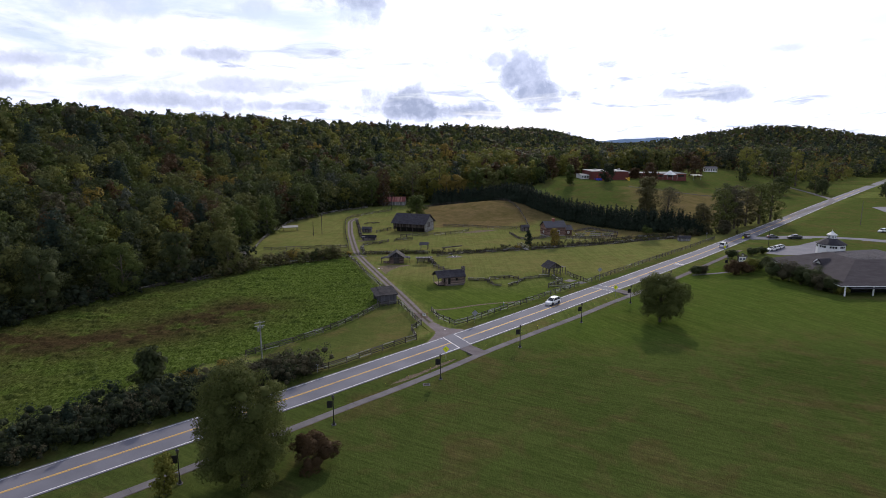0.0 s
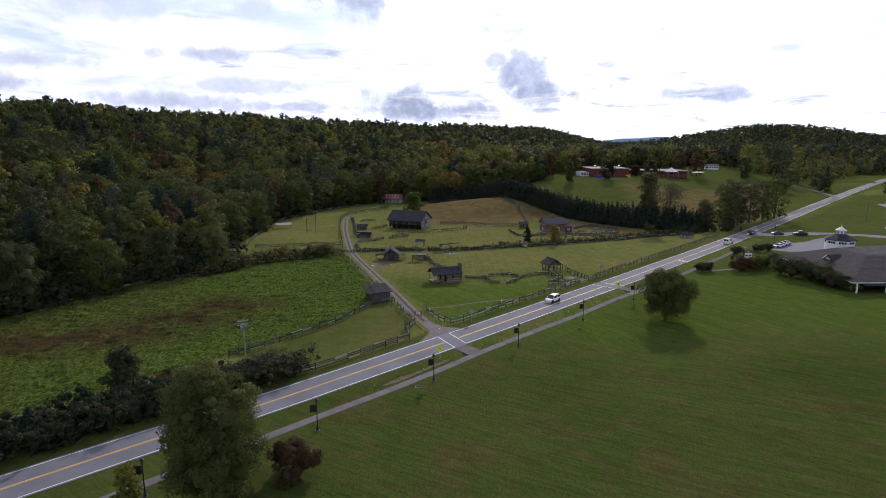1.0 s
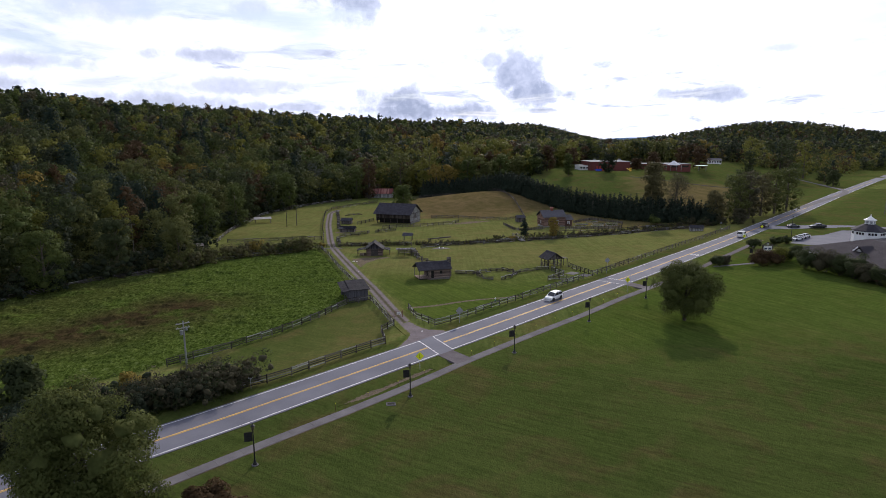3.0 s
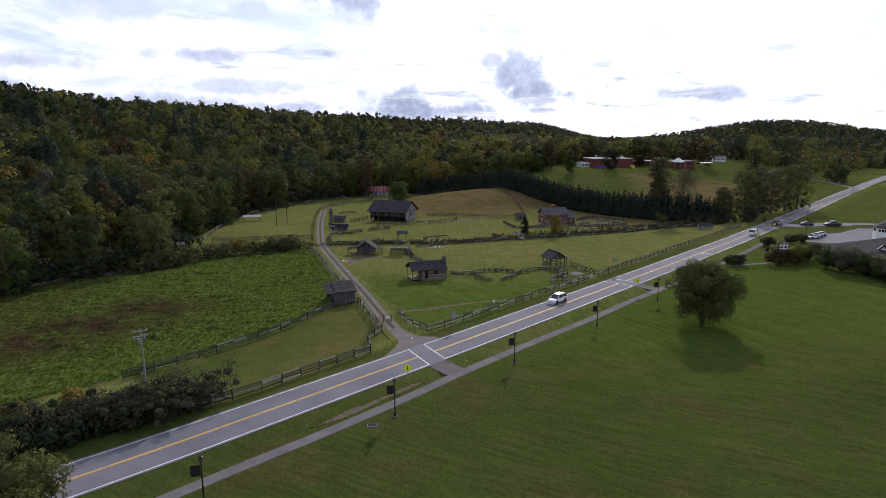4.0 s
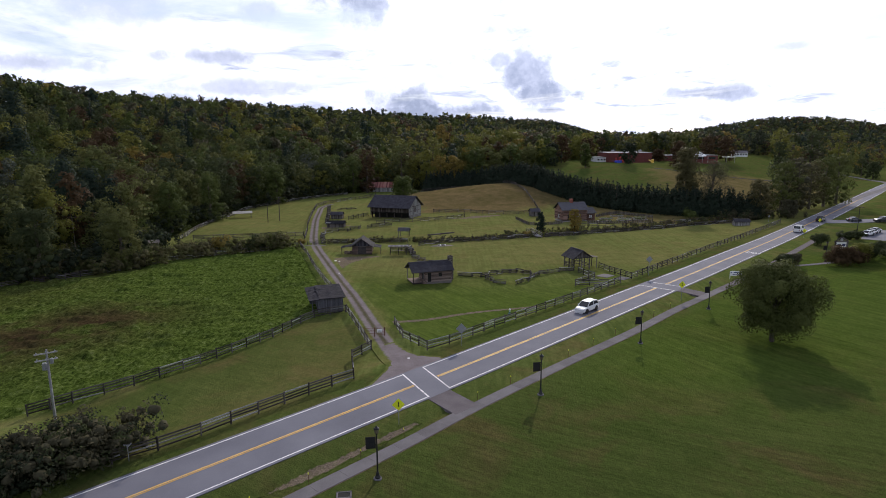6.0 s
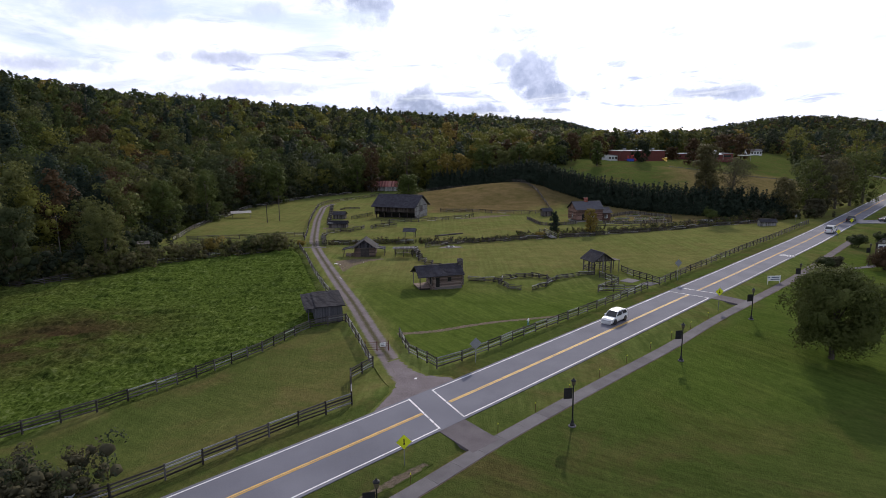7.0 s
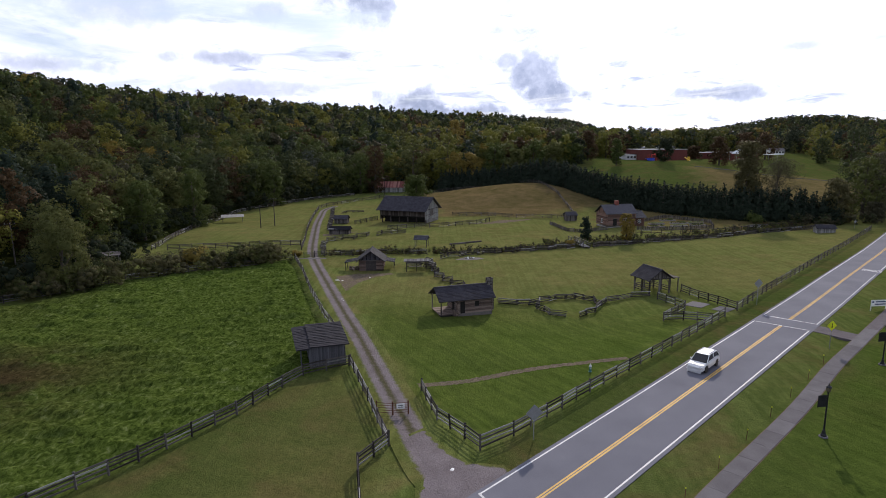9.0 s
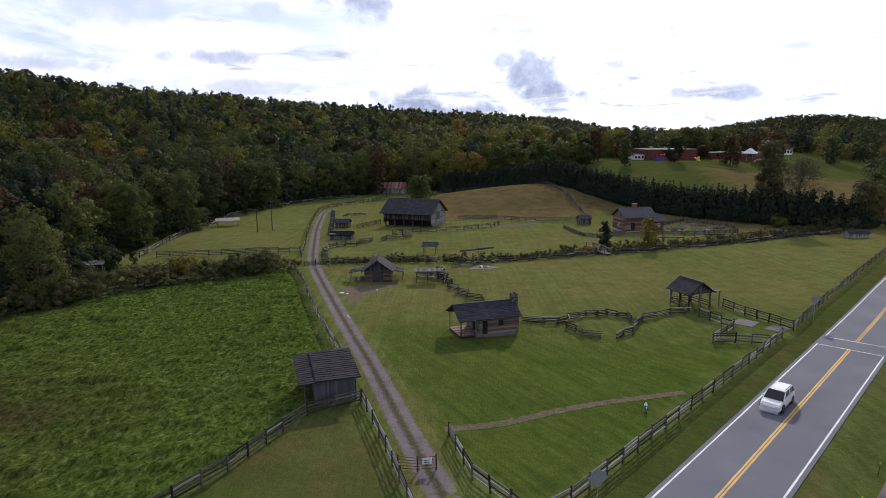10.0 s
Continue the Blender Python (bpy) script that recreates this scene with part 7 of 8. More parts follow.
def school():
    z = ground_z(116, 420)
    t = thing("school_building", pose(0, 0, 0), "long flat-roofed red brick school on the rise", "school")
    flat_block(t, 104.5, 130.5, 418, 445, z, 5.8)
    flat_block(t, 99, 104.5, 424, 440, z, 3.0, wall=WHITE_PAINT, wins=3)
    flat_block(t, 130.5, 156, 440, 456, z, 3.4, wins=4)
    b = flat_block(t, 154, 176, 430, 452, z, 3.6, wins=3)
    part("canopy_roof", lathe([(4.8, z + 3.3), (0.3, z + 6.2)], 4, (162, 424, 0)), WHITE_PAINT, t, "white pyramid canopy over the entrance")
    for px, py in ((158.5, 420), (165.5, 420), (158.5, 428), (165.5, 428)):
        part("canopy_post", rod((px, py, z - 0.5), (px, py, z + 3.7), 0.12, 0.12, 6), GREY_METAL, t)
    part("canopy", box(7, 5, 0.25, (184, 432, z + 2.4)), WHITE_PAINT, t, "white flat walkway canopy")
    for px in (181.5, 186.5):
        part("canopy_post", rod((px, 430, z - 1), (px, 430, z + 2.7), 0.10, 0.10, 6), GREY_METAL, t)
    for i, px in enumerate((110, 118, 127)):
        part("roof_vent", box(1.6, 1.6, 0.9, (px, 430, z + 6.5)), GREY_METAL, t)


school()


def playground():
    z = ground_z(106, 408)
    BLUE = shade_mat("blue plastic", [(0.03, 0.06, 0.42), (0.05, 0.09, 0.55)], 0.4, bump=0)
    REDP = shade_mat("red plastic", [(0.45, 0.03, 0.025), (0.55, 0.05, 0.04)], 0.4, bump=0)
    YEL = shade_mat("yellow plastic", [(0.60, 0.36, 0.03), (0.72, 0.46, 0.05)], 0.4, bump=0)
    t = thing("climbing_frame", pose(107, 410, z), "red and blue plastic climbing frame on the school lawn", "playground")
    for px in (0, 2, 4):
        for py in (0, 2):
            part("post", rod((px, py, -0.2), (px, py, 3.4), 0.1, 0.1, 6), REDP, t)
    part("deck", box(4.3, 2.2, 0.15, (2, 1, 1.4)), REDP, t)
    part("panel", box(4.0, 0.1, 1.5, (1.0, -0.1, 0.1)), BLUE, t)
    part("slide", box(0.8, 3.2, 0.15, (-0.9, -0.4, 0.7), (28, 0, 70)), BLUE, t)
    part("roof", lathe([(1.7, 3.3), (0.1, 4.5)], 4, (3.2, 1, 0)), REDP, t)
    x, y = 127.5, 410
    s = thing("play_slide", pose(x, y, ground_z(x, y)), "curved yellow plastic slide on the school lawn", "playground")
    part("chute", box(1.0, 3.6, 0.25, (0, 0, 0.9), (30, 0, 40)), YEL, s)
    part("tower", box(1.2, 1.2, 2.2, (1.3, 1.4, 0), bevel=0.05), YEL, s)


playground()


def far_house(x, y, w, d, h, turn, label, wall, roof, seed):
    t = thing("far_house", pose(x, y, ground_z(x, y), 0, 0, turn), label, "house", "far houses")
    part("wall", box(w, d, h + 1.5, (w / 2, d / 2, -1.5)), wall, t)
    gable_roof(t, -0.5, w + 0.5, -0.5, d + 0.5, h, h + d * 0.24, roof, seed, 1.0, (1.0, 2.0))
    for i in range(5):
        part("window", box(1.2, 0.08, 1.3, (w * (i + 0.5) / 5, -0.02, 0.9), bevel=0.02), DARK_IN, t, "dark window")
    for px in (0.05, w - 0.05):
        part("gable", prism([(-d / 2, h), (d / 2, h), (0, h + d * 0.23)], 0.1, pose(px, d / 2, 0, 0, 0, 90)), wall, t)


far_house(230, 522, 10, 7, 2.8, -6, "long white house with a pale roof beyond the school", WHITE_PAINT, GREY_SHINGLE, 301)

# ---------------------------------------------------------------- vehicles
def car(name, x, y, turn, kind, paint_mat, label, z=None):
    """A car from lofted sections: body, glass house, roof, lamps, bumpers and four wheels. It points along its x axis."""
    t = thing(name, pose(x, y, (ground_z(x, y) + 0.06) if z is None else z, 0, 0, turn), label, "car")
    if kind == "pickup":
        L, W, belt, top = 5.6, 1.95, 1.12, 1.82
        low = [(-2.8, 0.86, 1.05), (-2.6, 0.95, 1.12), (-1.0, 0.97, 1.14), (1.0, 0.97, 1.14), (1.3, 0.96, 1.12), (2.5, 0.92, 1.02), (2.8, 0.80, 0.80)]
        cab = [(-1.05, 0.86, 1.12, 0.0), (-0.9, 0.80, 1.80, 0.0), (0.55, 0.80, 1.82, 0.0), (1.35, 0.86, 1.12, 0.0)]
        wheels = (-1.75, 1.85)
    elif kind == "van":
        L, W, belt, top = 5.2, 2.0, 1.15, 2.0
        low = [(-2.6, 0.92, 1.15), (-2.5, 0.98, 1.18), (1.2, 0.98, 1.18), (1.6, 0.95, 1.12), (2.4, 0.90, 0.98), (2.6, 0.80, 0.75)]
        cab = [(-2.55, 0.92, 1.16, 0.0), (-2.4, 0.84, 1.98, 0.0), (0.8, 0.84, 2.0, 0.0), (1.75, 0.88, 1.12, 0.0)]
        wheels = (-1.6, 1.65)
    elif kind == "suv":
        L, W, belt, top = 4.75, 1.9, 1.02, 1.72
        low = [(-2.36, 0.80, 0.98), (-2.2, 0.92, 1.06), (-1.0, 0.95, 1.06), (0.8, 0.95, 1.02), (1.1, 0.94, 0.99), (2.0, 0.88, 0.88), (2.37, 0.72, 0.66)]
        cab = [(-2.2, 0.84, 1.05, 0.0), (-1.75, 0.72, 1.66, 0.0), (-0.3, 0.74, 1.72, 0.0), (0.4, 0.73, 1.66, 0.0), (1.25, 0.82, 0.99, 0.0)]
        wheels = (-1.38, 1.42)
    else:
        L, W, belt, top = 4.6, 1.8, 0.92, 1.45
        low = [(-2.3, 0.76, 0.88), (-2.1, 0.88, 0.95), (-1.3, 0.90, 0.95), (0.9, 0.90, 0.92), (1.2, 0.89, 0.90), (2.0, 0.84, 0.80), (2.3, 0.68, 0.60)]
        cab = [(-1.75, 0.80, 0.94, 0.0), (-0.95, 0.64, 1.42, 0.0), (0.2, 0.66, 1.45, 0.0), (1.2, 0.80, 0.90, 0.0)]
        wheels = (-1.35, 1.35)
    bm = bmesh.new()
    rings = []
    for px, hw, zt in low:
        sec = [(-hw * 0.9, 0.26), (-hw, 0.45), (-hw, zt - 0.22), (-hw * 0.93, zt), (hw * 0.93, zt), (hw, zt - 0.22), (hw, 0.45), (hw * 0.9, 0.26)]
        rings.append([bm.verts.new((px, a, b)) for a, b in sec])
    for a, b in zip(rings, rings[1:]):
        for i in range(8):
            bm.faces.new((a[i], a[(i + 1) % 8], b[(i + 1) % 8], b[i]))
    bm.faces.new(rings[0])
    bm.faces.new(rings[-1][::-1])
    bmesh.ops.recalc_face_normals(bm, faces=bm.faces[:])
    bmesh.ops.bevel(bm, geom=[e for e in bm.edges if e.calc_face_angle(0) > 0.5], offset=0.04, segments=2, affect="EDGES")
    body = part("body", bm, paint_mat, t, smooth=False)
    bm = bmesh.new()
    rings = []
    for px, hw, zt, _ in cab:
        base = min(p[2] for p in cab) - 0.02
        rings.append([bm.verts.new(v) for v in ((px, -hw * 1.06, base), (px, -hw, zt - 0.05), (px, hw, zt - 0.05), (px, hw * 1.06, base))])
    for a, b in zip(rings, rings[1:]):
        for i in range(3):
            bm.faces.new((a[i], a[i + 1], b[i + 1], b[i]))
    bmesh.ops.recalc_face_normals(bm, faces=bm.faces[:])
    part("glass", bm, GLASS_DARK, t, "dark tinted window glass")
    roofs = [c for c in cab if c[2] > belt + 0.3]
    bm = bmesh.new()
    rings = [[bm.verts.new(v) for v in ((px, -hw * 1.02, zt - 0.07), (px, -hw * 0.9, zt), (px, hw * 0.9, zt), (px, hw * 1.02, zt - 0.07))] for px, hw, zt, _ in roofs]
    for a, b in zip(rings, rings[1:]):
        for i in range(3):
            bm.faces.new((a[i], a[i + 1], b[i + 1], b[i]))
    bmesh.ops.recalc_face_normals(bm, faces=bm.faces[:])
    bmesh.ops.solidify(bm, geom=bm.faces[:], thickness=0.05)
    part("roof", bm, paint_mat, t)
    # pillars
    for s in (-1, 1):
        for a, b in ((cab[0], cab[1]), (cab[-1], cab[-2])):
            part("pillar", rod((a[0], s * a[1] * 1.05, a[2] - 0.03), (b[0], s * b[1], b[2] - 0.04), 0.045, 0.04, 5), paint_mat, t)
        mid = (roofs[0][0] + roofs[-1][0]) / 2
        part("pillar", rod((mid, s * 0.90 * W / 1.9, belt), (mid, s * roofs[0][1] * 1.01, roofs[0][2] - 0.06), 0.04, 0.04, 5), paint_mat, t)
        if kind == "van":
            part("side_panel", box(2.0, 0.04, 0.8, (-1.5, s * 0.885, 1.15), (s * 4, 0, 0)), paint_mat, t)
        part("headlight", box(0.18, 0.34, 0.16, (L / 2 - 0.16, s * 0.60, 0.62), bevel=0.03), GLASS_HEAD, t)
        part("tail_light", box(0.12, 0.22, 0.3, (-L / 2 + 0.05, s * 0.72, 0.72), bevel=0.02), TAIL_RED, t)
        part("mirror", box(0.14, 0.2, 0.14, (cab[-1][0] - 0.35, s * (W / 2 + 0.06), belt), bevel=0.03), paint_mat, t)
        for wx in wheels:
            w = part("wheel", lathe([(0.20, -0.11), (0.33, -0.11), (0.36, -0.07), (0.36, 0.07), (0.33, 0.11), (0.20, 0.11)], 16), RUBBER, t)
            w.matrix_basis = pose(wx, s * (W / 2 - 0.12), 0.36, 90)
            part("rim", lathe([(0.22, -0.115), (0.06, -0.13), (0.06, 0.13), (0.22, 0.115)], 10), GREY_METAL, w)
            part("wheel_arch", lathe([(0.42, -0.05), (0.42, 0.05)], 14, (0, 0, 0)), BLACK_METAL, t).matrix_basis = pose(wx, s * (W / 2 - 0.03), 0.40, 90)
    for s in (-1, 1):
        part("bumper", box(0.16, W * 0.86, 0.2, (s * (L / 2 - 0.08), 0, 0.32), bevel=0.04), BLACK_METAL if kind == "pickup" else paint_mat, t)
    part("plate", box(0.03, 0.34, 0.12, (-L / 2 + 0.0, 0, 0.62)), WHITE_PAINT, t)
    if kind == "pickup":
        part("bed", box(1.55, 1.62, 0.08, (-1.85, 0, 1.10)), DARK_IN, t, "dark open load bed")
        for s in (-1, 1):
            part("bed_side", box(1.65, 0.12, 0.14, (-1.85, s * 0.86, 1.10), bevel=0.03), paint_mat, t)
        part("tailgate", box(0.1, 1.6, 0.14, (-2.66, 0, 1.06), bevel=0.02), paint_mat, t)
    if kind == "suv":
        for s in (-1, 1):
            part("roof_rail", rod((-1.6, s * 0.66, 1.74), (0.2, s * 0.66, 1.76), 0.03, 0.03, 5), GREY_METAL, t)
    return t


def car_paint(name, c):
    m = shade_mat(name, [tuple(0.93 * v for v in c), c], 0.28, fine=3, bump=0, spec=0.5)
    m.node_tree.nodes["Principled BSDF"].inputs["Coat Weight"].default_value = 0.5
    return m


LANTERN_GLASS = shade_mat("smoky lantern glass", [(0.07, 0.06, 0.04), (0.13, 0.11, 0.07)], 0.2, bump=0)
GLASS_HEAD = shade_mat("headlamp glass", [(0.45, 0.46, 0.48), (0.60, 0.61, 0.62)], 0.15, bump=0)
TAIL_RED = shade_mat("red lamp glass", [(0.28, 0.012, 0.012), (0.36, 0.02, 0.02)], 0.2, bump=0)
PAINT_WHITE = car_paint("white car paint", (0.74, 0.74, 0.74))
PAINT_BLACK = car_paint("black car paint", (0.014, 0.014, 0.016))
PAINT_GREY = car_paint("dark grey car paint", (0.05, 0.055, 0.065))
px_, py_, pa_ = road_at(road_s(26.5, 147), 1.6)
car("suv", px_, py_, pa_ + 180, "suv", PAINT_WHITE, "white sport utility car driving on the road")
px_, py_, pa_ = road_at(road_s(107.5, 226.5), -1.6)
car("van", px_, py_, pa_, "van", PAINT_WHITE, "white van driving on the road")
px_, py_, pa_ = road_at(road_s(127, 248), -1.6)
car("pickup", px_, py_, pa_, "pickup", PAINT_BLACK, "black pickup truck driving on the road")
car("parked_car", 139, 246.5, 6, "sedan", PAINT_GREY, "dark grey saloon car at the car park entrance")
car("parked_pickup", 147, 244.2, 178, "pickup", PAINT_BLACK, "black pickup truck at the car park entrance")
for x, y in ((122.8, 217.0), (125.6, 219.6), (128.4, 222.2)):
    car("parked_car", x, y, 205, "sedan", PAINT_WHITE, "white saloon car in the car park row")
car("parked_car", 197, 262, 200, "suv", PAINT_WHITE, "white sport utility car on the visitor drive")


# ---------------------------------------------------------------- street furniture
def lamp_post(x, y, turn):
    t = thing("street_lamp", pose(x, y, ground_z(x, y), 0, 0, turn), "black post lamp with a dark banner on an arm", "street lamp", "post lamps along the walkway")
    part("footing", lathe([(0.36, -0.1), (0.36, 0.07), (0.33, 0.1)], 14), CONCRETE, t)
    part("base", lathe([(0.24, 0.08), (0.24, 0.2), (0.15, 0.34), (0.12, 0.55), (0.09, 0.62)], 12), BLACK_METAL, t)
    part("pole", rod((0, 0, 0.55), (0, 0, 3.95), 0.075, 0.055, 10), BLACK_METAL, t)
    part("arm", rod((0, 0, 3.95), (0, 0.0, 4.0), 0.1, 0.12, 8), BLACK_METAL, t)
    lan = part("lantern", lathe([(0.10, 3.98), (0.17, 4.08), (0.19, 4.36), (0.17, 4.42)], 10), LANTERN_GLASS, t, "smoky amber glass lantern")
    part("lantern_cap", lathe([(0.25, 4.40), (0.22, 4.48), (0.10, 4.56), (0.05, 4.62), (0.02, 4.72)], 10), BLACK_METAL, lan)
    for z in (2.75, 3.72):
        part("banner_arm", rod((0, 0, z), (-0.92, 0, z), 0.02, 0.02, 6), BLACK_METAL, t)
    part("banner", box(0.82, 0.03, 1.04, (-0.5, 0, 2.72)), BANNER, t, "dark cloth banner with faint lettering bars")
    return t


BANNER = shade_mat("dark banner cloth", [(0.012, 0.012, 0.013), (0.03, 0.027, 0.025)], 0.9, scale=3, fine=9, bump=0.2)
first_lamp = None
for x, y in ((-47.5, 50), (-31.9, 65.8), (-15.9, 80.9), (-0.3, 97.5), (15.6, 113.7), (31.7, 130.0), (47.9, 146.1), (64.6, 163.4), (89.7, 182.6)):
    if first_lamp is None:
        first_lamp = lamp_post(x, y, 12)
    else:
        copy_thing(first_lamp, pose(x, y, ground_z(x, y), 0, 0, 12))


def diamond_sign(x, y, turn, face, label, h=2.1, size=0.9, bars=True):
    t = thing("road_sign", pose(x, y, ground_z(x, y), 0, 0, turn), label, "road sign")
    part("post", box(0.06, 0.05, h + 0.7, (0, 0.03, -0.2)), GREY_METAL, t)
    p = part("plate", box(size, 0.012, size, (0, -0.01, h - size / 2), bevel=0.004), face, t)
    p.matrix_basis = pose(0, 0, h) @ pose(0, 0, 0, 0, 45, 0) @ pose(0, 0, -h)
    if bars:
        for bx, bz, bw, bh, an in ((0.0, 0.02, 0.09, 0.26, 0), (-0.05, -0.24, 0.07, 0.26, 14), (0.06, -0.24, 0.07, 0.26, -14)):
            part("mark", box(bw, 0.01, bh, (bx, -0.024, h + bz), (0, an, 0)), BLACK_METAL, t)
    return t


diamond_sign(0.7, 107.0, 8, SIGN_YELLOW, "yellow diamond crossing sign beside the near crosswalk")
diamond_sign(45.7, 151.8, 8, SIGN_YELLOW, "yellow diamond crossing sign beside the far crosswalk", 2.9)
diamond_sign(104.3, 215.4, 8, SIGN_YELLOW, "yellow diamond warning sign beside the road", 1.9)
diamond_sign(121.5, 236.4, 8, SIGN_YELLOW, "yellow diamond warning sign beside the road", 1.9)
for x, y, high in ((46.4, 170.5, 3.3), (7.4, 129.5, 2.4)):
    diamond_sign(x, y, 12, GREY_METAL, "back of a grey diamond road sign by the fence", high, 1.05, False)
diamond_sign(112, 248, 20, GREY_METAL, "back of a grey diamond road sign by the fence", 1.9, 0.76, False)
diamond_sign(-22.3, 100.4, 30, GREY_METAL, "grey sign back beside the roadside brush", 1.6, 0.5, False)


def marker_stakes():
    for i, (x, y) in enumerate(((-9.6, 93.7), (-5.8, 96.8), (-2.1, 100.5), (1.4, 104.3), (8.7, 112.6), (12.7, 117.0), (16.8, 121.2), (21.0, 125.4), (25.2, 129.8), (29.4, 134.0), (33.6, 138.3), (37.8, 142.6), (42.2, 147.2))):
        t = thing("marker_stake", pose(x, y, ground_z(x, y), random.uniform(-3, 3), random.uniform(-3, 3), 0), "thin rusty marker stake with a yellow top", "stake", "marker stakes along the swale")
        part("rod", rod((0, 0, -0.2), (0, 0, 0.95), 0.025, 0.02, 6), RUSTY, t)
        part("cap", lathe([(0.035, 0.93), (0.04, 1.05), (0.02, 1.08)], 8), SIGN_YELLOW, t)


RUSTY = shade_mat("rusty steel", [(0.08, 0.035, 0.02), (0.14, 0.06, 0.035)], 0.8, fine=10)
marker_stakes()

dg = thing("storm_drain", pose(-2.7, 95.2, ground_z(-2.7, 95.2), 0, 0, 8), "square concrete storm drain frame with dark grate in grass", "drain")
for s in (-1, 1):
    part("kerb", box(1.2, 0.14, 0.1, (0, s * 0.4, -0.02), bevel=0.02), CONCRETE, dg)
    part("kerb", box(0.14, 0.66, 0.1, (s * 0.53, 0, -0.02), bevel=0.02), CONCRETE, dg)
part("grate", box(0.92, 0.66, 0.04, (0, 0, 0.0)), DARK_IN, dg)

# white roadside notice
nb = thing("notice_board", pose(62.8, 168.1, ground_z(62.8, 168.1), 0, 0, 6), "white roadside notice board with dark lettering bars", "sign")
part("panel", box(2.5, 0.05, 0.95, (0, 0, 0.55), bevel=0.01), WHITE_PAINT, nb)
for s in (-1, 1):
    part("leg", box(0.08, 0.08, 1.6, (s * 1.15, 0.05, -0.1)), WHITE_PAINT, nb)
INK = shade_mat("dark blue sign ink", [(0.03, 0.04, 0.09), (0.05, 0.06, 0.12)], 0.7, bump=0)
for bx, bz, bw, bh in ((0.25, 1.14, 1.5, 0.16), (0.2, 0.78, 1.7, 0.16), (-0.95, 1.08, 0.3, 0.24)):
    part("bar", box(bw, 0.012, bh, (bx, -0.03, bz)), INK, nb)


def gabled_sign():
    x, y = 99.2, 192.2
    t = thing("gabled_sign", pose(x, y, ground_z(x, y), 0, 0, 4), "timber entrance sign with gable top and white panels", "sign")
    for s in (-1, 1):
        part("post", box(0.28, 0.28, 3.0, (s * 1.45, 0, 0)), OLD_WOOD, t)
        part("gable_beam", rod((s * 1.75, 0, 2.9), (0, 0, 4.0), 0.14, 0.14, 6), OLD_WOOD, t)
    part("tie_beam", box(3.4, 0.22, 0.24, (0, 0, 2.85)), OLD_WOOD, t)
    part("emblem", lathe([(0.36, -0.04), (0.36, 0.04)], 16), SILVER_WOOD, t).matrix_basis = pose(0, -0.05, 3.35, 90)
    part("panel", box(2.5, 0.1, 1.15, (0, 0, 1.6), bevel=0.01), WHITE_PAINT, t, "white panel with dark picture bars")
    part("panel", box(2.1, 0.1, 0.42, (0, 0, 1.05), bevel=0.01), WHITE_PAINT, t)
    for bx, bz, bw, bh in ((-0.55, 1.85, 0.9, 0.5), (0.6, 1.8, 0.8, 0.6), (0, 1.2, 1.6, 0.12)):
        part("bar", box(bw, 0.012, bh, (bx, -0.06, bz)), INK, t)


gabled_sign()


def utility_pole(x, y, h, label, arms=1, can=False, lean=0.0, mat=None):
    t = thing("utility_pole", pose(x, y, ground_z(x, y), lean, 0, 0), label, "utility pole")
    part("pole", rod((0, 0, -0.5), (0, 0, h), 0.15, 0.10, 9), mat or OLD_WOOD, t)
    for k in range(arms):
        a = part("crossarm", box(2.0, 0.1, 0.12, (0, -0.14, h - 0.4 - 0.7 * k), (0, 0, 35)), mat or OLD_WOOD, t)
        for s in (-0.8, 0, 0.8):
            part("insulator", lathe([(0.05, 0), (0.07, 0.06), (0.03, 0.16)], 8, (s * 0.82, -0.14 + s * 0.57, h - 0.28 - 0.7 * k)), GREY_METAL, a)
    if can:
        part("transformer", lathe([(0.2, 0), (0.22, 0.05), (0.22, 0.7), (0.16, 0.78)], 12, (-0.38, 0, h - 2.2)), GREY_METAL, t, "grey transformer can")
        part("transformer", lathe([(0.16, 0), (0.18, 0.05), (0.18, 0.5), (0.12, 0.56)], 12, (0.36, 0.1, h - 1.5)), GREY_METAL, t)
        part("conduit", box(0.12, 0.1, h * 0.45, (0.12, -0.12, 0.0)), GREY_METAL, t)
    return t


utility_pole(-35.2, 110.2, 7.6, "grey utility pole with transformers at the paddock corner", 2, True, mat=SILVER_WOOD)
POLES = [(-104, 150, 9.0), (-88, 200, 8.6), (-53.5, 262, 8.6), (-30, 352, 8.5)]
for x, y, h in POLES:
    utility_pole(x, y, h, "slim wooden utility pole carrying wires along the forest")
utility_pole(-56.5, 258, 6.2, "short bare wooden pole in the pasture", 0)
utility_pole(203.2, 285.5, 11.5, "tall wooden utility pole in the grass by the drive", 0)
lp = thing("car_park_light", pose(126.6, 226.6, ground_z(126.6, 226.6)), "tall black car park light with a flat head", "light pole")
part("pole", rod((0, 0, 0), (0, 0, 7.0), 0.1, 0.07, 8), BLACK_METAL, lp)
part("head", box(1.6, 0.4, 0.14, (0.3, 0, 6.95), bevel=0.03), BLACK_METAL, lp)


WIRE = shade_mat("black wire sheath", [(0.012, 0.012, 0.012), (0.02, 0.02, 0.02)], 1.0, bump=0, spec=0)


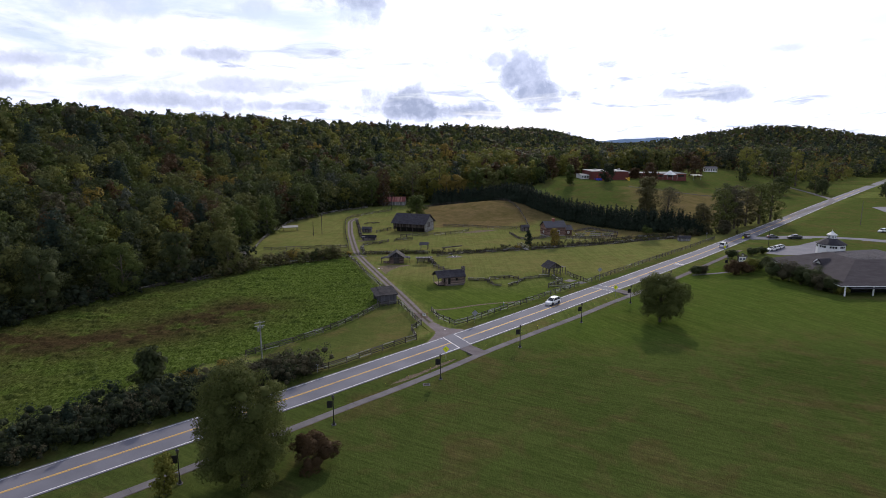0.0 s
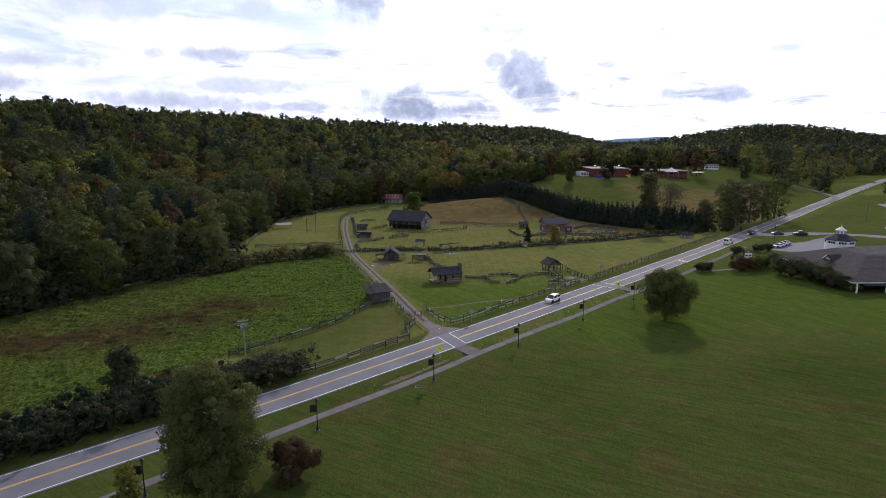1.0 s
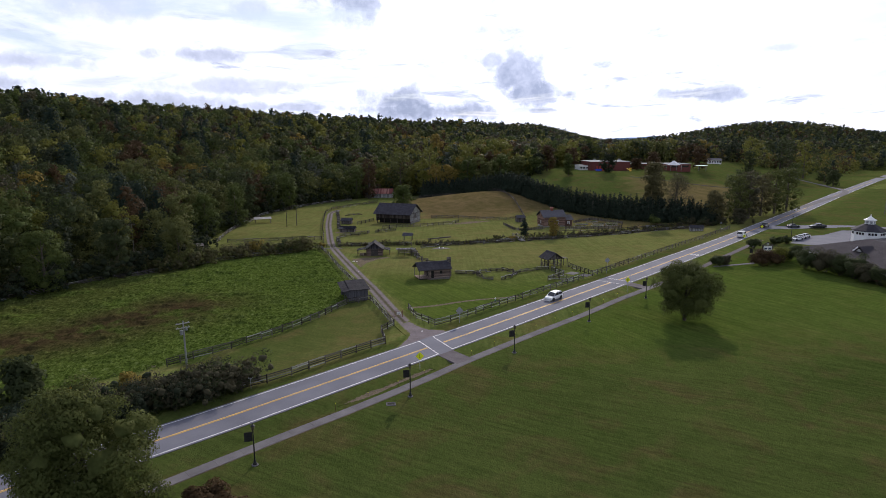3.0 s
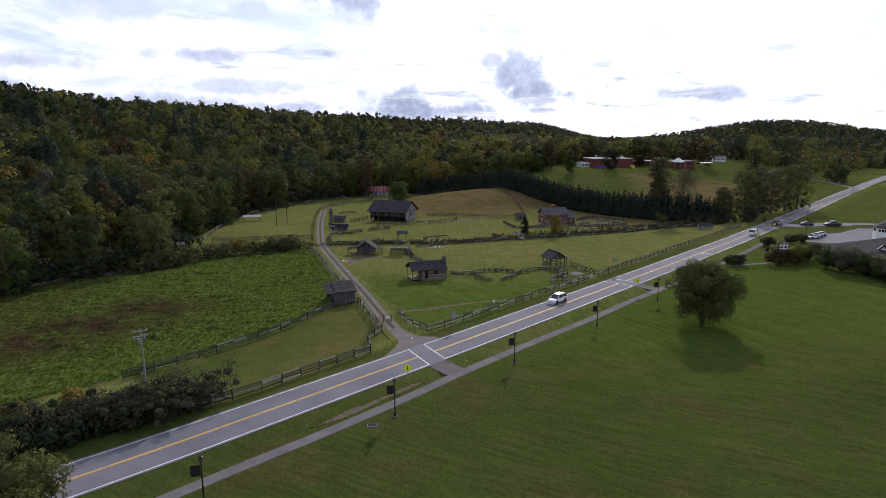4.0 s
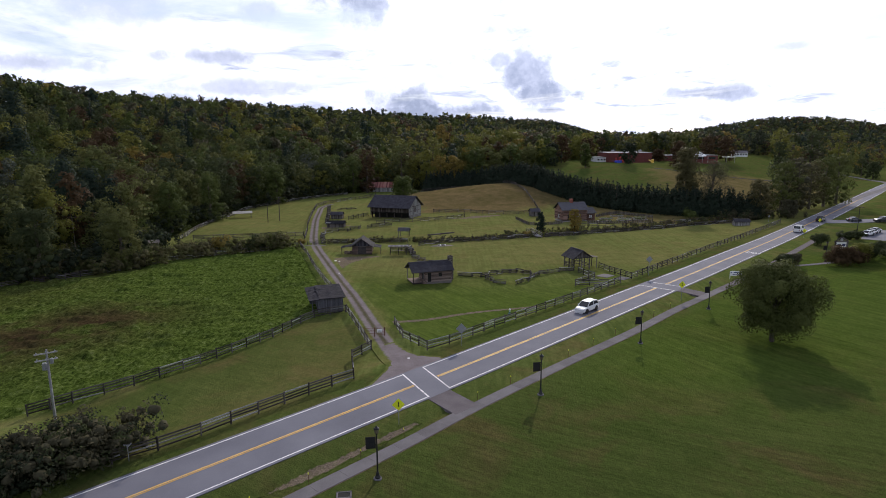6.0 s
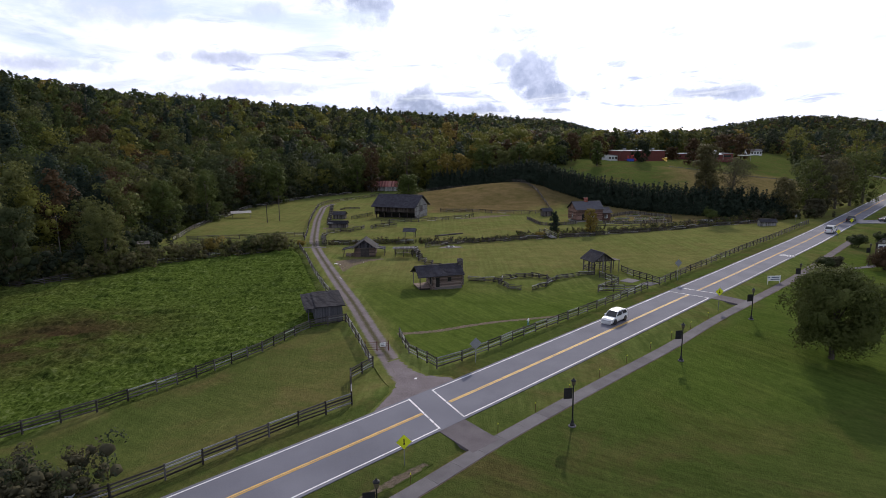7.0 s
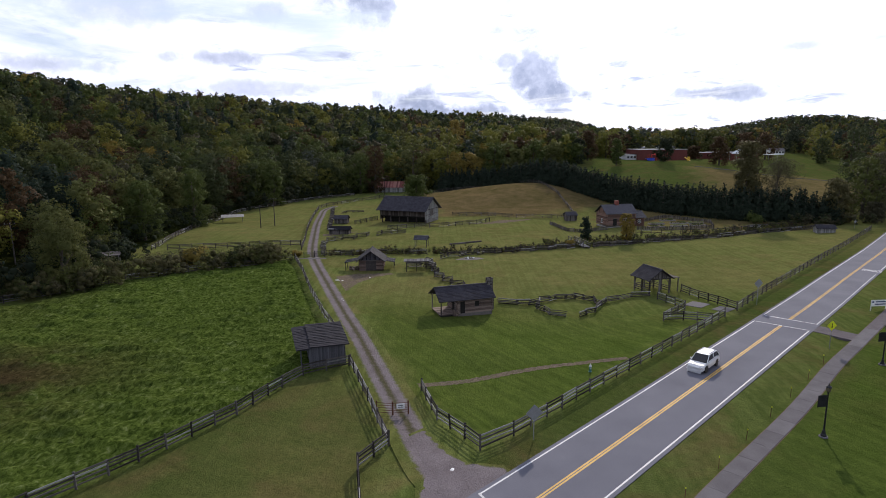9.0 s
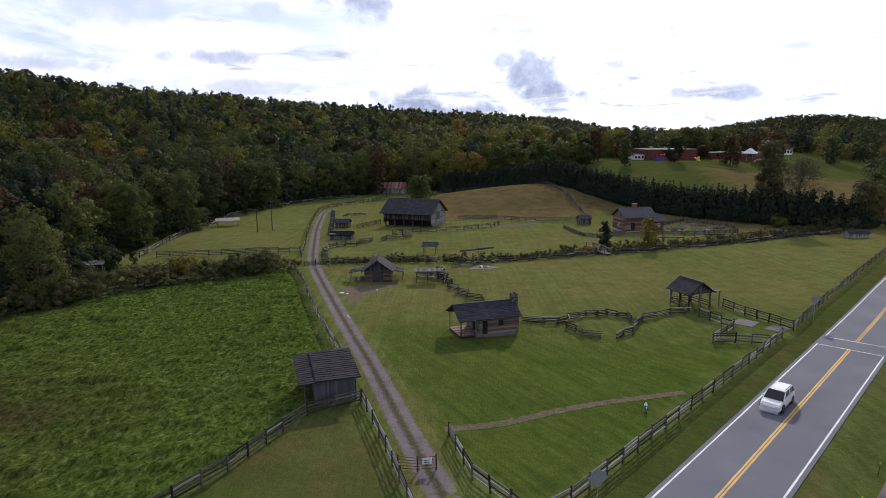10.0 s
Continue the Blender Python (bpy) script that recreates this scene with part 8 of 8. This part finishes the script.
def wires():
    for k, off in enumerate((-0.7, 0.7)):
        bm = bmesh.new()
        for (x0, y0, h0), (x1, y1, h1) in zip(POLES, POLES[1:]):
            a = Vector((x0 + off, y0, ground_z(x0, y0) + h0 - 0.2))
            b = Vector((x1 + off, y1, ground_z(x1, y1) + h1 - 0.2))
            prev = a
            for i in range(1, 13):
                u = i / 12
                p = a.lerp(b, u)
                p.z -= 1.3 * 4 * u * (1 - u)
                bm = rod(prev, p, 0.022, 0.022, 4, bm)
                prev = p
        ob = part("overhead_wire", bm, WIRE, None)
        tagged(ob, "thin black overhead wire sagging between utility poles", "wire", "overhead wires")


wires()

# hydrant and sapling behind the front fence
hx, hy = 15.5, 144.4
hd = thing("hydrant", pose(hx, hy, ground_z(hx, hy)), "white and teal fire hydrant in the grass by the fence", "hydrant")
TEAL = shade_mat("teal paint", [(0.05, 0.16, 0.16), (0.08, 0.22, 0.21)], 0.5, bump=0)
part("barrel", lathe([(0.18, 0), (0.18, 0.06), (0.12, 0.1), (0.12, 0.6), (0.16, 0.62)], 12), TEAL, hd)
part("bonnet", lathe([(0.16, 0.6), (0.15, 0.72), (0.07, 0.85), (0.04, 0.92)], 12), WHITE_PAINT, hd)
for s in (-1, 1):
    part("outlet", rod((0, s * 0.1, 0.45), (0, s * 0.22, 0.45), 0.06, 0.06, 8), WHITE_PAINT, hd)

# pale stones and litter on the trodden ground
r_ = np.random.default_rng(77)
for k, ((x, y), s) in enumerate(zip([(-20.72, 190.28), (-19.69, 189.87), (-17.43, 176.93), (-17.02, 176.11), (-14.97, 192.34), (0.6, 124.84)], (0.34, 0.18, 0.2, 0.14, 0.14, 0.22))):
    bm = bmesh.new()
    bmesh.ops.create_icosphere(bm, subdivisions=2, radius=s)
    for v in bm.verts:
        v.co = Vector((v.co.x * 1.2, v.co.y * 0.8, max(-0.1, v.co.z * 0.35))) * (1 + 0.25 * r_.random())
    st = part("pale_stone", bm, WHITE_PAINT, None)
    st.matrix_basis = pose(x, y, ground_z(x, y), 0, 0, k * 50)
    tagged(st, "flat pale stone lying on bare ground beside the lane", "stone", "pale stones by the lane")


# ---------------------------------------------------------------- gates, bridge, timber, garden
def tube_gate(a, b, h, label, board=False, mat=None):
    a, b = Vector((*a, 0)), Vector((*b, 0))
    L = (b - a).length
    t = thing("tube_gate", pose(a.x, a.y, ground_z(a.x, a.y), 0, 0, math.degrees(math.atan2(b.y - a.y, b.x - a.x))), label, "gate")
    mat = mat or RUSTY
    for px in (0, L):
        part("post", rod((px, 0, -0.2), (px, 0, h + 0.2), 0.07, 0.07, 8), mat, t)
    for z in np.linspace(0.25, h, 5):
        part("bar", rod((0, 0, z), (L, 0, z), 0.025, 0.025, 6), mat, t)
    if board:
        p = part("sign_plate", box(0.75, 0.03, 0.5, (L / 2, -0.05, h - 0.55)), WHITE_PAINT, t, "white sign plate with dark bars")
        for z in (0.3, 0.12):
            part("bar", box(0.5, 0.01, 0.06, (L / 2, -0.07, h - 0.55 + z)), BLACK_METAL, p)


g_ = [(-6.55, 135.55), (-5.0, 135.33), (-3.56, 135.59), (-32.53, 213.08), (-30.16, 213.08), (-27.91, 213.08)]
tube_gate(g_[0], g_[1], 1.2, "rusty tubular steel gate panel standing across the lane")
tube_gate(g_[1], g_[2], 1.2, "rusty tubular steel gate with a white sign plate", True)
tube_gate(g_[3], g_[4], 1.3, "dark tubular steel gate across the upper lane", False, BLACK_METAL)
tube_gate(g_[4], g_[5], 1.3, "dark tubular steel gate across the upper lane", False, BLACK_METAL)
flat_patch("lane_sill", [(-33.86, 210.41), (-27.19, 210.41), (-27.19, 211.44), (-33.86, 211.44)], 0.06, CONCRETE, "pale concrete sill across the lane at the gate", "slab")


def foot_bridge():
    (x0, y0), (x1, y1) = [(32.48, 222.32), (30.83, 232.8)]
    L = math.hypot(x1 - x0, y1 - y0)
    t = thing("foot_bridge", pose(x0, y0, ground_z(x0, y0), 0, 0, math.degrees(math.atan2(y1 - y0, x1 - x0))), "narrow grey wooden foot bridge over the creek", "bridge")
    me = unit("plank", box(1, 1, 1, bevel=0.03), SILVER_WOOD)
    for i in range(36):
        piece("deck_plank", me, pose((i + 0.5) * L / 36, 0, 0.32) @ Matrix.Diagonal((L / 36 * 0.9, 1.7, 0.06, 1)), t)
    for s in (-0.8, 0.8):
        part("beam", box(L, 0.16, 0.32, (L / 2, s * 0.8, 0.0)), OLD_WOOD, t)
        part("hand_rail", box(L, 0.08, 0.1, (L / 2, s, 1.25)), SILVER_WOOD, t)
        part("mid_rail", box(L, 0.05, 0.1, (L / 2, s, 0.8)), SILVER_WOOD, t)
        for i in range(6):
            part("post", box(0.1, 0.1, 1.2, (0.1 + (L - 0.2) * i / 5, s, 0.1)), OLD_WOOD, t)


foot_bridge()

(bx0, by0), (bx1, by1) = [(-0.18, 228.07), (8.14, 231.77)]
for k in range(2):
    u = 0.27 + 0.46 * k
    bx, by = bx0 + (bx1 - bx0) * u, by0 + (by1 - by0) * u
    tb = part("squared_timber", box(4.6, 0.4, 0.38, bevel=0.03), OLD_WOOD, None)
    tb.matrix_basis = pose(bx, by, ground_z(bx, by) - 0.03, 0, 0, 24 + 2 * k)
    tagged(tb, "long squared grey timber lying on the grass", "timber", "timbers by the creek")

lx, ly = [(84.75, 252.92)][0]
for k in range(9):
    lg = part("old_log", rod((0, 0, 0), (5.5 + (k % 3) * 0.6, 0.4 * (k % 2), 0), 0.2, 0.14, 8), OLD_WOOD if k % 2 else SILVER_WOOD, None)
    lg.matrix_basis = pose(lx + 0.25 * (k % 4), ly + 0.42 * (k % 4), ground_z(lx, ly) + 0.18 + 0.3 * (k // 4), 0, 0, 4 + 3 * (k % 3))
    tagged(lg, "old grey log in a pile beside the creek", "log", "log pile beside the creek")

fx, fy = [(4.34, 209.38)][0]
for k in range(9):
    a = k * 0.7
    fs = part("fire_ring_stone", box(0.42, 0.3, 0.3, bevel=0.07), STONE if k % 3 else WHITE_PAINT, None)
    fs.matrix_basis = pose(fx + 0.8 * math.cos(a), fy + 0.6 * math.sin(a), ground_z(fx, fy) + 0.02, 0, 0, k * 40)
    tagged(fs, "grey stone in a ring round the fire place", "stone", "fire ring stones")


# ---------------------------------------------------------------- fences
POST = unit("post", box(0.15, 0.15, 1.5, (0, 0, -0.12), bevel=0.02), RAIL_WOOD)
RAIL = unit("rail", box(1, 0.05, 0.14, (0.5, 0, -0.07)), RAIL_WOOD)
RAIL_PALE = unit("rail", box(1, 0.05, 0.14, (0.5, 0, -0.07)), SILVER_WOOD)


def rail_fence(pts, label, rails=(0.3, 0.65, 0.98, 1.25), gap=2.6, pale=0.25, seed=1):
    """Posts with boards between them, following the land."""
    r = np.random.default_rng(seed)
    t = thing("rail_fence", pose(0, 0, 0), label, "fence", "post and rail fences")
    spots = []
    p = [np.array(q, dtype=float) for q in pts]
    for a, b in zip(p, p[1:]):
        n = max(1, round(np.linalg.norm(b - a) / gap))
        spots += [a + (b - a) * i / n for i in range(n)]
    spots.append(p[-1])
    V = [Vector((q[0], q[1], ground_z(*q))) for q in spots]
    for v in V:
        piece("post", POST, pose(v.x, v.y, v.z, r.normal() * 1.6, r.normal() * 1.6, r.uniform(0, 90)) @ Matrix.Diagonal((r.uniform(0.85, 1.2), r.uniform(0.85, 1.2), r.uniform(0.94, 1.06), 1)), t)
    for a, b in zip(V, V[1:]):
        for z in rails:
            u, w = a + Vector((0, 0, z + r.normal() * 0.025)), b + Vector((0, 0, z + r.normal() * 0.025))
            d = w - u
            m = Matrix.Translation(u) @ d.to_track_quat("X", "Z").to_matrix().to_4x4()
            piece("rail", RAIL_PALE if r.random() < pale else RAIL, m @ Matrix.Diagonal((d.length, r.uniform(0.8, 1.4), r.uniform(0.8, 1.1), 1)), t)
    return t


ROADSIDE = "grey weathered post and rail fence beside the road"
rail_fence([(-2.6, 141.0), (-0.8, 134.1), (2.85, 127.9), (5.8, 130.2), (14.2, 138.9), (29.0, 154.3), (39.0, 164.6)], ROADSIDE, pale=0.45, seed=1)
rail_fence([(42.02, 167.44), (51.93, 178.45), (74.31, 201.91), (105.9, 235.3), (113.0, 243.0)], ROADSIDE, seed=2, pale=0.1)
rail_fence([(-11.17, 148.18), (-7.78, 138.52), (-4.77, 129.34)], "pale weathered post and rail fence beside the gravel lane", seed=3, pale=0.6)
rail_fence([(-4.77, 129.34), (-6.79, 125.76), (-5.4, 118.2), (-9.7, 114.0), (-13.8, 109.5), (-17.8, 104.9), (-20.6, 102.2), (-23.5, 99.9)], "grey post and rail fence round the small paddock", seed=4, pale=0.25)
rail_fence([(-38.48, 110.8), (-35.71, 113.98), (-31.09, 118.19), (-27.6, 123.43), (-23.59, 129.38), (-19.9, 135.75), (-17.33, 142.02), (-15.89, 145.1), (-11.27, 147.77)], "dark grey post and rail fence between meadow and paddock", seed=5, pale=0.1)
rail_fence([(-13.53, 156.29), (-18.05, 166.56), (-23.49, 181.24), (-29.14, 197.98), (-33.76, 210.1)], "pale weathered post and rail fence beside the gravel lane", seed=6, pale=0.5)
rail_fence([(-103.69, 120.86), (-99.58, 129.08), (-91.88, 146.53), (-81.1, 165.02), (-69.8, 176.83), (-61.59, 187.1), (-51.32, 196.85), (-42.08, 202.3), (-34.07, 209.18)], "dark grey post and rail fence along the far meadow side", seed=7, pale=0.15)
rail_fence([(-35.3, 221.91), (-37.56, 234.85), (-40.64, 249.23), (-44.34, 269.77), (-47.62, 290.3), (-49.88, 306.73), (-48.24, 317.0), (-39.0, 332.41), (-29.75, 344.73)], "dark post and rail fence along the upper lane", seed=8, pale=0.2)
rail_fence([(-67.75, 222.53), (-51.32, 225.09), (-36.94, 227.66)], "dark post and rail fence across the pasture", seed=9, pale=0.1)
rail_fence([(-71.86, 223.04), (-74.94, 244.09), (-76.48, 266.68), (-76.99, 299.55), (-64.67, 334.46), (-45.16, 360.13)], "dark post and rail fence at the forest edge", seed=10, pale=0.3)
rail_fence([(-27.19, 214.31), (-14.35, 216.98), (-5.11, 215.34)], "dark post and rail fence beside the creek", seed=11, pale=0.1)
rail_fence([(33.29, 175.67), (35.22, 169.37), (30.26, 164.13), (32.9, 163.88), (36.05, 162.1)], "grey rail fence of the small yard by the pavilion", gap=2.2, seed=12, pale=0.4)
rail_fence([(38.91, 180.74), (40.47, 173.58), (42.02, 167.44)], "grey rail fence of the small yard by the pavilion", gap=2.2, seed=13, pale=0.2)
rail_fence([(46.03, 242.35), (56.71, 241.94), (67.8, 244.09), (78.59, 247.38), (100.67, 256.42)], "thin dark rail fence above the creek", rails=(0.5, 1.1), seed=14, pale=0.1)
rail_fence([(-29.65, 265.86), (-23.9, 275.93)], "dark rail fence of the barn yard", seed=15, pale=0.05)
rail_fence([(-17.94, 251.79), (-12.71, 254.57), (-6.03, 254.77), (-0.59, 257.96), (8.04, 263.71), (12.35, 270.28)], "dark rail fence of the barn yard", seed=16, pale=0.1)
rail_fence([(0.54, 284.14), (10.3, 281.06), (21.59, 277.47), (32.89, 275.93), (41.62, 280.03)], "dark rail fence at the foot of the dry hill", seed=17, pale=0.05)
rail_fence([(41.62, 280.03), (41.72, 295.44), (40.59, 311.87), (37.0, 328.3), (31.86, 344.73)], "dark rail fence climbing the dry hill", seed=18, pale=0.05)
rail_fence([(-17.43, 343.7), (-2.03, 357.05), (18.51, 363.22), (31.86, 344.73)], "dark rail fence behind the dry hill", seed=19, pale=0.05)

SPLIT = unit("split_rail", box(1, 0.12, 0.13, (0.5, 0, -0.065), bevel=0.03), RAIL_WOOD)
SPLIT_PALE = unit("split_rail", box(1, 0.12, 0.13, (0.5, 0, -0.065), bevel=0.03), SILVER_WOOD)


def snake_fence(pts, label, high=5, panel=2.3, zig=0.55, seed=1, pale=0.12, name="snake_fence"):
    """Split rails stacked in a zigzag, their ends crossing."""
    r = np.random.default_rng(seed)
    t = thing(name, pose(0, 0, 0), label, "fence", "zigzag split rail fences")
    p = [np.array(q, dtype=float) for q in pts]
    spots = []
    for a, b in zip(p, p[1:]):
        n = max(1, round(np.linalg.norm(b - a) / panel))
        spots += [a + (b - a) * i / n for i in range(n)]
    spots.append(p[-1])
    Q = []
    for i, q in enumerate(spots):
        d = spots[min(i + 1, len(spots) - 1)] - spots[max(i - 1, 0)]
        d = d / np.linalg.norm(d)
        q = q + np.array([-d[1], d[0]]) * zig * (1 if i % 2 else -1)
        Q.append(Vector((q[0], q[1], ground_z(*q))))
    for k, (a, b) in enumerate(zip(Q, Q[1:])):
        d0 = (b - a).normalized()
        for j in range(high):
            z = 0.10 + 0.235 * j + (0.11 if k % 2 else 0)
            u, w = a - d0 * r.uniform(0.1, 0.35) + Vector((0, 0, z + r.normal() * 0.03)), b + d0 * r.uniform(0.1, 0.35) + Vector((0, 0, z + r.normal() * 0.03))
            d = w - u
            m = Matrix.Translation(u) @ d.to_track_quat("X", "Z").to_matrix().to_4x4() @ pose(0, 0, 0, r.uniform(0, 90))
            piece("split_rail", SPLIT_PALE if r.random() < pale else SPLIT, m @ Matrix.Diagonal((d.length, r.uniform(0.8, 1.3), r.uniform(0.8, 1.3), 1)), t)
    return t


snake_fence([(-2.13, 210.61), (10.09, 216.57), (20.57, 219.45), (29.81, 222.32)], "weathered zigzag split rail fence along the creek", seed=31)
snake_fence([(33.92, 223.55), (45.21, 228.28), (58.77, 233.0), (82.18, 243.58), (102.72, 253.13)], "weathered zigzag split rail fence along the creek", seed=32)
snake_fence([(-4.39, 206.81), (-2.23, 193.26), (0.85, 185.76), (3.31, 182.48)], "weathered zigzag split rail fence behind the cabin", seed=33)
snake_fence([(8.14, 174.88), (10.71, 173.23), (14.4, 174.26)], "short zigzag split rail fence beside the cabin", high=4, zig=0.35, seed=34)
snake_fence([(14.61, 175.08), (13.58, 171.39), (15.02, 168.31), (17.07, 167.28)], "curved split rail fence round a grass ring", high=4, panel=1.9, zig=0.12, seed=35, name="ring_fence")
snake_fence([(19.13, 167.28), (21.8, 169.33), (23.54, 172.82), (23.03, 175.7), (20.57, 177.34), (17.48, 176.93), (14.61, 175.08)], "curved split rail fence round a grass ring", high=4, panel=1.9, zig=0.12, seed=36, name="ring_fence")
snake_fence([(23.54, 173.44), (26.73, 175.7), (29.81, 176.93), (32.48, 177.75)], "short zigzag split rail fence towards the pavilion", high=4, zig=0.3, seed=37)
snake_fence([(-28.32, 214.82), (-30.37, 222.53), (-31.4, 229.72), (-30.16, 234.85), (-25.54, 236.49), (-21.54, 242.24)], "dark zigzag split rail fence beside the upper lane", seed=38, pale=0.1)
snake_fence([(-20.1, 241.42), (-16.4, 244.5), (-12.5, 245.53)], "dark zigzag split rail fence beside the barn track", seed=39, pale=0.1)
snake_fence([(-34.48, 250.25), (-36.53, 261.55), (-39.0, 276.95), (-42.28, 294.41), (-44.13, 304.68)], "dark zigzag split rail fence beside the upper lane", seed=40, pale=0.1)
snake_fence([(-38.48, 291.33), (-34.89, 293.38), (-31.09, 293.9)], "stack of dark split rails near the lane", seed=41, pale=0.1, high=3)
snake_fence([(-8.19, 202.5), (-4.29, 200.35), (-2.95, 196.85)], "short zigzag split rail fence by the open shelter", seed=42, pale=0.2, panel=1.8)


def paling_fence(pts, label, h=1.0, seed=1, mat=OLD_WOOD):
    """Pointed pales on two rails, built panel by panel."""
    r = np.random.default_rng(seed)
    t = thing("paling_fence", pose(0, 0, 0), label, "fence", "paling fences round the log house")
    pm = unit("board", box(1, 1, 1), mat)
    p = [np.array(q, dtype=float) for q in pts]
    for a, b in zip(p, p[1:]):
        n = max(1, round(np.linalg.norm(b - a) / 2.4))
        ang = math.degrees(math.atan2(b[1] - a[1], b[0] - a[0]))
        for i in range(n):
            q0, q1 = a + (b - a) * i / n, a + (b - a) * (i + 1) / n
            L = np.linalg.norm(q1 - q0)
            m = pose(q0[0], q0[1], min(ground_z(*q0), ground_z(*q1)), 0, 0, ang)
            piece("post", pm, m @ Matrix.Diagonal((0.13, 0.13, h + 0.15, 1)), t)
            for z in (0.25, h - 0.25):
                piece("rail", pm, m @ pose(L / 2, 0, z) @ Matrix.Diagonal((L, 0.05, 0.08, 1)), t)
            k = int(L / 0.26)
            for j in range(k):
                piece("pale", pm, m @ pose((j + 0.5) * L / k, -0.045, 0, 0, r.normal() * 1.5, 0) @ Matrix.Diagonal((0.17, 0.03, h + r.uniform(-0.08, 0.08), 1)), t)
    return t


paling_fence([(52.81, 250.15), (55.69, 249.84), (65.75, 251.08), (75.2, 252.31), (79.51, 265.14), (69.65, 275.93), (59.49, 266.17)], "grey paling fence round the kitchen garden", 1.0, 51)
paling_fence([(30.42, 264.01), (32.68, 248.2), (35.76, 245.94), (44.6, 250.25)], "grey paling fence round the house yard", 1.0, 52)


def garden_bed(x, y, w, d, turn, seed):
    r = np.random.default_rng(seed)
    t = thing("garden_bed", pose(x, y, ground_z(x, y), 0, 0, turn), "raised earth bed with green vegetables in the kitchen garden", "garden bed", "kitchen garden beds")
    for s in (-1, 1):
        part("side_board", box(w, 0.08, 0.35, (0, s * d / 2, 0)), SILVER_WOOD, t)
        part("end_board", box(0.08, d, 0.35, (s * w / 2, 0, 0)), SILVER_WOOD, t)
    part("soil", box(w - 0.1, d - 0.1, 0.28, (0, 0, 0)), DIRT, t)
    lob = [(r.uniform(-w / 2, w / 2) * 0.9, r.uniform(-d / 2, d / 2) * 0.8, 0.4, r.uniform(0.25, 0.5)) for _ in range(14)]
    v, nv = leaf_cloud(r, lob, 260, 0.14)
    link_mesh("crop_row", v, np.arange(len(v)).reshape(-1, 4), GRASS_PALE if seed % 2 else LEAF_GREEN, t, normals=nv)


for k, (x, y) in enumerate([(59.59, 254.87), (66.78, 256.42), (72.94, 257.96), (61.64, 260.52), (68.83, 262.58), (74.48, 263.6), (67.8, 268.74)]):
    garden_bed(x, y, 4.6, 1.6, 8, 60 + k)
